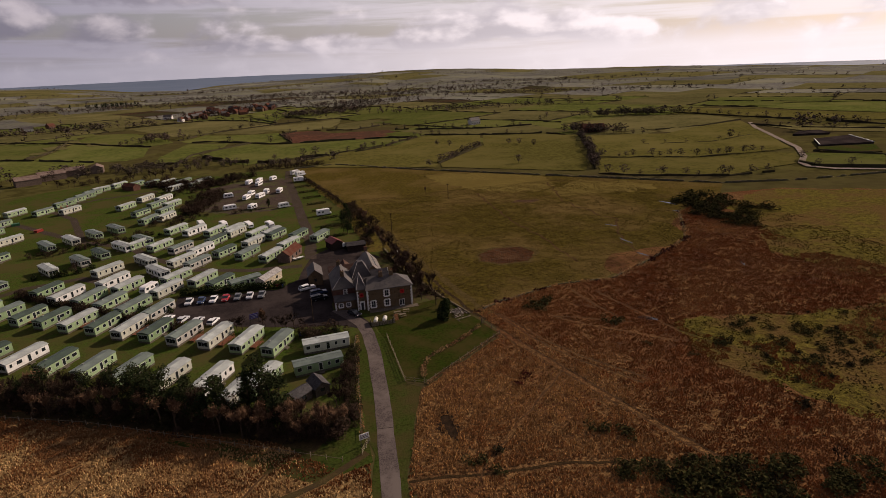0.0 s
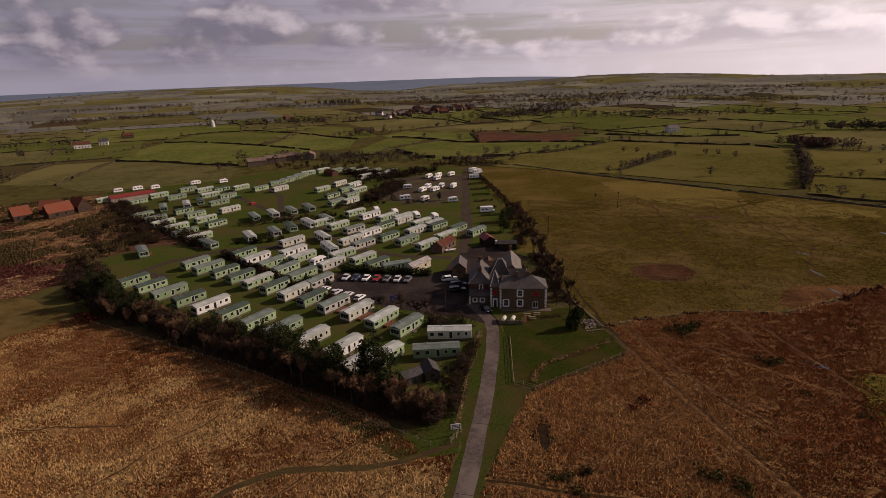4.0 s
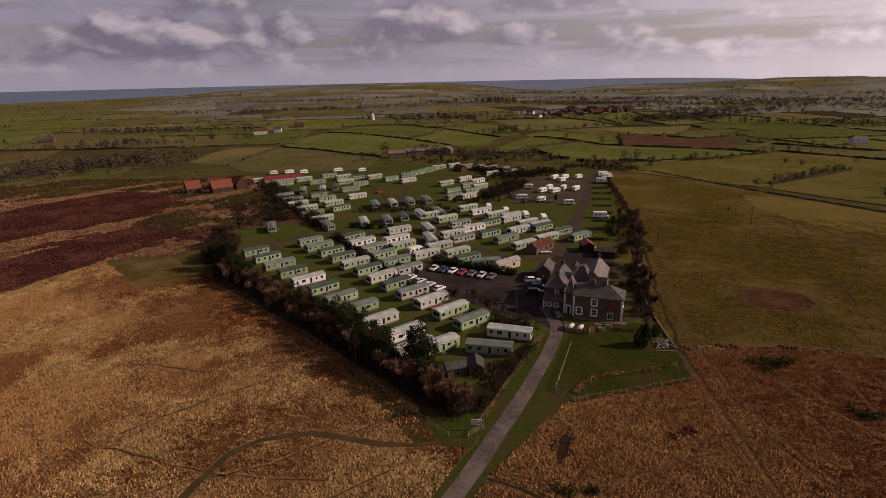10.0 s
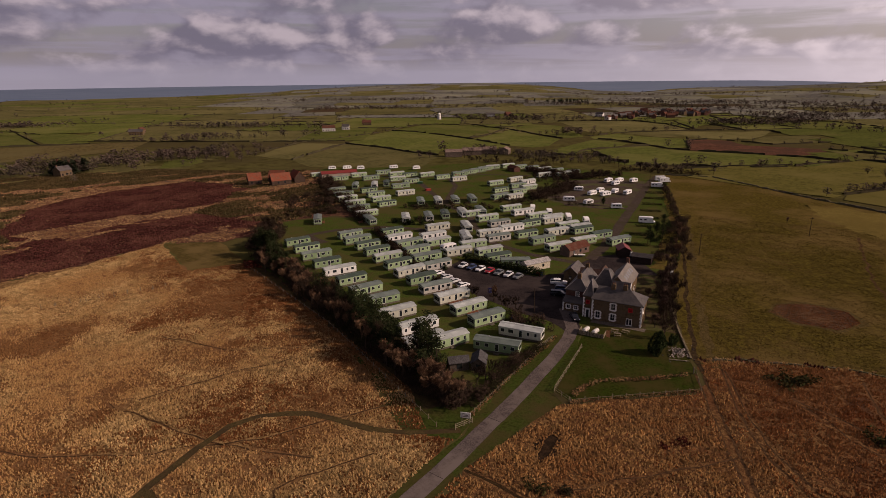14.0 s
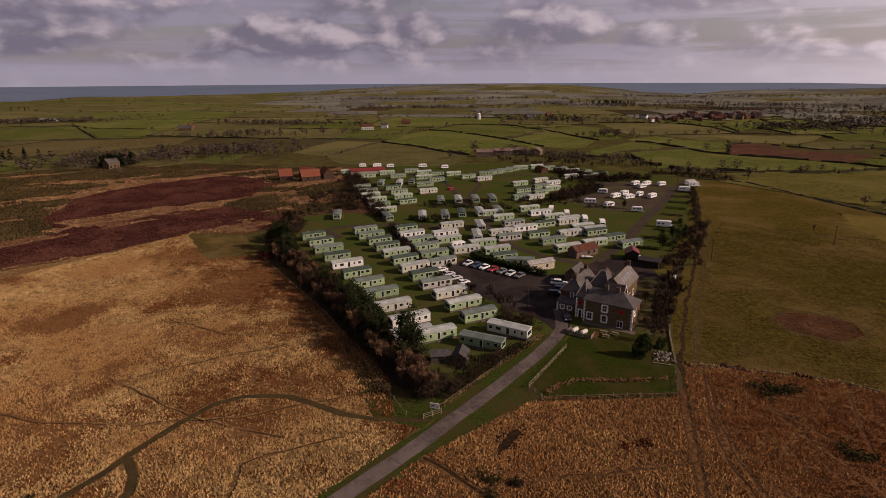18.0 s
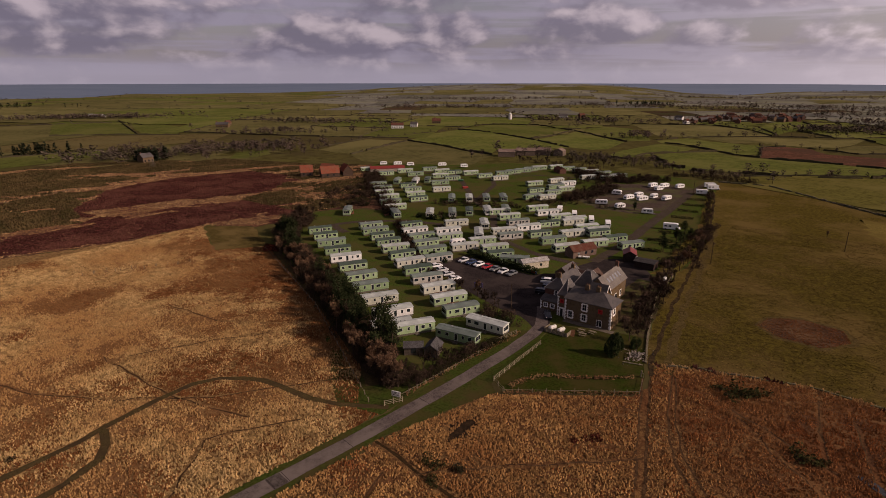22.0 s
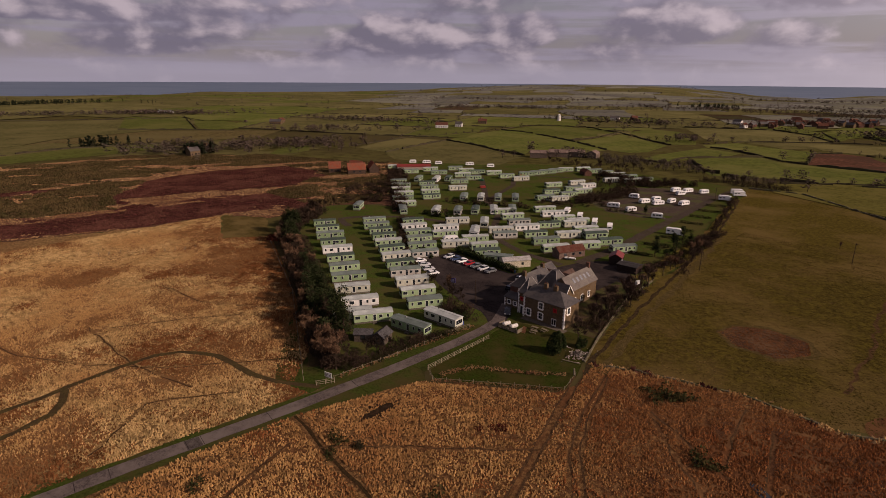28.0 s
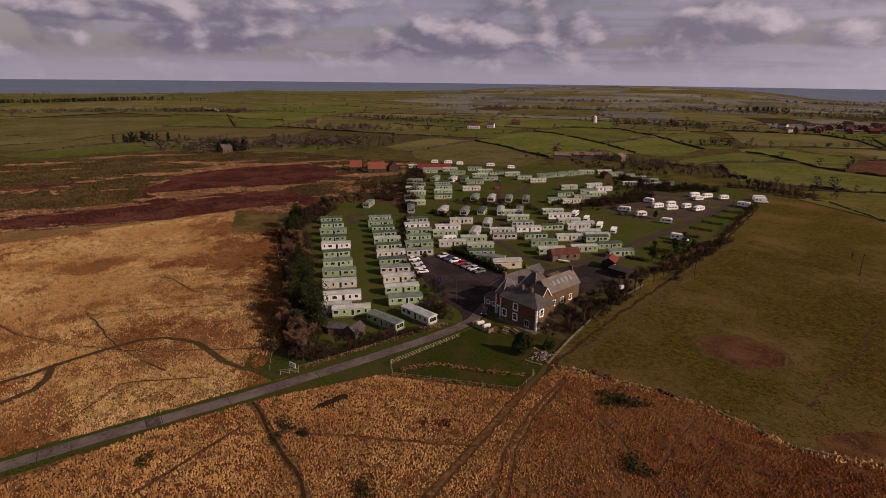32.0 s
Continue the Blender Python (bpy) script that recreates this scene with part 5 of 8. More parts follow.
block = within(x + off, y + off * 0.6, [(-262, -20), (-299, 6), (-307, 43), (-298, 100), (-259, 106), (-219, 65), (-233, 31), (-235, 14), (-237, -1), (-245, -17)])
front = within(x + off * 0.7, y + off * 0.5, [(-262, -150), (-232, -92), (-222, -71), (-219, -27), (-209, 20), (-215, 54), (-170, 50), (-164, 34), (-177, 14), (-180, -8), (-188, -55), (-204, -94), (-236, -150)]) & (streak > 0.33)
tongue = within(x + off * 0.5, y + off * 0.4, [(-247, -25), (-247, -13), (-240, 23), (-231, 27), (-222, -5), (-226, -20)])
whins = (within(x + off, y + off, [(-330, -170), (-298, -88), (-297, -60), (-308, -13), (-302, 5), (-262, -20), (-226, -33), (-236, -69), (-251, -90), (-290, -170)]) & (streak > 0.28)) | ((x < -312) & (streak > 0.42)) | ((y > 40) & (x > -235) & (streak > 0.46)) | ((y > 100) & (streak > 0.42))
whins &= ~block
heather = ((block | front) & ~tongue) | ((streak > 0.53) & ~whins & ~tongue)
u = gen.random(len(x))
size = gen.uniform(0.6, 1.4, len(x))
for name_, label, m, sel, tall, wide in (("heather", "dark red-brown burnt heather on the heath", burnt_m, heather & ~whins & (u < 0.8), 0.4, 0.55), ("gorse", "dark olive gorse and heather on the heath", whin_m, whins & (u < 0.6), 0.85, 0.8), ("heath_grass", "straw-coloured grass between the heather", mat("heath straw", (0.34, 0.21, 0.10), second=(0.2, 0.115, 0.055), scale=0.2, third=(0.16, 0.085, 0.04), big=0.05, island=0.35), ~whins & ~heather & (u < 0.4), 0.3, 0.35)):
    tufts(name_, label, name_.replace("_", " "), m, x[sel], y[sel], tall * size[sel], wide * size[sel], 77)

# short turf of the pasture and the mossy hillside
turf_m = mat("short rough turf", (0.08, 0.058, 0.016), rough=0.9, second=(0.055, 0.041, 0.013), scale=0.3, third=(0.10, 0.066, 0.023), big=0.04, island=0.4)
moss_tuft_m = mat("mossy turf tufts", (0.11, 0.09, 0.02), rough=0.9, second=(0.075, 0.056, 0.015), scale=0.3, third=(0.095, 0.06, 0.022), big=0.06, island=0.4)
x, y, gen = scatter(110000, 21, 10, -16, 150, 140, PASTURE_E)
ok = (drift(x, y, 3, 31) > 0.42) & ~within(x, y, HOLLOW)
x, y = x[ok], y[ok]
tufts("turf", "short tufts of olive pasture grass", "grass", turf_m, x, y, gen.uniform(0.06, 0.2, len(x)), gen.uniform(0.15, 0.35, len(x)), 22, 3)
x, y, gen = scatter(60000, 23, 60, -100, 175, 70, [(66, -40), (72, -34), (86, -37), (102, -43), (126, -44), (148, -34), (136, -22), (130, -2), (150, 25), (163, 58), (300, 22), (330, -250), (125, -120), (80, -84), (69, -70), (62, -49)])
ok = drift(x, y, 4, 33) > 0.45
x, y = x[ok], y[ok]
tufts("turf", "mossy olive tufts on the hillside", "grass", moss_tuft_m, x, y, gen.uniform(0.1, 0.35, len(x)), gen.uniform(0.2, 0.45, len(x)), 24, 3)
x, y, gen = scatter(5000, 27, 36, 20, 60, 40, HOLLOW)
tufts("turf", "reddish dead tufts in the hollow", "grass", rust_tuft_m, x, y, gen.uniform(0.1, 0.3, len(x)), gen.uniform(0.15, 0.3, len(x)), 28, 3)
f = np.random.default_rng(29)
bank = [(22, -12), (31, -7.5), (52, -2), (70, -3.2), (92, 8), (116, 22), (137, 55)]
bx_, by_ = [], []
for (ax, ay), (cx, cy) in zip(bank, bank[1:]):
    n = int(math.hypot(cx - ax, cy - ay) * 7)
    t = f.random(n)
    bx_.append(ax + (cx - ax) * t + f.normal(0, 0.55, n))
    by_.append(ay + (cy - ay) * t + f.normal(0, 0.55, n))
x, y = np.concatenate(bx_), np.concatenate(by_)
dark = drift(x, y, 9, 35) > 0.52
for label, m, sel, tall in (("pale dead grass along the broken bank", straw_tuft_m, ~dark, 0.6), ("dark scrub along the broken bank", burnt_m, dark, 0.8)):
    tufts("bank_growth", label, "bank growth", m, x[sel], y[sel], tall * f.uniform(0.5, 1.2, sel.sum()), f.uniform(0.25, 0.5, sel.sum()), 36)

# ---- the stone house ----
stone_m = mat("brown sandstone wall", (0.16, 0.106, 0.058), second=(0.095, 0.064, 0.037), scale=1.6, third=(0.12, 0.085, 0.055), big=0.35, bump=0.04, bump_scale=3)
brick_m = mat("dark red brick wall", (0.14, 0.06, 0.045), second=(0.10, 0.045, 0.036), scale=1.5, third=(0.12, 0.07, 0.05), big=0.4, bump=0.02, bump_scale=6)
slate_m = mat("grey slate roof", (0.068, 0.058, 0.056), rough=0.72, second=(0.046, 0.041, 0.04), scale=1.5, third=(0.085, 0.073, 0.066), big=0.3, bump=0.03, bump_scale=5, stretch=(0.720, 0.720, 2.160), vary=0.12)
white_m = mat("white painted stone", (0.78, 0.76, 0.72), rough=0.6, second=(0.66, 0.63, 0.58), scale=3)
tile_m = mat("red clay roof tiles", (0.13, 0.045, 0.03), second=(0.09, 0.036, 0.026), scale=1.5, third=(0.11, 0.06, 0.042), big=0.4, bump=0.03, bump_scale=5, stretch=(3, 1, 1))
redpanel_m = mat("red sign board", (0.42, 0.015, 0.015), rough=0.5, scale=3)
white_lead_m = mat("pale lead flashing", (0.3, 0.27, 0.25), rough=0.6, second=(0.22, 0.2, 0.19), scale=3)
HOUSE = thing("house", "brown sandstone inn with slate roofs and white quoins", "house")


def gable_roof(name, x0, x1, y0, y1, eave, ridge, along, parent, material, over=0.3, thick=0.14):
    """Two slopes with a thickness and an overhang."""
    if along == "y":
        c = (x0 + x1) / 2
        drop = over * (ridge - eave) / (c - x0)
        prof = [(x0 - over, eave - drop), (c, ridge), (x1 + over, eave - drop), (x1 + over, eave - drop + thick), (c, ridge + thick * 1.3), (x0 - over, eave - drop + thick)]
        return part(name, prism(prof, y0 - over, y1 + over, axis="y"), material, parent)
    c = (y0 + y1) / 2
    drop = over * (ridge - eave) / (c - y0)
    prof = [(y0 - over, eave - drop), (c, ridge), (y1 + over, eave - drop), (y1 + over, eave - drop + thick), (c, ridge + thick * 1.3), (y0 - over, eave - drop + thick)]
    return part(name, prism(prof, x0 - over, x1 + over, axis="x"), material, parent)


def gabled_walls(name, x0, x1, y0, y1, eave, ridge, along, parent, material):
    if along == "y":
        c = (x0 + x1) / 2
        return part(name, prism([(x0, 0), (x1, 0), (x1, eave), (c, ridge), (x0, eave)], y0, y1, axis="y"), material, parent)
    c = (y0 + y1) / 2
    return part(name, prism([(y0, 0), (y1, 0), (y1, eave), (c, ridge), (y0, eave)], x0, x1, axis="x"), material, parent)


def hip_roof(name, x0, x1, y0, y1, eave, ridge, left, right, parent, material, over=0.35):
    x0, x1, y0, y1 = x0 - over, x1 + over, y0 - over, y1 + over
    c = (y0 + y1) / 2
    vs = [(x0, y0, eave), (x1, y0, eave), (x1, y1, eave), (x0, y1, eave), (x0 + left, c, ridge), (x1 - right, c, ridge)]
    vs += [(x0, y0, eave - 0.15), (x1, y0, eave - 0.15), (x1, y1, eave - 0.15), (x0, y1, eave - 0.15)]
    fs = [(0, 1, 5, 4), (1, 2, 5), (2, 3, 4, 5), (3, 0, 4), (6, 7, 1, 0), (7, 8, 2, 1), (8, 9, 3, 2), (9, 6, 0, 3), (9, 8, 7, 6)]
    return part(name, mesh_from(vs, fs), material, parent)


def hipped(name, x0, x1, y0, y1, eave, ridge, front, back, parent, material, over=0.25, top=0.0):
    """A roof with its ridge along y, hipped at the front and back (0: a plain gable end); top: the half width of a flat crown."""
    x0, x1, y0, y1 = x0 - over, x1 + over, y0 - over, y1 + over
    c = (x0 + x1) / 2
    w = max(top, 0.02)
    vs = [(x0, y0, eave), (x1, y0, eave), (x1, y1, eave), (x0, y1, eave), (c - w, y0 + front, ridge), (c + w, y0 + front, ridge), (c + w, y1 - back, ridge), (c - w, y1 - back, ridge)]
    vs += [(x, y, eave - 0.14) for x, y, z in vs[:4]]
    fs = [(0, 1, 5, 4), (1, 2, 6, 5), (2, 3, 7, 6), (3, 0, 4, 7), (4, 5, 6, 7), (8, 9, 1, 0), (9, 10, 2, 1), (10, 11, 3, 2), (11, 8, 0, 3), (11, 10, 9, 8)]
    bm = mesh_from(vs, fs)
    roof = part(name, bm, material, parent)
    for a, b in ((0, 4), (1, 5), (2, 6), (3, 7)):
        hip = bmesh.new()
        tube(hip, vs[a], vs[b], 0.09, 0.09, 5)
        part("hip_tile", hip, white_lead_m, roof, "pale lead hip")
    return roof


def sash(x, z, w, h, y, parent, face="front", surround=0.28):
    """A sash window with a white stone surround with ears, frame, bars and panes; on the front (y) or east wall (x=y)."""
    def b(a0, d0, z0, a1, d1, z1):
        return boxbm(a0, y - d1, z0, a1, y - d0, z1) if face == "front" else boxbm(y + d0, a0, z0, y + d1, a1, z1)
    win = part("window", b(x - w / 2 - surround, -0.05, z - surround, x + w / 2 + surround, 0.05, z + h + surround), white_m, parent, "sash window in a white painted surround")
    for s in (-1, 1):
        for k in range(3):
            zz = z - 0.1 + k * h / 2.4
            part("quoin", b(min(x + s * (w / 2 + surround - 0.02), x + s * (w / 2 + surround + 0.2)), -0.05, zz, max(x + s * (w / 2 + surround - 0.02), x + s * (w / 2 + surround + 0.2)), 0.045, zz + h / 4.4), white_m, win)
    for k in (0, 1):
        for s in (0, 1):
            part("pane", b(x - w / 2 + s * (w / 2 + 0.03), 0.02, z + k * (h / 2 + 0.03), x - w / 2 + w / 2 - 0.03 + s * (w / 2 + 0.03), 0.075, z + k * (h / 2 + 0.03) + h / 2 - 0.03), glass_mat(), win)
    part("sill", b(x - w / 2 - surround, -0.05, z - surround - 0.08, x + w / 2 + surround, 0.16, z - surround + 0.02), white_m, win)
    return win


# main block
part("wall", boxbm(-5.6, 0, -0.2, 7.3, 7.2, 6.2), stone_m, HOUSE, "brown sandstone front wall")
hip_roof("roof", -5.6, 7.3, 0, 7.2, 6.15, 8.8, 1.2, 4.2, HOUSE, slate_m)
sash(-3.9, 0.95, 1.05, 1.7, 0, HOUSE)
sash(0.0, 0.95, 1.05, 1.6, 0, HOUSE)
sash(0.0, 3.85, 1.05, 1.6, 0, HOUSE)
sash(2.0, 3.9, 1.0, 1.6, 7.3, HOUSE, face="east")
sign = part("sign_board", boxbm(3.8, -0.08, 3.9, 5.0, 0.0, 5.1), redpanel_m, HOUSE, "square red sign board")
for k in range(2):
    part("bar", boxbm(4.05, -0.095, 4.2 + k * 0.4, 4.75, -0.082, 4.36 + k * 0.4), mat("dark red lettering", (0.25, 0.01, 0.01), scale=3), sign)
door = part("door", boxbm(3.5, -0.05, 0.15, 5.0, 0.02, 2.15), white_m, HOUSE, "white double french door")
for k in range(2):
    part("pane", boxbm(3.62 + 0.7 * k, -0.07, 0.4, 4.18 + 0.7 * k, -0.04, 2.0), glass_mat(), door)
for k in range(13):
    w = 0.5 if k % 2 else 0.32
    z = 0.05 + k * 0.47
    part("quoin", boxbm(7.3 - w, -0.05, z, 7.35, w, z + 0.4), white_m, HOUSE, "white painted corner stone")
    part("quoin", boxbm(-5.66, -0.05, z, -5.6 + w, 0.2, z + 0.4), white_m, HOUSE, "white painted corner stone")
for x, y, z in ((-0.9, 3.4, 8.6), (2.1, 3.6, 8.6)):
    ch = part("chimney", boxbm(x - 0.55, y - 0.45, z - 1.0, x + 0.55, y + 0.45, z + 1.3, bevel=0.04), stone_m, HOUSE, "stone chimney stack with clay pots")
    for k in (-0.28, 0.28):
        pot = bmesh.new()
        tube(pot, (x + k, y, z + 1.28), (x + k, y, z + 1.75), 0.14, 0.11, 8)
        part("chimney_pot", pot, tile_m, ch)
part("terrace", boxbm(-5.2, -2.0, -0.2, 8.6, -0.02, 0.12), mat("stone flags", (0.16, 0.13, 0.1), scale=1.5, bump=0.02), HOUSE)
# entrance bay under a steep spire roof
part("wall", boxbm(-8.2, 1.0, -0.2, -5.62, 7.4, 6.3), stone_m, HOUSE)
hipped("roof", -8.2, -5.62, 1.0, 7.4, 6.25, 10.1, 3.2, 2.6, HOUSE, slate_m, over=0.18)
sign = part("sign_board", boxbm(-7.5, 0.92, 3.9, -6.4, 0.998, 5.1), redpanel_m, HOUSE, "square red sign board")
part("bar", boxbm(-7.25, 0.905, 4.35, -6.65, 0.918, 4.7), mat("dark red lettering", (0.25, 0.01, 0.01)), sign)
door = part("door", boxbm(-7.6, 0.93, 0.1, -6.2, 0.99, 2.7), white_m, HOUSE, "dark front door in a white surround")
part("leaf", boxbm(-7.25, 0.9, 0.1, -6.55, 0.95, 2.3), mat("black door paint", (0.02, 0.02, 0.02), rough=0.4, scale=3), door)
for k in range(12):
    w = 0.45 if k % 2 else 0.28
    part("quoin", boxbm(-8.25, 0.95, 0.05 + k * 0.48, -8.2 + w, 1.2, 0.45 + k * 0.48), white_m, HOUSE)
# west wing with a hipped front, and a lean-to before it
part("wall", boxbm(-14.4, 5.6, -0.2, -8.22, 18.4, 5.5), brick_m, HOUSE, "dark red brick wing")
hipped("roof", -14.4, -8.22, 5.6, 18.4, 5.45, 8.9, 2.6, 0.3, HOUSE, slate_m)
part("wall", boxbm(-14.3, 2.9, -0.2, -8.24, 5.58, 2.7), stone_m, HOUSE)
part("roof", prism([(2.6, 2.65), (5.59, 3.55), (5.59, 3.69), (2.6, 2.78)], -14.5, -8.22, axis="x"), slate_m, HOUSE, "lean-to slate roof")
for k in range(6):
    part("quoin", boxbm(-14.36, 2.86, 0.05 + k * 0.45, -14.3 + (0.42 if k % 2 else 0.28), 3.1, 0.42 + k * 0.45), white_m, HOUSE)
sash(-12.7, 1.0, 0.85, 0.95, 2.9, HOUSE, surround=0.2)
sash(-10.6, 1.0, 0.85, 0.95, 2.9, HOUSE, surround=0.2)
sash(-11.0, 3.75, 0.6, 1.35, 5.6, HOUSE, surround=0.16)
for x, y, z in ((-11.3, 7.9, 8.2), (-11.5, 17.4, 8.2)):
    ch = part("chimney", boxbm(x - 0.55, y - 0.4, z - 0.6, x + 0.55, y + 0.4, z + 1.7, bevel=0.05), stone_m, HOUSE, "stone chimney stack with clay pots")
    for k in (-0.25, 0.25):
        pot = bmesh.new()
        tube(pot, (x + k, y, z + 1.68), (x + k, y, z + 2.1), 0.13, 0.1, 8)
        part("chimney_pot", pot, tile_m, ch)
# middle block under a cut-off pyramid roof
part("wall", boxbm(-8.2, 11.2, -0.2, -2.4, 18.2, 5.9), stone_m, HOUSE)
hipped("roof", -8.2, -2.4, 11.2, 18.2, 5.85, 10.0, 3.0, 3.0, HOUSE, slate_m, top=0.75)
part("wall", boxbm(-8.2, 7.42, -0.2, -2.6, 11.18, 5.0), stone_m, HOUSE)
gable_roof("roof", -8.0, -2.7, 7.6, 11.1, 5.0, 6.4, "x", HOUSE, slate_m, over=0.1)
# cross gable towards the garden
gabled_walls("wall", -2.55, 2.0, 8.6, 12.6, 5.5, 8.1, "x", HOUSE, stone_m)
gable_roof("roof", -2.55, 2.0, 8.6, 12.6, 5.5, 8.1, "x", HOUSE, slate_m, over=0.3)
part("wall", boxbm(-2.55, 7.22, -0.2, 2.0, 8.58, 4.6), stone_m, HOUSE)
part("roof", prism([(7.22, 4.6), (8.58, 4.6), (8.58, 4.9), (7.22, 4.75)], -2.6, 2.1, axis="x"), slate_m, HOUSE, "flat lead roof between two blocks")
for sd in (-1, 1):
    part("bargeboard", mesh_from([(x, 10.6 + sd * a, z) for x in (2.31, 2.39) for a, z in ((0, 8.28), (2.3, 5.3), (2.3, 4.98), (0, 7.9))], [(0, 1, 2, 3), (4, 7, 6, 5), (0, 4, 5, 1), (2, 6, 7, 3), (1, 5, 6, 2), (3, 7, 4, 0)]), white_m, HOUSE, "white bargeboard")
hall_m = mat("weathered hall slates", (0.12, 0.10, 0.085), rough=0.7, second=(0.09, 0.075, 0.065), scale=1.5, third=(0.14, 0.12, 0.1), big=0.3, bump=0.03, bump_scale=5, stretch=(1, 1, 3))
# rear hall with rooflights
gabled_walls("wall", -4.8, 1.2, 12.62, 27.7, 5.6, 8.7, "y", HOUSE, stone_m)
hall_roof = gable_roof("roof", -4.8, 1.2, 12.9, 27.7, 5.6, 8.7, "y", HOUSE, hall_m)
for k in range(5):
    y = 16.5 + k * 2.0
    part("rooflight", mesh_from([(x + dx, y + dy, 8.7 - 1.033 * (x + 1.8) + dz) for dz in (0.26, -0.1) for x, dx, dy in ((-0.75, 0, 0), (-0.75, 0, 0.85), (0.25, 0, 0.85), (0.25, 0, 0))], [(0, 3, 2, 1), (4, 5, 6, 7), (0, 1, 5, 4), (2, 3, 7, 6), (1, 2, 6, 5), (3, 0, 4, 7)]), mat("rooflight glass", (0.25, 0.26, 0.28), rough=0.15, scale=2, spec=0.6), hall_roof)
for y in (15.5, 19.5, 23.5):
    sash(y, 1.2, 0.9, 1.6, 1.2, HOUSE, face="east", surround=0.16)
part("chimney", boxbm(-2.3, 26.9, 8.0, -1.3, 27.6, 10.2, bevel=0.04), brick_m, HOUSE)
# rear range with brown tiles
brown_tile_m = mat("brown pantiles", (0.105, 0.062, 0.048), second=(0.08, 0.046, 0.036), scale=1.5, third=(0.09, 0.062, 0.052), big=0.4, bump=0.03, bump_scale=5, stretch=(1, 3, 1))
gabled_walls("wall", -14.2, -4.9, 18.45, 24.4, 4.4, 7.0, "x", HOUSE, brick_m)
gable_roof("roof", -14.2, -4.9, 18.45, 24.4, 4.4, 7.0, "x", HOUSE, brown_tile_m)
gabled_walls("wall", -11.6, -6.4, 24.42, 30.5, 3.2, 5.6, "y", HOUSE, brick_m)
gable_roof("roof", -11.6, -6.4, 24.42, 30.5, 3.2, 5.6, "y", HOUSE, brown_tile_m)

# ---- outbuildings ----
def outbuilding(name, label, cat, x0, x1, y0, y1, eave, ridge, along, wall, roof, m, windows=()):
    ob = thing(name, label, cat, m=m)
    gabled_walls("wall", x0, x1, y0, y1, eave, ridge, along, ob, wall)
    gable_roof("roof", x0, x1, y0, y1, eave, ridge, along, ob, roof, over=0.25)
    for wx, wz, ww, wh, wy in windows:
        part("window", boxbm(wx - ww / 2, wy - 0.04, wz, wx + ww / 2, wy + 0.04, wz + wh), glass_mat(), ob)
    return ob


outbuilding("outbuilding", "small stone outbuilding with a slate roof in the yard", "outbuilding", -2.2, 2.2, -4, 4, 3.4, 5.2, "y", stone_m, slate_m, pose(-18.5, 29, 0, 0, 0, 0), [(0, 1.4, 0.8, 1.0, -4)])
outbuilding("outbuilding", "low red-tiled brick outbuilding beside the caravans", "outbuilding", -5.6, 5.6, -2.3, 2.3, 2.6, 4.2, "x", mat("brown render", (0.2, 0.14, 0.11), second=(0.15, 0.10, 0.08), scale=1.5, third=(0.12, 0.08, 0.065), big=0.5), tile_m, pose(-26, 57, 0, 0, 0, 66), [(-3, 1.0, 1.0, 1.0, -2.3), (0.5, 1.0, 1.0, 1.0, -2.3), (3.5, 1.0, 1.0, 1.0, -2.3)])
outbuilding("chalet", "cream chalet with a pale roof behind the hedge", "chalet", -5, 5, -1.7, 1.7, 2.7, 3.5, "x", mat("cream boards", (0.62, 0.55, 0.42), scale=2), mat("pale felt roof", (0.42, 0.4, 0.38), scale=1), pose(-33, 33.5, 0, 0, 0, 58), [(-3, 1.0, 0.9, 0.9, -1.7), (2, 1.0, 0.9, 0.9, -1.7)])
outbuilding("shed", "red-roofed open shed behind the house", "shed", -2.2, 2.2, -3, 3, 2.8, 4.0, "y", mat("dark shed boards", (0.05, 0.035, 0.03), scale=2), mat("red sheet roof", (0.2, 0.03, 0.024), rough=0.5, scale=1.5), pose(-9.5, 62, 0, 0, 0, 20))
outbuilding("shed", "low dark flat shed behind the house", "shed", -3.4, 3.4, -2.5, 2.5, 2.4, 2.8, "x", mat("dark shed boards", (0.05, 0.035, 0.03)), mat("dark felt roof", (0.06, 0.055, 0.055), scale=1), pose(-2, 57, 0, 0, 0, 0))
outbuilding("shed", "grey timber shed with a pitched felt roof by the lane hedge", "shed", -1.6, 1.6, -2.2, 2.2, 2.1, 3.2, "y", mat("grey shed boards", (0.12, 0.095, 0.075), scale=2), mat("grey felt roof", (0.09, 0.085, 0.085), scale=1), pose(-21.5, -37.5, 0, 0, 0, 20), [(0, 1.1, 1.0, 0.7, -2.2)])
outbuilding("shed", "pale summerhouse with a felt roof by the lane hedge", "shed", -2.2, 2.2, -1.5, 1.5, 2.1, 2.9, "x", mat("grey shed boards", (0.12, 0.095, 0.075)), mat("grey felt roof", (0.09, 0.085, 0.085)), pose(-25.6, -40, 0, 0, 0, 40), [(0, 0.6, 1.2, 1.3, -1.5)])
outbuilding("lodge", "brown timber lodge with a red roof on the site green", "lodge", -5, 5, -2.4, 2.4, 2.6, 4.0, "x", brick_m, tile_m, pose(-117, 228, 0, 0, 0, 140))
outbuilding("lodge", "long low building with a red roof at the site edge", "lodge", -12, 12, -2.6, 2.6, 2.4, 3.8, "x", mat("pale render", (0.42, 0.34, 0.28)), mat("red sheet roof", (0.2, 0.03, 0.024)), pose(-217, 160, 0, 0, 0, 50))
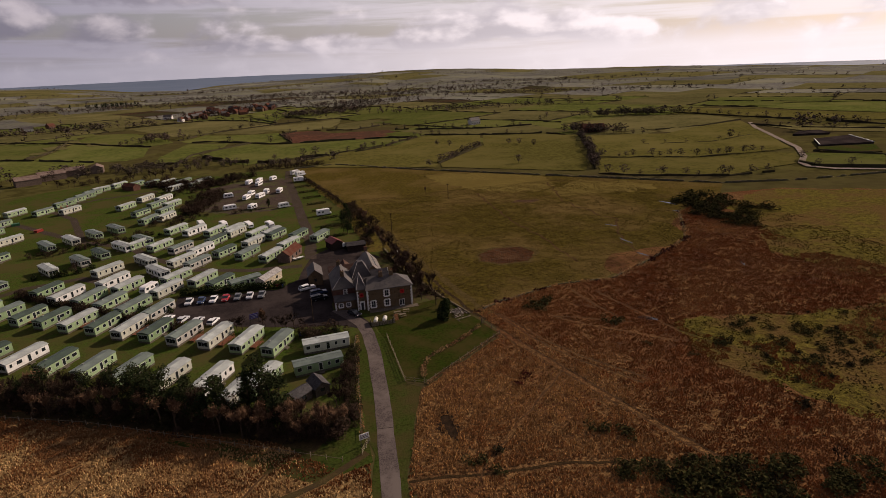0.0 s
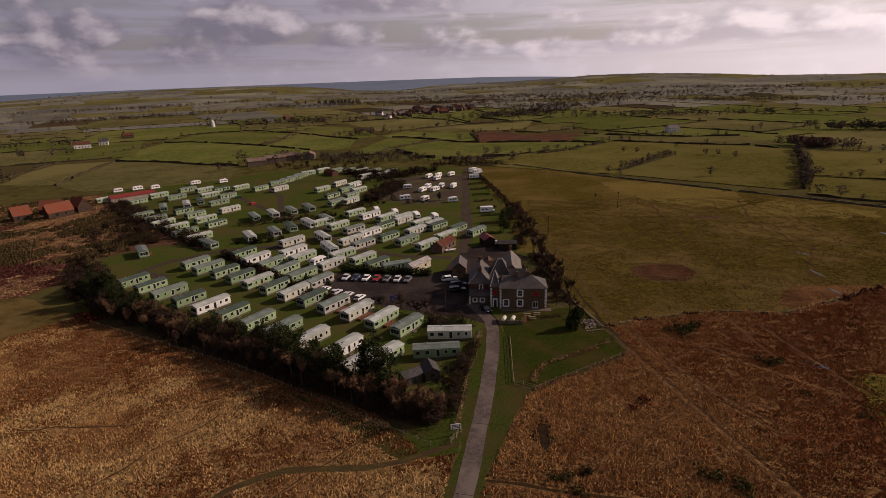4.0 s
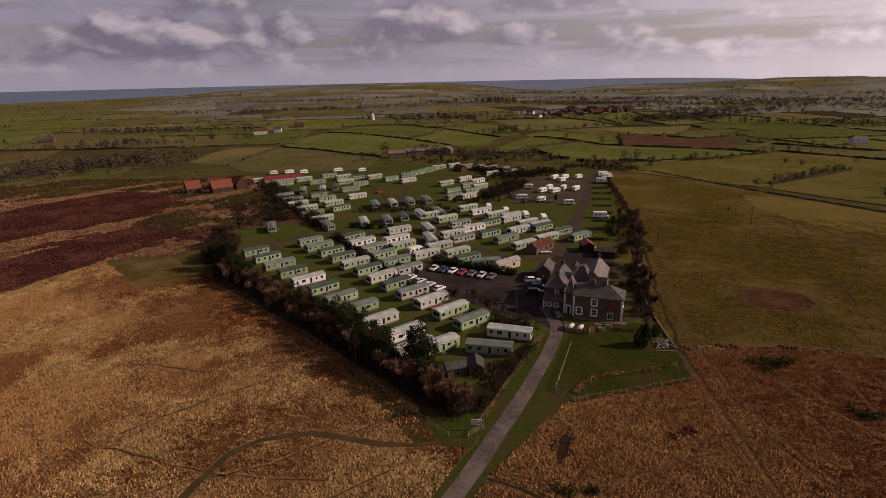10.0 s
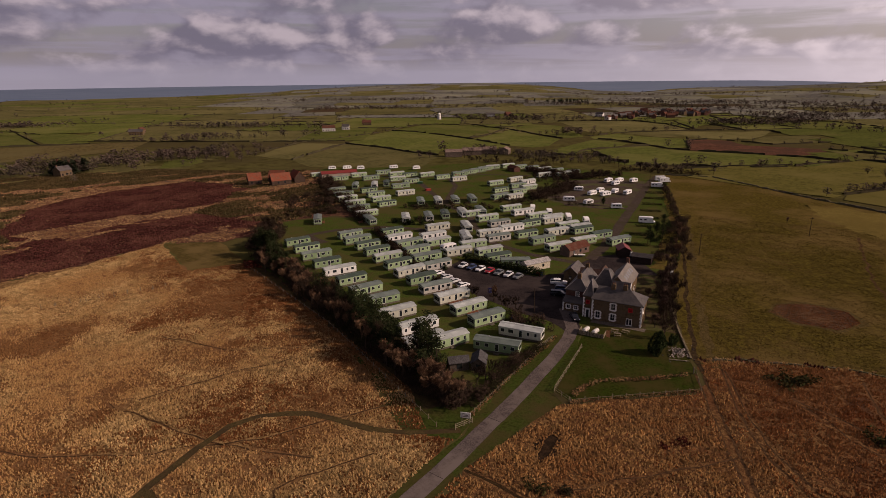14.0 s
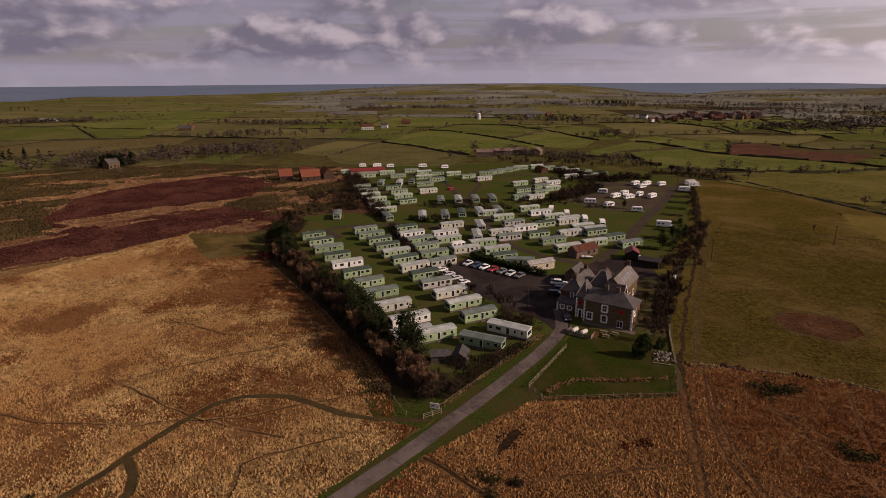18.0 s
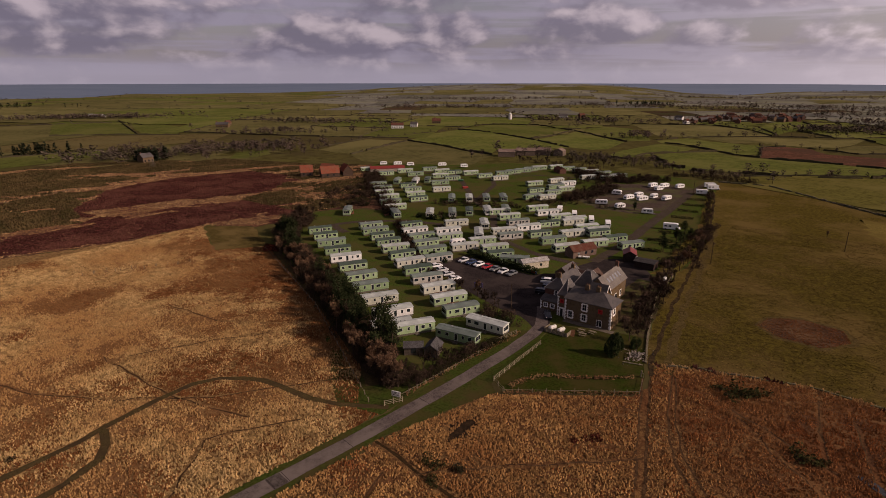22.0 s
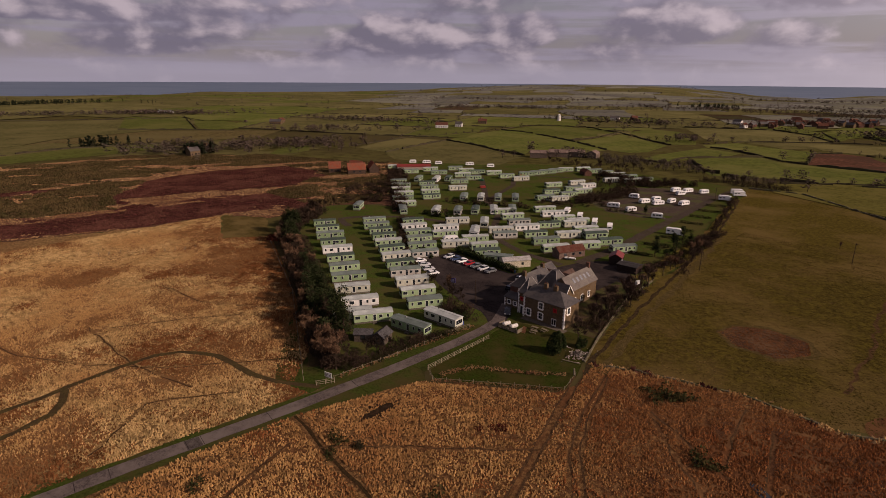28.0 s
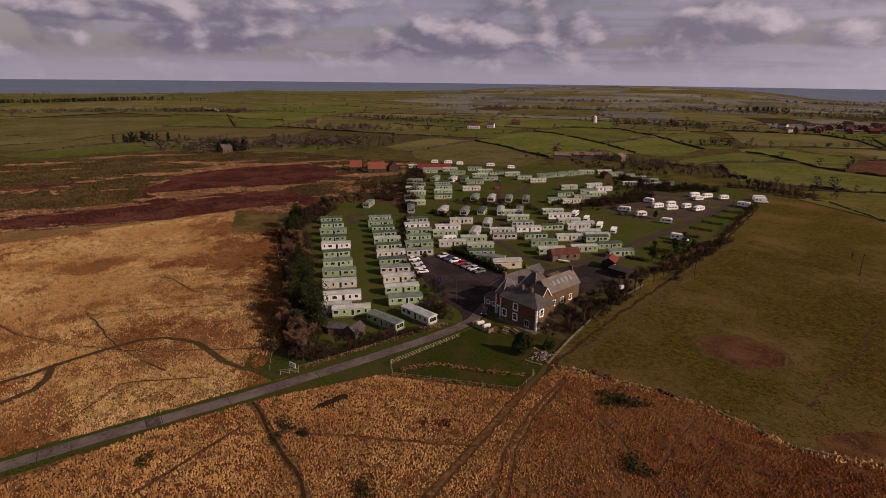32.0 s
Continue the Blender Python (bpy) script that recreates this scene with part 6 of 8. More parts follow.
for k, (x, y, deg, ln) in enumerate(((-231, 119, 60, 12), (-229, 132, 150, 12), (-240, 126, 20, 10), (-246, 112, 55, 8))):
    outbuilding("farmhouse", "stone farm building with an orange-red tiled roof", "farmhouse", -ln / 2, ln / 2, -3.4, 3.4, 3.2, 7.2, "x", mat("dark rubble wall", (0.09, 0.06, 0.045), scale=1), mat("bright clay tiles", (0.26, 0.075, 0.042), second=(0.2, 0.06, 0.036), scale=1.5, third=(0.16, 0.07, 0.045), big=0.4), pose(x, y, 0, 0, 0, deg), [(-2, 1.2, 1, 1.2, -3.4), (2, 1.2, 1, 1.2, -3.4)])
for k, (x, y, deg, ln) in enumerate(((-191, 280, 30, 14), (-182, 296, 30, 16), (-172, 308, 20, 14), (-158, 312, 100, 10))):
    outbuilding("barn", "grey farm barn with a dull roof among trees", "barn", -ln / 2, ln / 2, -4, 4, 4, 6, "x", mat("barn boards", (0.2, 0.15, 0.12), scale=1), mat("rusty sheet roof", (0.24, 0.18, 0.15), second=(0.16, 0.11, 0.09), scale=0.6), pose(x, y, 0, 0, 0, deg))
lorry = thing("tractor", "small red tractor parked behind the house", "tractor", m=pose(-5.4, 60, 0.08, 0, 0, 30))
part("body", boxbm(-0.4, -0.35, 0.6, 1.6, 0.35, 1.3, bevel=0.08), redpanel_m, lorry)
part("cab", boxbm(-1.2, -0.6, 0.7, -0.3, 0.6, 2.3, bevel=0.1), mat("white touring shell", (0.82, 0.81, 0.79)), lorry)
for x, r in ((-0.8, 0.65), (1.2, 0.4)):
    for s in (-1, 1):
        wheel = bmesh.new()
        tube(wheel, (x, s * 0.45, r), (x, s * 0.8, r), r, r, 12)
        part("wheel", wheel, mat("tyre rubber", (0.02, 0.02, 0.02)), lorry)

# ---- walls, fences, poles, clutter ----
wood_m = mat("weathered fence wood", (0.24, 0.2, 0.14), second=(0.15, 0.12, 0.085), scale=3)
pale_wood_m = mat("pale fence rails", (0.33, 0.28, 0.19), second=(0.24, 0.2, 0.135), scale=3)
wallstone_m = mat("dry stone", (0.2, 0.16, 0.105), second=(0.12, 0.1, 0.07), scale=1.2, third=(0.1, 0.1, 0.05), big=0.4, bump=0.05, bump_scale=3, island=0.3, vary=0.25)


def fence(pts, label, rails=3, h=1.15, gap=2.0, material=wood_m):
    ob = thing("fence", label, "fence")
    post_bm = boxbm(-0.06, -0.06, -0.1, 0.06, 0.06, h + 0.08)
    post = part("post", post_bm, material, ob)
    first = True
    for i in range(len(pts) - 1):
        a, b = Vector((*pts[i], 0.06)), Vector((*pts[i + 1], 0.06))
        d = (b - a)
        ang = math.degrees(math.atan2(d.y, d.x))
        n = max(1, int(d.length / gap))
        for k in range(n + (i == len(pts) - 2)):
            p = a.lerp(b, k / n)
            m = pose(p.x, p.y, p.z, RNG.uniform(-2, 2), RNG.uniform(-2, 2), ang)
            if first:
                post.matrix_basis, first = m, False
            else:
                like(post, m, ob)
        for k in range(rails):
            z = h * (k + 0.7) / rails
            r = part("rail", boxbm(0, -0.02, z - 0.035, d.length, 0.02, z + 0.035), material, ob)
            r.matrix_basis = pose(a.x - 0.07 * math.sin(radians(ang)), a.y + 0.07 * math.cos(radians(ang)), a.z, 0, 0, ang)
    return ob


fence([(-3.2, -39.6), (-3.3, -17.9)], "pale post and rail fence along the lawn", 3, 1.1, 2.0, pale_wood_m)
fence([(-3.2, -39.8), (0.6, -42.2)], "dark post and rail fence at the lawn corner", 2, 1.1, 1.9)
fence([(-15.4, -61.2), (-13.6, -57.8)], "short wooden gate fence at the lane corner", 3, 1.2, 1.3, pale_wood_m)
fence([(-12.4, -24), (-11.0, -16.5)], "grey plank fence beside the lane", 3, 1.2, 1.9)
fence([(-14.9, -57), (-13.2, -40), (-12.2, -26)], "wire and post fence along the lane", 1, 1.0, 2.4)
fence([(-19, -62), (-67, -34.5), (-126, -8.5)], "wire and post fence beside the tree belt", 1, 1.0, 3.0)
fence([(22.2, -19), (23.8, -26.2), (15.3, -32.2), (1, -42.4)], "wire and post fence round the lawn", 1, 1.0, 2.6)

BLOCK = [boxbm(-0.5, -0.22, -0.12, 0.5, 0.22, 0.12, bevel=0.05) for _ in range(1)][0]
stone_me = bpy.data.meshes.new("stone")
BLOCK.to_mesh(stone_me)
BLOCK.free()
stone_me.materials.append(wallstone_m)


def stone_wall(pts, label, h=0.9, single=0, gappy=0.0):
    """A dry stone wall: a core with single stones along the near stretch and the rest joined."""
    core = bmesh.new()
    verts, faces = [], []
    base = None
    count = 0
    ob = structure(new("wall"), label)
    for i in range(len(pts) - 1):
        a, b = Vector((*pts[i], 0)), Vector((*pts[i + 1], 0))
        d = b - a
        ang = math.atan2(d.y, d.x)
        m0 = Matrix.Translation(a) @ Matrix.Rotation(ang, 4, "Z")
        rows = int(h / 0.24)
        for r in range(rows):
            x = -RNG.uniform(0, 0.5)
            while x < d.length:
                s = RNG.uniform(0.6, 1.2)
                if gappy and noise.noise(((a.x + x) / 5, i * 3.1, r * 0.1)) < gappy - 0.5 + 0.12 * r:
                    x += s
                    continue
                m = m0 @ pose(x + s / 2, RNG.uniform(-0.06, 0.06), 0.12 + 0.235 * r, RNG.uniform(-5, 5), RNG.uniform(-5, 5), RNG.uniform(-6, 6)) @ Matrix.Diagonal((s * 0.97, RNG.uniform(0.9, 1.25), RNG.uniform(0.9, 1.1), 1))
                if count < single:
                    o = new("stone", stone_me)
                    o.matrix_basis = m
                    o.parent = ob
                    count += 1
                else:
                    k = len(verts)
                    verts += [tuple(m @ v.co) for v in stone_me.vertices]
                    faces += [tuple(k + j for j in p.vertices) for p in stone_me.polygons]
                x += s
    if verts:
        me = bpy.data.meshes.new("stonework")
        me.from_pydata(verts, [], faces)
        me.materials.append(wallstone_m)
        o = new("stonework", me)
        o["kind"] = "stuff"
        o.parent = ob
    return ob


stone_wall([(20.5, -12), (16.4, 2.0), (13.0, 16), (9.5, 32), (8.2, 52.7)], "dry stone wall between garden and pasture", 0.7, 280)
stone_wall([(22, -12), (31, -7.5), (52, -2), (70, -3.2), (92, 8), (116, 22), (137, 55)], "low broken stone bank between moor and pasture", 0.5, 0, 0.5)
stone_wall([(-20, 253), (8, 255), (61, 204), (142, 135), (191, 93), (230, 82), (290, 76)], "dark field wall at the top of the pasture", 1.0, 0, 0.05)


def pole(x, y, h, label, arms=1, lean=0.0, name="telegraph_pole"):
    ob = thing(name, label, "pole", m=pose(x, y, 0, lean, 0, RNG.uniform(0, 180)))
    bm = bmesh.new()
    tube(bm, (0, 0, -0.1), (0, 0, h), 0.13, 0.09, 8)
    part("post", bm, bark_m, ob)
    for k in range(arms):
        part("crossarm", boxbm(-0.8, -0.06, h - 0.5 - 0.5 * k, 0.8, 0.06, h - 0.38 - 0.5 * k), bark_m, ob)
    return ob


pole(-20.8, -2.3, 7.5, "wooden telegraph pole at the edge of the car park", 0, 3)
pole(9.5, 36.1, 8.0, "wooden pole of the transformer stand", 1)
pole(10.2, 38.0, 8.0, "wooden pole of the transformer stand", 1)
tr = thing("transformer", "pale grey transformer box between two poles", "transformer", m=pose(9.85, 37.0, 3.6))
part("tank", boxbm(-0.4, -0.9, 0, 0.4, 0.9, 1.1, bevel=0.08), mat("pale grey enamel", (0.5, 0.5, 0.48), rough=0.4, scale=3), tr)
part("bracket", boxbm(-0.12, -1.0, -0.15, 0.12, 1.0, 0.02), bark_m, tr)
for x, y in ((52, 120), (15, 75), (-22, 200)):
    pole(x, y, 8, "thin wooden pole in the field", 1)

board = thing("sign", "white site notice board on two posts by the lane", "sign", m=pose(-14.6, -58.6, 0.05, 0, 0, 15))
for s in (-0.7, 0.7):
    part("post", boxbm(s - 0.06, -0.06, -0.1, s + 0.06, 0.06, 2.3), wood_m, board)
face = part("panel", boxbm(-0.95, -0.05, 1.25, 0.95, 0.05, 2.4), white_m, board)
for k in range(3):
    part("bar", boxbm(-0.7, -0.062, 1.5 + k * 0.28, 0.7 - 0.2 * k, -0.052, 1.62 + k * 0.28), mat("faded lettering", (0.12, 0.1, 0.1), scale=3), face)
board = thing("sign", "blue notice board at the car park", "sign", m=pose(-36.4, 4.2, 0.07, 0, 0, 200))
for s in (-1.1, 1.1):
    part("post", boxbm(s - 0.07, -0.07, -0.1, s + 0.07, 0.07, 2.2), wood_m, board)
face = part("panel", boxbm(-1.3, -0.06, 0.8, 1.3, 0.06, 2.3), mat("blue sign paint", (0.06, 0.05, 0.2), rough=0.5, scale=2), board)
for k in range(3):
    for s in (-1, 1):
        part("bar", boxbm(-0.9, min(s * 0.062, s * 0.075), 1.0 + k * 0.4, 0.9, max(s * 0.062, s * 0.075), 1.15 + k * 0.4), mat("pale lettering", (0.5, 0.48, 0.6), scale=3), face)

# gas tanks, pallets and benches in front of the house
pen = thing("tank_pen", "low timber enclosure round the gas tanks", "enclosure", m=pose(-2.9, -8.8, 0.06))
for k in range(9):
    part("slat", boxbm(-3.2 + 0.7 * k, -1.75, 0, -2.62 + 0.7 * k, -1.68, 1.1), wood_m, pen)
for s in (-3.2, 3.0):
    part("side", boxbm(s, -1.7, 0, s + 0.08, 1.2, 1.1), wood_m, pen)
for x in (-4.7, -2.3):
    t_ = thing("gas_tank", "white horizontal gas tank on short feet", "gas tank", "gas tanks", pose(x, -8.7, 0.06, 0, 0, 74))
    bm = bmesh.new()
    tube(bm, (-1.0, 0, 0.85), (1.0, 0, 0.85), 0.55, 0.55, 14)
    tube(bm, (1.0, 0, 0.85), (1.25, 0, 0.85), 0.55, 0.25, 14)
    tube(bm, (-1.0, 0, 0.85), (-1.25, 0, 0.85), 0.55, 0.25, 14)
    part("vessel", bm, mat("white tank paint", (0.62, 0.6, 0.55), rough=0.5, scale=2), t_)
    for s in (-0.7, 0.7):
        part("foot", boxbm(s - 0.1, -0.3, 0, s + 0.1, 0.3, 0.4), mat("concrete", (0.25, 0.23, 0.2), scale=3), t_)
for k, (x, y, deg) in enumerate(((1.8, -5.2, 5), (4.4, -4.6, -8), (2.9, -7.2, 12))):
    b_ = thing("picnic_table", "weathered wooden picnic table on the lawn", "table", "picnic tables", pose(x, y, 0.065, 0, 0, deg))
    part("tabletop", boxbm(-0.9, -0.35, 0.7, 0.9, 0.35, 0.75), wood_m, b_)
    for s in (-1, 1):
        part("bench", boxbm(-0.9, s * 0.7 - 0.13, 0.42, 0.9, s * 0.7 + 0.13, 0.46), wood_m, b_)
        part("leg", prism([(-0.75, 0), (-0.65, 0), (0.2, 0.72), (0.1, 0.72)], s * 0.7 - 0.03, s * 0.7 + 0.03), wood_m, b_)
        part("leg", prism([(0.75, 0), (0.65, 0), (-0.2, 0.72), (-0.1, 0.72)], s * 0.7 + 0.04, s * 0.7 + 0.09), wood_m, b_)
pl = thing("panel", "orange-brown board leaning on the tank pen", "board", m=pose(0.9, -8.6, 0.06, 0, 0, 10))
part("sheet", mesh_from([(-0.5, -0.5, 0), (0.5, -0.5, 0), (0.5, 0.3, 1.5), (-0.5, 0.3, 1.5), (-0.5, -0.45, 0), (0.5, -0.45, 0), (0.5, 0.35, 1.5), (-0.5, 0.35, 1.5)], [(0, 1, 2, 3), (7, 6, 5, 4), (0, 4, 5, 1), (2, 6, 7, 3), (1, 5, 6, 2), (3, 7, 4, 0)]), mat("orange plywood", (0.34, 0.16, 0.08), scale=2), pl)

# rubble and timber heap by the yew
heap = Soup()
rr = random.Random(5)
for _ in range(260):
    a, d = rr.uniform(0, 6.28), abs(rr.gauss(0, 1.6))
    heap.leaf((17.6 + math.cos(a) * d, -10.2 + math.sin(a) * d * 1.4, max(0.1, 1.1 - d * 0.3) * rr.random() + 0.05), rr.uniform(0.15, 0.4), rr)
tagged(heap.make("rubble", mat("pale rubble", (0.34, 0.3, 0.27), second=(0.2, 0.15, 0.12), scale=1, island=0.6)), "pale heap of rubble and broken boards", "rubble", kind="stuff")
log = thing("timber", "long bleached timber lying on the grass", "timber", m=pose(18.2, -14.2, 0.2, 0, 0, 12))
bm = bmesh.new()
tube(bm, (-2.2, 0, 0), (2.2, 0, 0.1), 0.14, 0.1, 7)
part("trunk", bm, pale_wood_m, log)
gp = thing("gatepost", "weathered wooden gatepost at the field corner", "post", m=pose(21.7, -18.8, 0))
part("post", boxbm(-0.14, -0.14, -0.1, 0.14, 0.14, 1.6, bevel=0.03), wood_m, gp)
bins = [(-29.6, 27.6, "red"), (-28.7, 27.4, "blue"), (-13.6, -16.4, "blue"), (-30.5, 27.9, "red")]
for x, y, c in bins:
    b_ = thing("wheelie_bin", f"{c} plastic wheeled bin", "bin", "wheeled bins", pose(x, y, 0.08, 0, 0, RNG.uniform(0, 40)))
    bmx = prism([(-0.22, 0.05), (0.22, 0.05), (0.3, 0.95), (-0.3, 0.95)], -0.3, 0.3)
    part("body", bmx, mat(f"{c} bin plastic", {"red": (0.3, 0.02, 0.02), "blue": (0.03, 0.06, 0.28)}[c], rough=0.4, scale=3), b_)
    part("lid", boxbm(-0.33, -0.33, 0.95, 0.33, 0.33, 1.05, bevel=0.03), mat(f"{c} bin plastic", (0, 0, 0)), b_)
    part("wheel", boxbm(-0.3, 0.18, 0.0, 0.3, 0.3, 0.14, bevel=0.04), mat("tyre rubber", (0.02, 0.02, 0.02)), b_)
# red climbing frame and green skip on the site green
fr = thing("playground_frame", "red and green play frame on the site green", "playground", m=pose(-140, 186, 0))
for s in (-1.5, 1.5):
    part("leg", prism([(-1.2, 0), (-1.05, 0), (0.07, 2.2), (-0.07, 2.2)], s - 0.06, s + 0.06), redpanel_m, fr)
    part("leg", prism([(1.2, 0), (1.05, 0), (-0.07, 2.2), (0.07, 2.2)], s + 0.07, s + 0.19), redpanel_m, fr)
part("crossbar", boxbm(-1.6, -0.07, 2.15, 1.7, 0.07, 2.3), redpanel_m, fr)
sk = thing("skip", "green waste skip at the caravan track", "skip", m=pose(-152, 158, 0, 0, 0, 30))
part("body", prism([(-0.9, 0.1), (0.9, 0.1), (1.1, 1.2), (-1.1, 1.2)], -1.6, 1.6), mat("green skip paint", (0.03, 0.13, 0.06), rough=0.5, scale=2), sk)
sk = thing("skip", "red waste skip beside a low fence", "skip", m=pose(-136, 140, 0, 0, 0, 60))
part("body", prism([(-0.9, 0.1), (0.9, 0.1), (1.1, 1.2), (-1.1, 1.2)], -1.6, 1.6), mat("red skip paint", (0.3, 0.04, 0.03), rough=0.5, scale=2), sk)


# ---- decking, stakes, a boat, a barrel ----
deck_m = mat("reddish deck boards", (0.24, 0.10, 0.06), second=(0.17, 0.08, 0.05), scale=3, vary=0.2)


def decking(x, y, deg, length=4.0, width=1.7):
    ob = thing("decking", "reddish timber decking with a rail beside a caravan", "decking", "caravan decking", pose(x, y, 0, 0, 0, deg))
    n = 8
    for k in range(n):
        w = width / n
        part("board", boxbm(-length / 2, -width / 2 + k * w + 0.01, 0.46, length / 2, -width / 2 + (k + 1) * w - 0.01, 0.52), deck_m, ob)
    for px in (-length / 2 + 0.06, 0, length / 2 - 0.06):
        for py in (-width / 2 + 0.06, width / 2 - 0.06):
            part("post", boxbm(px - 0.05, py - 0.05, -0.05, px + 0.05, py + 0.05, 1.45 if py < 0 else 0.47), deck_m, ob)
    part("rail", boxbm(-length / 2, -width / 2 + 0.02, 1.38, length / 2, -width / 2 + 0.1, 1.46), deck_m, ob)
    part("rail", boxbm(-length / 2, -width / 2 + 0.02, 0.9, length / 2, -width / 2 + 0.1, 0.96), deck_m, ob)
    return ob


for f, off, ln in ((0.18, 2.75, 4.0), (0.36, 2.75, 3.2), (0.55, 2.75, 4.5), (0.73, 2.75, 4.0), (0.82, 2.75, 5.0), (0.91, 2.75, 3.6)):
    x, y = -115 + 85 * f, 38 - 52.5 * f
    decking(x + 0.866 * off, y - 0.5 * off, 60, ln)
decking(-141.4, 52.2, 130, 3.6)
decking(-126.0, 60, 140, 3.0)
STAKE = None
for k in range(15):
    f = (k + 0.4 * math.sin(k * 2.3)) / 14
    m = pose(-149 + 17 * f + 0.8 * math.sin(k * 1.7), -64 + 28 * f, 0, 3 * math.sin(k), 3 * math.cos(k * 1.3), 0)
    if STAKE is None:
        STAKE = thing("stake", "thin grey wooden stake in the moor grass", "stake", "stakes on the moor", m)
        part("post", boxbm(-0.06, -0.06, -0.1, 0.06, 0.06, 1.5), wood_m, STAKE)
    else:
        copy_thing(STAKE, m)
barrel = thing("barrel", "blue plastic barrel standing beside a caravan", "barrel", m=pose(-24.6, -9.4, 0.05))
bm = bmesh.new()
tube(bm, (0, 0, 0), (0, 0, 0.95), 0.33, 0.33, 14)
part("body", bm, mat("blue plastic", (0.03, 0.06, 0.28), rough=0.45, scale=3), barrel)
bm = bmesh.new()
tube(bm, (0, 0, 0.94), (0, 0, 1.0), 0.35, 0.3, 14)
part("lid", bm, mat("blue plastic", (0.03, 0.06, 0.28)), barrel)
boat = thing("boat", "small white boat on the gravel beside the outbuilding", "boat", m=pose(-23.2, 53.6, 0.1, 0, 0, 20))
part("hull", prism([(-0.35, 0.15), (-0.8, 0.75), (0.8, 0.75), (0.35, 0.15)], -2.0, 1.3), mat("white hull", (0.75, 0.75, 0.73), rough=0.4, scale=2), boat)
part("bow", prism([(-0.2, 0.25), (-0.5, 0.78), (0.5, 0.78), (0.2, 0.25)], 1.28, 2.0), mat("white hull", (0.75, 0.75, 0.73)), boat)
part("seat", boxbm(-0.9, -0.7, 0.72, -0.5, 0.7, 0.8), wood_m, boat)
for s_ in (-1.2, 0.8):
    part("chock", boxbm(s_ - 0.1, -0.5, -0.05, s_ + 0.1, 0.5, 0.2), wood_m, boat)

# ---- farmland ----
# the upland colour is greyed and lightened to stand in for distance haze
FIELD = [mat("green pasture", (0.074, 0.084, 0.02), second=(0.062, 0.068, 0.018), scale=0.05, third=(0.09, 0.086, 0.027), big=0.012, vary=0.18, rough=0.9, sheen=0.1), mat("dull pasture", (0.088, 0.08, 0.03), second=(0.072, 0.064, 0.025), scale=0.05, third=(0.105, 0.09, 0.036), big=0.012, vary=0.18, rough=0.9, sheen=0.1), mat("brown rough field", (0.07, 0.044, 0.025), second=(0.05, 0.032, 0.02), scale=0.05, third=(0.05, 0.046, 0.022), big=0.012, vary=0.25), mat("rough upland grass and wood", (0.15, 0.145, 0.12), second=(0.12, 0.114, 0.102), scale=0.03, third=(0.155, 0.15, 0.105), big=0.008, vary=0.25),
         mat("red bracken field", (0.13, 0.062, 0.04), second=(0.10, 0.046, 0.03), scale=0.08, third=(0.075, 0.042, 0.028), big=0.02, vary=0.1), mat("brown rough pasture", (0.115, 0.09, 0.036), second=(0.10, 0.076, 0.032), scale=0.05, third=(0.11, 0.09, 0.038), big=0.012, vary=0.1), mat("yellow-olive pasture", (0.086, 0.077, 0.02), second=(0.07, 0.062, 0.017), scale=0.08, third=(0.10, 0.084, 0.027), big=0.015, vary=0.1, rough=0.9, sheen=0.1)]
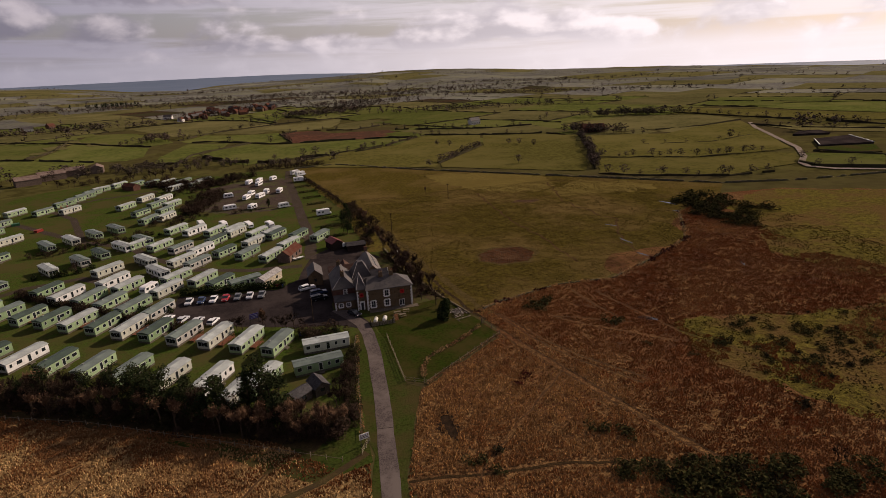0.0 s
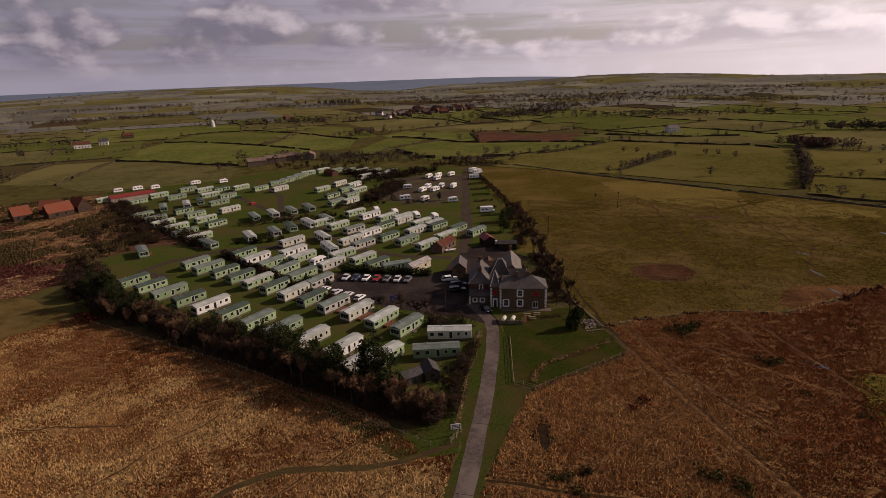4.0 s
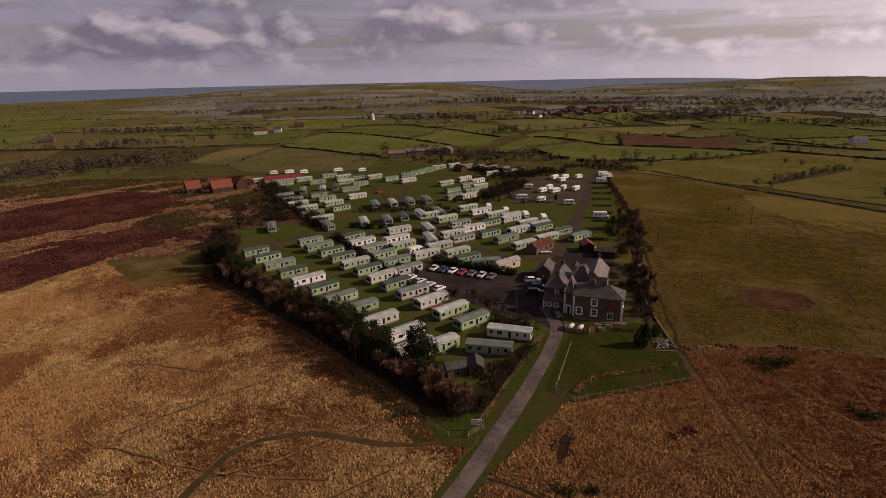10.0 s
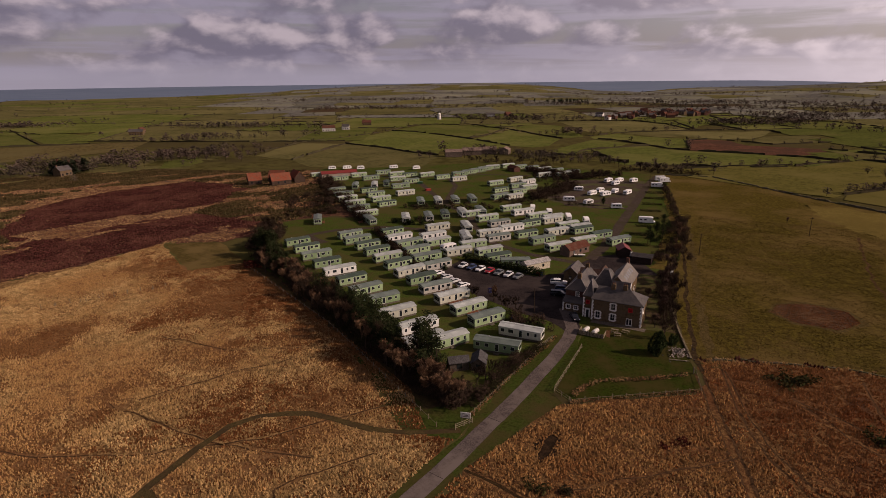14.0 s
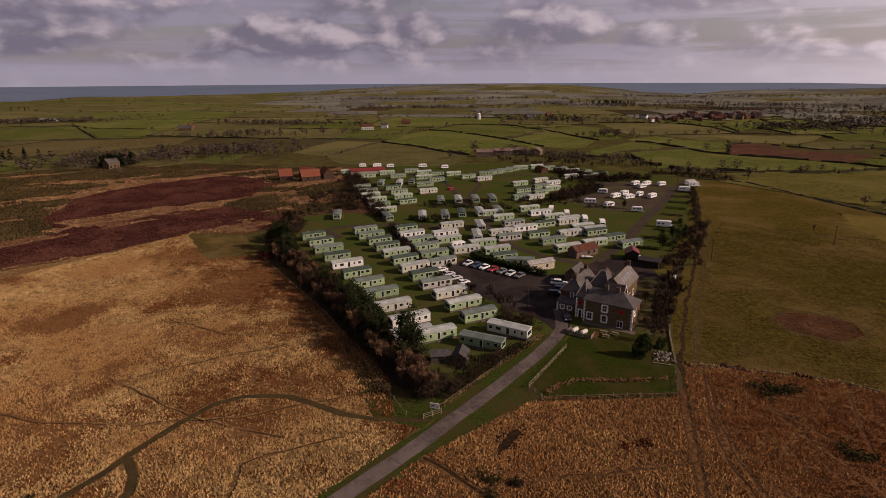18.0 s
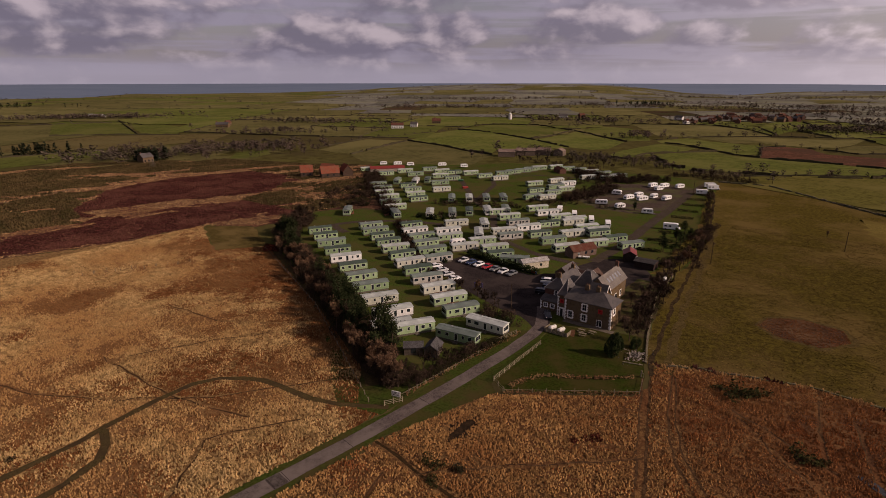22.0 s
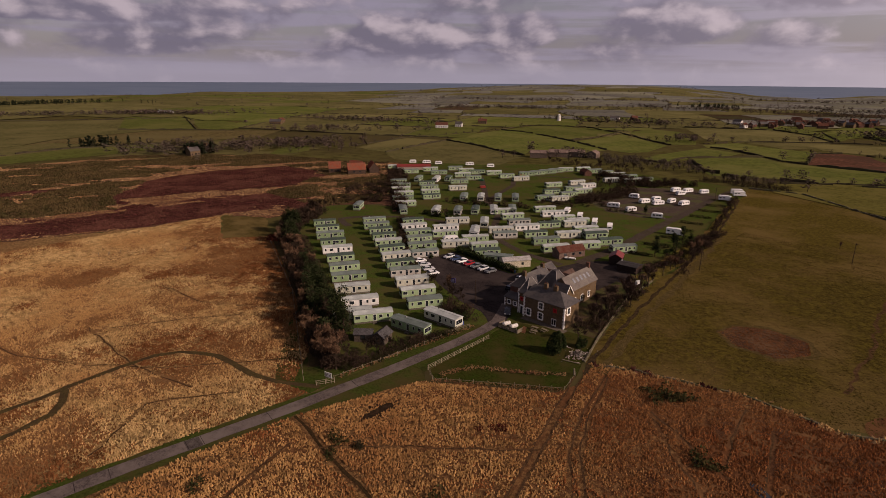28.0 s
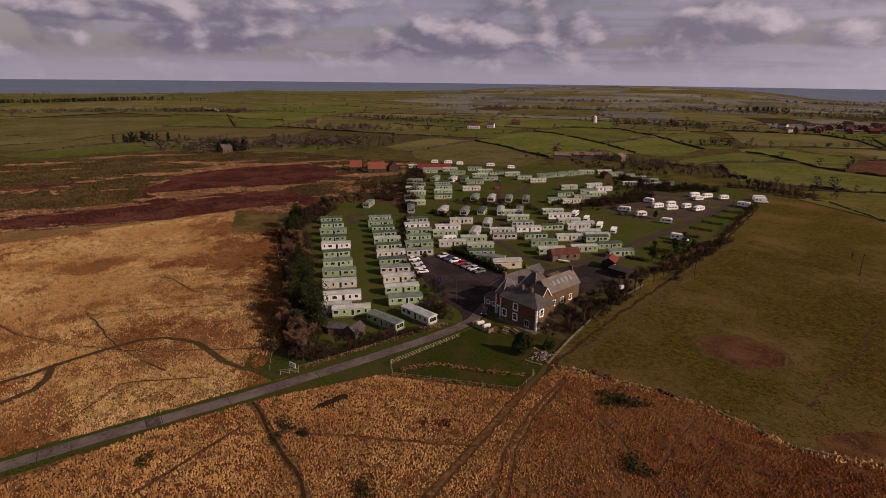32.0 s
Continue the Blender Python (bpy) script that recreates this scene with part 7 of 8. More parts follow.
FIELDS = (
    ([(-302, 206), (-322, 274), (-335, 318), (-318, 322), (-240, 287), (-204, 277), (-186, 220), (-222, 198), (-267, 185)], 1, "olive green pasture behind the site"),
    ([(-352, 216), (-373, 266), (-383, 309), (-339, 322), (-325, 278), (-307, 212), (-326, 209)], 1, "olive pasture beside a pale track"),
    ([(-338, 322), (-366, 407), (-373, 464), (-340, 465), (-284, 438), (-234, 410), (-175, 366), (-180, 337), (-208, 336), (-218, 305), (-208, 283), (-244, 294), (-318, 322)], 0, "green hedged pasture on the rise"),
    ([(-374, 473), (-384, 552), (-362, 576), (-318, 578), (-256, 541), (-244, 438), (-242, 418), (-288, 444)], 0, "bright green hedged pasture"),
    ([(-236, 415), (-236, 466), (-240, 531), (-192, 483), (-150, 445), (-142, 380), (-152, 364), (-177, 370)], 0, "bright green hedged pasture"),
    ([(-243, 548), (-251, 626), (-202, 611), (-148, 517), (-133, 475), (-150, 458), (-179, 483)], 0, "green hedged pasture"),
    ([(-227, 688), (-205, 725), (-127, 731), (-75, 682), (-40, 611), (-50, 597), (-95, 571), (-107, 540), (-144, 535)], 1, "wide olive pasture below the village"),
    ([(-71, 728), (-72, 854), (-40, 886), (-21, 828), (-17, 736), (-34, 667), (-35, 622), (-75, 682)], 0, "bright green field beside the village"),
    ([(-35, 874), (-21, 942), (20, 904), (42, 837), (52, 754), (12, 732), (-11, 784)], 0, "bright green sloping field"),
    ([(-105, 534), (-93, 564), (-38, 596), (-35, 525), (-58, 499), (-85, 523)], 1, "olive strip of pasture"),
    ([(-128, 478), (-109, 524), (-82, 505), (-52, 496), (-32, 496), (-23, 421), (-35, 400), (-60, 423), (-80, 444), (-116, 458)], 0, "green hedged pasture"),
    ([(-94, 360), (-80, 401), (-56, 416), (-37, 394), (3, 388), (34, 388), (63, 380), (86, 371), (85, 362), (43, 321), (7, 302), (-15, 304), (-35, 298), (-54, 287), (-72, 310)], 0, "bright green pasture with a dip"),
    ([(-123, 326), (-127, 369), (-117, 452), (-78, 434), (-79, 407), (-96, 364), (-101, 348), (-107, 323)], 0, "green hedged pasture"),
    ([(-30, 479), (-12, 496), (8, 490), (24, 453), (45, 452), (80, 447), (87, 435), (63, 387), (49, 386), (26, 394), (2, 396), (-19, 396)], 4, "reddish brown bracken field"),
    ([(23, 478), (39, 543), (78, 578), (97, 543), (95, 510), (45, 471)], 1, "olive pasture by the woods"),
    ([(-50, 551), (-36, 581), (23, 600), (49, 630), (39, 556), (26, 512), (7, 507), (-13, 507), (-31, 514)], 1, "olive pasture by the woods"),
    ([(-479, -70), (-492, -46), (-508, -15), (-517, 19), (-507, 66), (-501, 92), (-461, 80), (-451, 49), (-446, 3), (-442, -38), (-454, -54)], 0, "green pasture at the edge of the heath"),
    ([(-963, -27), (-916, 71), (-833, 253), (-744, 252), (-658, 147), (-615, 30), (-570, -13), (-703, -50)], 1, "wide dull pasture beyond the heath"),
    ([(-559, -15), (-609, 29), (-650, 144), (-554, 257), (-499, 197), (-506, 123), (-545, 30)], 5, "brownish rough pasture"),
    ([(-939, 205), (-878, 274), (-763, 232), (-641, 186), (-658, 155), (-692, 115)], 0, "green pasture with a pale shed"),
    ([(-863, 283), (-786, 280), (-694, 272), (-601, 217), (-633, 191), (-719, 221)], 0, "green hedged pasture"),
    ([(-361, 129), (-393, 156), (-389, 185), (-360, 168), (-354, 147)], 0, "small green paddock in the trees"),
    ([(-6, 250), (-16, 280), (15, 309), (65, 328), (101, 377), (148, 350), (128, 291), (75, 226), (69, 210), (45, 223)], 6, "yellow-olive pasture beyond the wall"),
    ([(73, 208), (76, 222), (128, 284), (150, 348), (198, 324), (217, 302), (160, 175), (147, 154), (109, 181)], 6, "yellow-olive pasture beyond the wall"),
    ([(229, 294), (285, 268), (334, 291), (395, 308), (360, 246), (306, 162), (285, 158), (234, 162), (178, 192)], 6, "yellow-olive pasture with thorn trees"),
    ([(176, 188), (231, 158), (282, 154), (291, 144), (263, 117), (208, 108), (167, 130), (150, 144)], 6, "yellow-olive pasture beside the pale lane"),
    ([(85, 436), (170, 397), (219, 396), (230, 321), (201, 332), (160, 351), (106, 384)], 1, "olive strip of pasture"),
    ([(242, 303), (296, 298), (344, 300), (405, 319), (407, 369), (342, 426), (246, 375)], 1, "olive pasture by a farm"),
    ([(294, 142), (331, 117), (294, 88), (264, 106), (268, 119)], 0, "green paddock beside the pale lane"),
    ([(440, 470), (499, 352), (536, 277), (490, 242), (446, 299), (411, 374), (407, 420)], 6, "pale dry field"),
    ([(506, 414), (567, 418), (647, 365), (544, 284), (509, 361)], 0, "green field on the plain"),
    ([(383, 281), (443, 204), (419, 186), (379, 223)], 1, "olive field behind big trees"),
)
HEDGES = (
    ([(-304, 209), (-325, 278), (-337, 323), (-280, 309), (-242, 291), (-206, 280)], 1.5),
    ([(-373, 464), (-340, 465), (-284, 438), (-234, 410), (-177, 370)], 1.5),
    ([(-392, 548), (-362, 576), (-322, 586), (-246, 537), (-195, 490), (-150, 452)], 1.5),
    ([(-245, 423), (-239, 464), (-249, 544)], 1.5),
    ([(-114, 460), (-93, 454), (-56, 421), (-38, 403), (-19, 396), (2, 392), (30, 389), (63, 384), (86, 371)], 1.5),
    ([(-15, 301), (7, 300), (36, 312), (52, 322), (85, 365)], 1.5),
    ([(-121, 322), (-105, 324), (-101, 365), (-56, 421)], 1.5),
    ([(-227, 688), (-127, 731), (-75, 682), (-40, 611)], 1.5),
    ([(-131, 490), (-107, 540), (-38, 596), (49, 638)], 1.5),
    ([(-19, 396), (-30, 479), (-7, 504), (45, 471), (95, 510)], 1.5),
    ([(-71, 728), (-35, 622)], 1.5),
    ([(-35, 874), (6, 728)], 1.5),
    ([(-35, 874), (20, 904), (52, 754)], 1.5),
    ([(-16, 280), (15, 309), (62, 338), (103, 381)], 1.5),
    ([(74, 223), (127, 288)], 1.5),
    ([(103, 381), (158, 347), (201, 332)], 1.5),
    ([(87, 446), (170, 397), (219, 396)], 1.5),
    ([(221, 299), (184, 214), (155, 156)], 1.5),
    ([(401, 417), (411, 374), (438, 292), (462, 220)], 1.5),
    ([(268, 119), (266, 107), (292, 86)], 1.5),
    ([(306, 145), (329, 115)], 1.5),
    ([(380, 278), (390, 244), (436, 200)], 1.5),
    ([(-479, -70), (-492, -46), (-508, -15), (-517, 19), (-507, 66), (-501, 92)], 1.5),
    ([(-24, 692), (14, 694), (37, 726), (61, 759), (87, 816), (107, 850)], 1.5),
    ([(-990, -24), (-929, 74), (-846, 258), (-756, 257)], 1.5),
    ([(-692, 115), (-658, 155), (-593, 214)], 1.5),
    ([(-878, 274), (-763, 232), (-639, 188)], 1.5),
    ([(-365, 218), (-377, 270), (-391, 318), (-379, 360), (-375, 418), (-392, 548)], 1.0),
    ([(179, 194), (234, 162), (287, 160)], 0.6),
    ([(232, 228), (284, 212), (335, 228)], 0.5),
    ([(294, 295), (342, 296), (402, 315)], 0.8),
    ([(150, 143), (166, 128), (207, 106), (235, 104)], 0.9),
    ([(-91, 349), (-66, 306), (-39, 290)], 2.2),
)
# lines of thorn and ash trees: places, spacing, height
TREE_LINES = (
    ([(-365, 218), (-377, 270), (-391, 318), (-379, 360), (-375, 418), (-392, 548)], 14, 3.5),
    ([(-16, 280), (15, 309), (62, 338), (103, 381)], 9, 4.5),
    ([(74, 223), (127, 288)], 4, 5),
    ([(221, 299), (184, 214), (155, 156)], 4, 6),
    ([(179, 194), (234, 162), (287, 160)], 7, 5),
    ([(232, 228), (284, 212), (335, 228)], 14, 4.5),
    ([(150, 143), (166, 128), (207, 106), (235, 104)], 9, 5),
    ([(401, 417), (411, 374), (438, 292), (462, 220)], 10, 6),
    ([(87, 446), (170, 397), (219, 396)], 9, 5),
    ([(103, 381), (158, 347), (201, 332)], 18, 4.5),
    ([(-397, 675), (-339, 678), (-286, 707), (-238, 720)], 7, 8),
    ([(317, 432), (351, 418), (375, 406)], 5, 9),
    ([(-15, 301), (7, 300), (36, 312), (52, 322), (85, 365)], 30, 5),
    ([(-227, 688), (-127, 731), (-75, 682), (-40, 611)], 16, 6),
    ([(-131, 490), (-107, 540), (-38, 596), (49, 638)], 14, 6),
    ([(-479, -70), (-492, -46), (-508, -15), (-517, 19), (-507, 66), (-501, 92)], 40, 4),
    ([(-121, 322), (-105, 324), (-101, 365), (-56, 421)], 22, 4),
    ([(-19, 396), (-30, 479), (-7, 504), (45, 471), (95, 510)], 20, 4),
    ([(268, 119), (266, 107), (292, 86)], 14, 4.5),
    ([(380, 278), (390, 244), (436, 200)], 16, 5),
)
NEAR += [pts for pts, m, label in FIELDS]
hedgerow = Soup()
ftrees = Soup()
conifers = Soup()
rr = random.Random(77)


def far_tree(x, y, h, dark=False):
    """A tree seen from afar: a stem, limbs and a loose crown, finer where it stands nearer."""
    z = height(x, y)
    r = math.hypot(x + 30, y)
    n, leaf = (120, 0.075) if r < 340 else (60, 0.095) if r < 600 else (18, 0.15)
    hedgerow.blade((x, y, z), (x, y, z + h * 0.6), 0.16 if r < 600 else 0.25)
    if r < 600:
        for _ in range(6):
            a = rr.uniform(0, 6.28)
            hedgerow.blade((x, y, z + h * rr.uniform(0.2, 0.45)), (x + math.cos(a) * h * 0.3, y + math.sin(a) * h * 0.3, z + h * rr.uniform(0.6, 0.95)), 0.09)
    soup = conifers if dark else ftrees
    w = h * (0.3 if dark else 0.5)
    for _ in range(n):
        u = rr.uniform(0.1, 0.98) if dark else rr.uniform(0.3, 1.0)
        q = w * 0.5 * ((1.1 - u) if dark else math.sqrt(max(0.05, 1 - (u - 0.62) ** 2 / 0.16)))
        soup.leaf((x + rr.gauss(0, q), y + rr.gauss(0, q), z + h * u), h * leaf * rr.uniform(0.7, 1.4), rr)


def hedge_line(p, q, h, trees):
    d = math.dist(p, q)
    n = max(1, int(d / 7))
    dx, dy = (q[0] - p[0]) / max(d, 1), (q[1] - p[1]) / max(d, 1)
    w = 0.9
    prev = None
    for k in range(n + 1):
        f = k / n
        x = p[0] + (q[0] - p[0]) * f
        y = p[1] + (q[1] - p[1]) * f
        z = height(x, y)
        hh = h * rr.uniform(0.5, 1.35)
        ring = [(x - dy * w, y + dx * w, z - 0.3), (x - dy * w * 0.5, y + dx * w * 0.5, z + hh), (x + dy * w * 0.5, y - dx * w * 0.5, z + hh * rr.uniform(0.8, 1.1)), (x + dy * w, y - dx * w, z - 0.3)]
        i = len(hedgerow.v)
        hedgerow.v += ring
        if prev is not None and rr.random() > 0.06:
            for j in range(3):
                hedgerow.f.append((prev + j, prev + j + 1, i + j + 1, i + j))
        prev = i
        if rr.random() < trees:
            far_tree(x, y, rr.uniform(4.5, 9))


def near_place(x, y):
    return any(inside((x, y), q) for q in NEAR) or (-60 < x + 30 < 60 and y < -100)


def skew(u, v):
    x, y = -30 + u * 0.86 - v * 0.5, u * 0.5 + v * 0.86
    k = 26 + 0.03 * math.hypot(u, v)
    return (x + k * noise.noise((x / 260, y / 260, 1)), y + k * noise.noise((x / 260, y / 260, 6)))


def divide(u0, v0, u1, v1):
    """Fields, split again and again until they are small enough for their place."""
    um, vm = (u0 + u1) / 2, (v0 + v1) / 2
    x, y = skew(um, vm)
    r = math.hypot(x + 30, y)
    am = math.degrees(math.atan2(x + 30, y))
    size = (95 + 0.04 * r) * rr.uniform(0.75, 1.5) * (1.8 if -95 < am < -58 and r < 1300 else 1.0)
    if max(u1 - u0, v1 - v0) > size * 1.25 or min(u1 - u0, v1 - v0) > size:
        f = rr.uniform(0.36, 0.64)
        if u1 - u0 > v1 - v0:
            divide(u0, v0, u0 + (u1 - u0) * f, v1)
            divide(u0 + (u1 - u0) * f, v0, u1, v1)
        else:
            divide(u0, v0, u1, v0 + (v1 - v0) * f)
            divide(u0, v0 + (v1 - v0) * f, u1, v1)
        return
    if r < 190 or r > 3000 or not -98 < am < 66 or near_place(x, y) or height(x, y) < -12:
        return
    if r < 500 and (am > 285 - 360 and am < 12) and -60 < am:
        return
    n = 5
    vs, fs = [], []
    for i in range(n + 1):
        for j in range(n + 1):
            px, py = skew(u0 + (u1 - u0) * i / n, v0 + (v1 - v0) * j / n)
            vs.append((px, py, height(px, py) + 0.02 + 0.0011 * max(0, r - 150)))
    for i in range(n):
        for j in range(n):
            k = i * (n + 1) + j
            cx, cy = (vs[k][0] + vs[k + n + 2][0]) / 2, (vs[k][1] + vs[k + n + 2][1]) / 2
            if not near_place(cx, cy):
                fs.append((k, k + n + 1, k + n + 2, k + 1))
    if not fs:
        return
    me = bpy.data.meshes.new("field")
    me.from_pydata(vs, [], fs)
    me.shade_smooth()
    west = -98 < am < -50
    # far fields outside the west take the haze-greyed upland colour more with distance
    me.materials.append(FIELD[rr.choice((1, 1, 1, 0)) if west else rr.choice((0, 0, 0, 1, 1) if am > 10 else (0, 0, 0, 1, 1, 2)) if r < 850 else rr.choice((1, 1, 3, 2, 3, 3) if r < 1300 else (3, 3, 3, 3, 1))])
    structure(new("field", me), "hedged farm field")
    for line in ([(u0, v0), (u1, v0)], [(u0, v0), (u0, v1)]):
        if rr.random() < (0.5 if west else 0.85 if r < 900 else 0.42):
            (a, b), (c, d) = line
            pts = [skew(a + (c - a) * k / 4, b + (d - b) * k / 4) for k in range(5)]
            for p, q in zip(pts, pts[1:]):
                if not near_place(*p) and not near_place(*q):
                    hedge_line(p, q, 1.3 if r < 600 else 1.5 if r < 1200 else 1.6, 0.04 if r < 500 else 0.08)


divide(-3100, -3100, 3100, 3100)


for k, (pts, m, label) in enumerate(FIELDS):
    patch("field", pts, 0.06 + 0.012 * k, FIELD[m], label, step=9, wander=0.7, seed=k)
for pts, h in HEDGES:
    for p, q in zip(pts, pts[1:]):
        hedge_line(p, q, h, 0.03)
for pts, gap, h in TREE_LINES:
    for p, q in zip(pts, pts[1:]):
        for k in range(int(math.dist(p, q) / gap)):
            f = (k + rr.random()) * gap / math.dist(p, q)
            far_tree(p[0] + (q[0] - p[0]) * f + rr.gauss(0, 0.8), p[1] + (q[1] - p[1]) * f + rr.gauss(0, 0.8), h * rr.uniform(0.6, 1.2))


# woods: loose crowds of crowns
def wood(x, y, a, b, n, turn=0.0, h=(5, 9), dark=False):
    for _ in range(n):
        u, v = rr.gauss(0, a / 2), rr.gauss(0, b / 2)
        far_tree(x + u * math.cos(turn) - v * math.sin(turn), y + u * math.sin(turn) + v * math.cos(turn), rr.uniform(*h), dark)


for x, y, a, b, n, t_ in ((-424, 88, 56, 44, 100, 1.4), (-408, 160, 70, 44, 90, 1.3), (-380, 190, 50, 26, 34, 0.9), (-960, 268, 130, 22, 170, 0.75), (-1040, 100, 330, 24, 240, 1.2), (-600, 430, 120, 24, 130, 0.4), (-500, 300, 90, 24, 50, 0.9), (-185, 285, 40, 20, 12, 0.6), (-150, 500, 40, 14, 22, 0.9), (20, 705, 70, 26, 120, 0.1), (70, 780, 80, 34, 130, 0.6), (100, 900, 120, 60, 150, 0.3), (-300, 690, 130, 16, 100, 0.2), (-120, 860, 90, 14, 60, 0.3), (230, 640, 160, 22, 110, -0.2), (240, 310, 30, 10, 50, -0.9), (346, 418, 70, 12, 70, -0.3), (120, 1100, 420, 60, 300, -0.1), (-300, 1200, 300, 40, 200, 0.2), (-700, 900, 300, 30, 180, 0.6), (450, 900, 300, 36, 180, -0.5), (0, 1500, 500, 70, 300, 0.0), (-900, 1300, 400, 40, 200, 0.6), (330, 1250, 500, 90, 300, -0.2), (-240, 1900, 600, 60, 240, 0.1), (700, 1500, 500, 50, 220, -0.4)):
    wood(x, y, a, b, n, t_)
for x, y, a, b, n, t_ in ((-125, 310, 52, 22, 70, 0.1), (-25, 276, 20, 6, 22, 0.0), (-90, 290, 60, 14, 40, 0.0)):
    wood(x, y, a, b, n, t_, (2.5, 5.5))
for x, y, a, b, n, t_ in ((-401, 84, 13, 7, 34, 1.2), (-1470, 165, 210, 44, 260, 1.1), (-385, 1279, 70, 14, 60, 0.1), (-514, 45, 26, 4, 24, 1.3)):
    wood(x, y, a, b, n, t_, (7, 11), True)
for x, y, h in ((-215, 302, 10), (-252, 556, 12), (8, 266, 8), (66, 215, 5), (122, 197, 6), (149, 282, 5), (156, 277, 5), (163, 265, 5), (96, 308, 5), (104, 299, 5), (383, 230, 13), (389, 225, 14), (396, 211, 11), (-12, 303, 7), (-3, 303, 8), (275, 124, 6), (171, 180, 6), (178, 192, 5)):
    far_tree(x, y, h)
tagged(hedgerow.make("hedgerows", mat("far hedgerow", (0.055, 0.043, 0.028), second=(0.038, 0.034, 0.02), scale=0.1, third=(0.06, 0.054, 0.028), big=0.01)), "dark winter hedgerows between the fields", "hedgerow", kind="stuff")
tagged(conifers.make("conifers", mat("dark conifer needles", (0.02, 0.026, 0.014), second=(0.026, 0.03, 0.016), scale=0.1, island=0.4)), "dark conifer plantations among the fields", "woods", kind="stuff")
tagged(ftrees.make("woods", mat("far bare woods", (0.11, 0.078, 0.062), second=(0.08, 0.06, 0.048), scale=0.05, third=(0.07, 0.058, 0.042), big=0.01, island=0.35)), "brown winter woods and hedgerow trees", "woods", kind="stuff")

# far lane
ribbon("road", [(390, 290), (368, 261), (356, 240), (330, 196), (309, 160), (285, 132), (266, 116), (261, 106), (267, 95), (287, 82), (330, 56)], 3.6, 0.6, mat("pale worn lane", (0.30, 0.25, 0.21), second=(0.22, 0.18, 0.15), scale=0.8, third=(0.2, 0.16, 0.12), big=0.1), "pale lane between far fields", ragged=0.2)


# ---- far buildings ----
def cottage(x, y, deg, ln, wall, roof, label, chim=True, name="house", h=4.6):
    ob = thing(name, label, "house", "far houses", pose(x, y, height(x, y), 0, 0, deg))
    gabled_walls("wall", -ln / 2, ln / 2, -3.4, 3.4, h, h + 2.8, "x", ob, wall)
    gable_roof("roof", -ln / 2, ln / 2, -3.4, 3.4, h, h + 2.8, "x", ob, roof)
    for side in (-1, 1):
        for k in range(int(ln / 3)):
            wx = -ln / 2 + 1.6 + 3 * k
            part("window", boxbm(wx - 0.5, side * 3.4 - 0.05, 1.2, wx + 0.5, side * 3.4 + 0.05, 2.5), glass_mat(), ob)
    if chim:
        part("chimney", boxbm(-ln / 2 + 0.2, -0.4, h + 1.8, -ln / 2 + 1.0, 0.4, h + 4.0), brick_m, ob)
    return ob


render_m = mat("white house render", (0.75, 0.72, 0.68), scale=1)
cottage(-446, 430, 40, 16, render_m, tile_m, "white rendered house with a red roof")
cottage(-441, 458, 30, 9, render_m, slate_m, "small white house with a grey roof")
cottage(-455, 525, 35, 12, stone_m, tile_m, "stone farmhouse with a red roof")
cottage(-470, 540, 120, 10, stone_m, tile_m, "stone farm building with a red roof")
cottage(-356, 735, 20, 14, render_m, slate_m, "white house standing beside trees")
cottage(-340, 770, 60, 10, brick_m, tile_m, "brick house beside trees")
cottage(-990, 288, 20, 34, render_m, mat("pale sheet roof", (0.6, 0.6, 0.58), scale=0.5), "long pale metal farm shed", False, "farm_shed", 3.0)
cottage(-420, 95, 30, 14, stone_m, tile_m, "farmhouse with an orange roof among trees")
cottage(-395, 78, 100, 9, stone_m, slate_m, "pale cottage among trees")
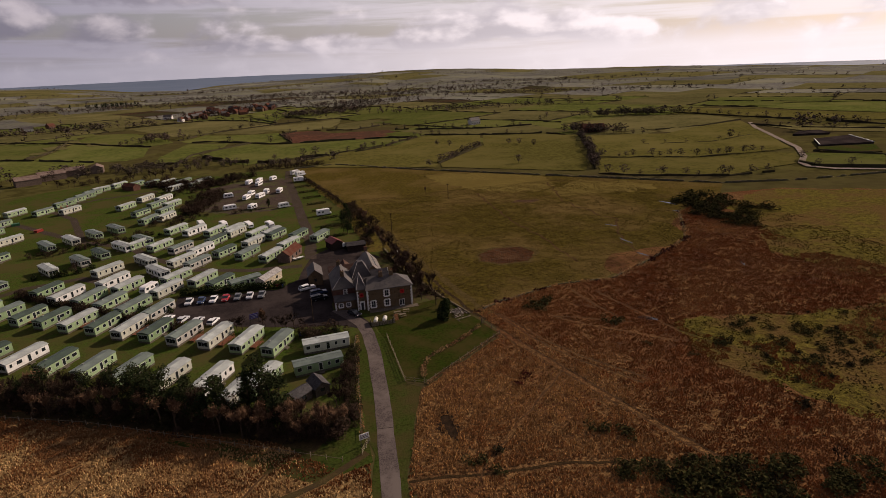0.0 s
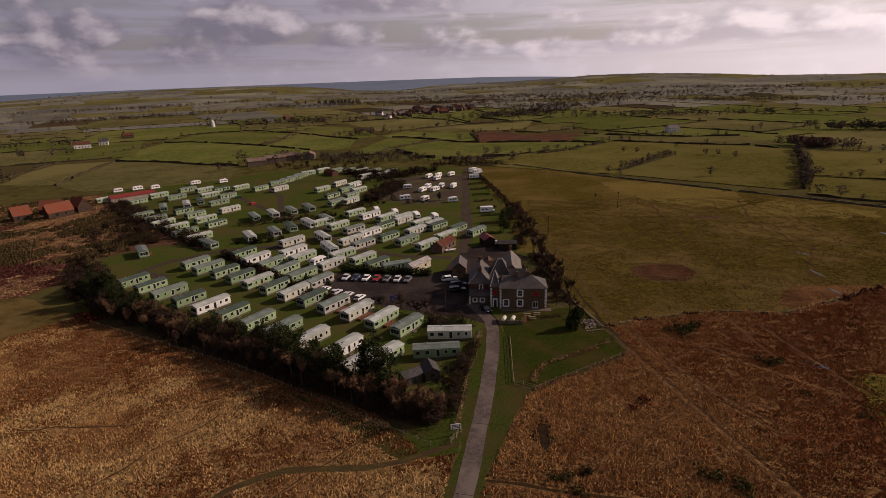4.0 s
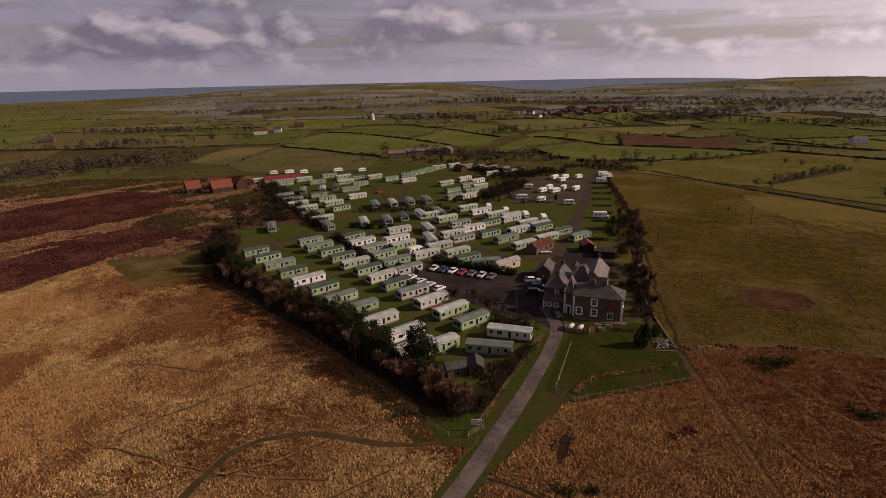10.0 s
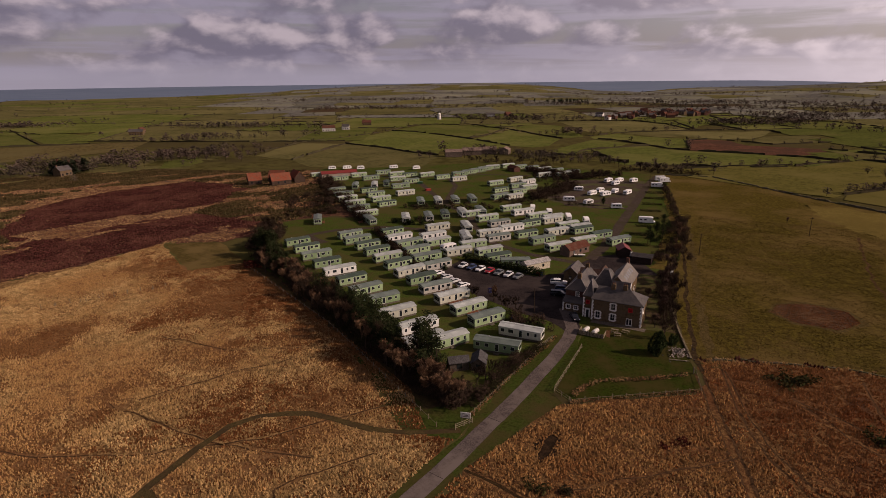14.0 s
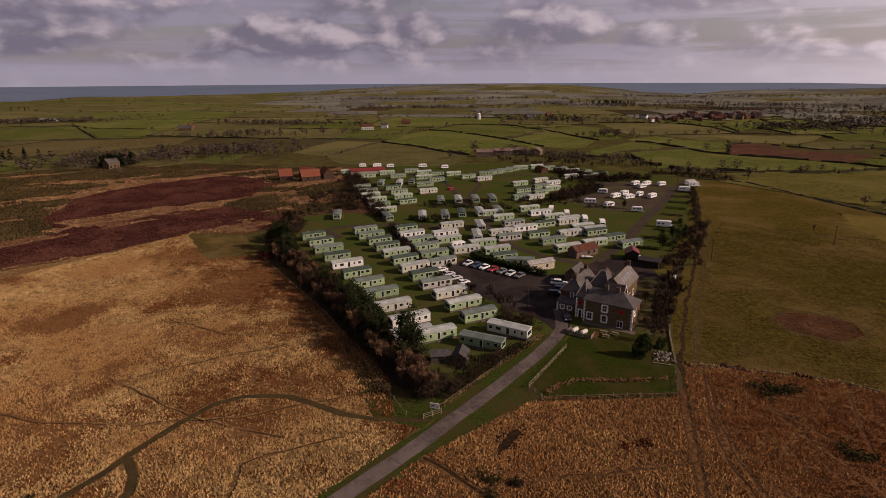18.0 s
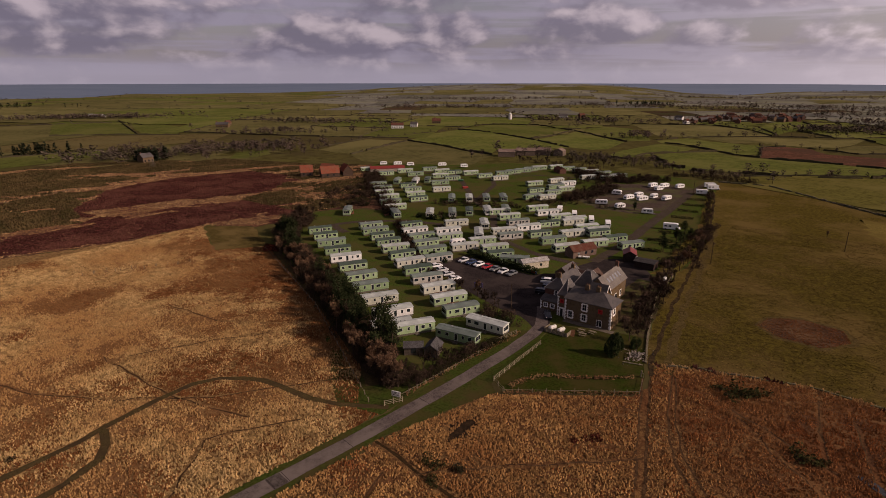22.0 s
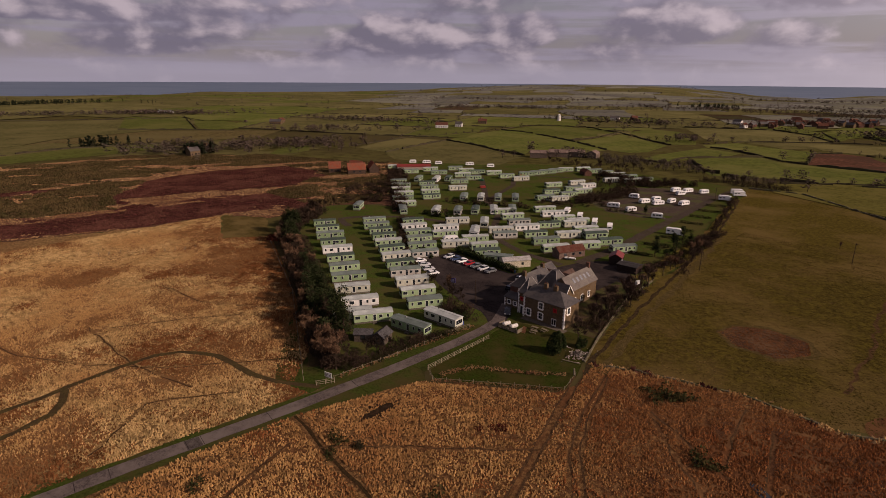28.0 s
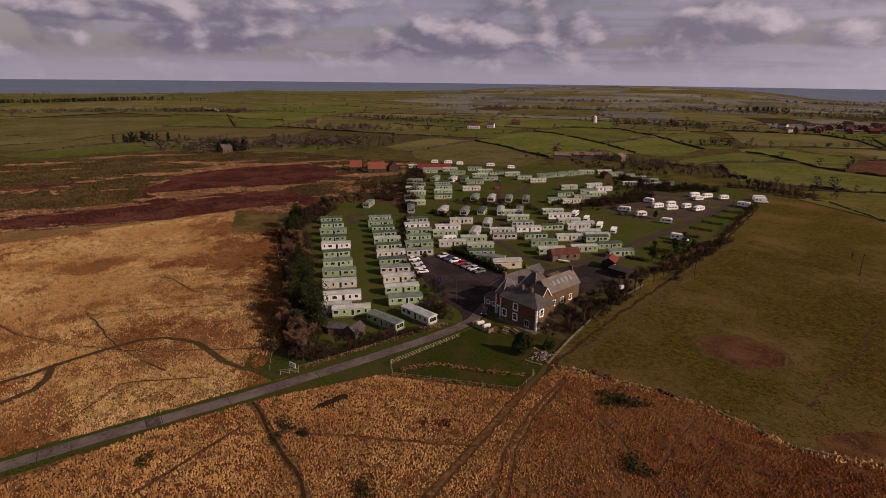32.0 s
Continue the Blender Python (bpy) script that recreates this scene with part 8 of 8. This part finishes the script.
cottage(-640, 300, 40, 16, stone_m, slate_m, "low grey stone farm buildings")
cottage(-660, 320, 130, 16, stone_m, tile_m, "stone farm buildings with a red roof")
cottage(172, 440, 20, 12, render_m, slate_m, "pale farmhouse by a hedge")
cottage(241, 312, -5, 20, brick_m, tile_m, "long red brick farm building")
for k in range(46):
    f = k / 45
    x = -165 + 105 * f + rr.gauss(0, 17)
    y = 780 + 170 * f + rr.gauss(0, 34)
    cottage(x, y, rr.uniform(0, 180), rr.uniform(8, 13), rr.choice((brick_m, render_m, stone_m, brick_m)), rr.choice((tile_m, tile_m, slate_m)), rr.choice(("village house with a red roof", "village house with tiled roof and chimney")), rr.random() < 0.5)
TOWER = thing("tower", "white round tower mill on the far ridge", "tower", m=pose(-413, 662, height(-413, 662)))
bm = bmesh.new()
tube(bm, (0, 0, -1), (0, 0, 9), 3.4, 2.3, 16)
part("body", bm, render_m, TOWER)
bm = bmesh.new()
tube(bm, (0, 0, 9), (0, 0, 11), 2.4, 0.4, 16)
part("cap", bm, white_m, TOWER)

# covered reservoir beside the pale lane
tank = thing("reservoir", "flat dark covered reservoir with grassed banks", "reservoir")
for pts, z, m in (([(351, 205), (370, 217), (386, 214), (379, 198)], 1.5, yard_m), ([(342, 178), (376, 180), (359, 147), (322, 155)], 1.8, yard_m), ([(319, 154), (357, 145), (335, 122), (306, 140)], 0.9, verge_m)):
    n = len(pts)
    vs = [(x, y, 0.0) for x, y in pts] + [(x, y, z) for x, y in pts]
    bm = mesh_from(vs, [tuple(range(n, 2 * n)), tuple(range(n))[::-1]] + [(i, (i + 1) % n, n + (i + 1) % n, n + i) for i in range(n)])
    bmesh.ops.recalc_face_normals(bm, faces=bm.faces)
    part("bank" if m is verge_m else "roof_slab", bm, m, tank)
for (ax, ay), (cx, cy) in (((342, 178), (322, 155)), ((376, 180), (359, 147))):
    rail = bmesh.new()
    tube(rail, (ax, ay, 2.0), (cx, cy, 2.0), 0.3, 0.3, 4)
    part("parapet", rail, white_m, tank)
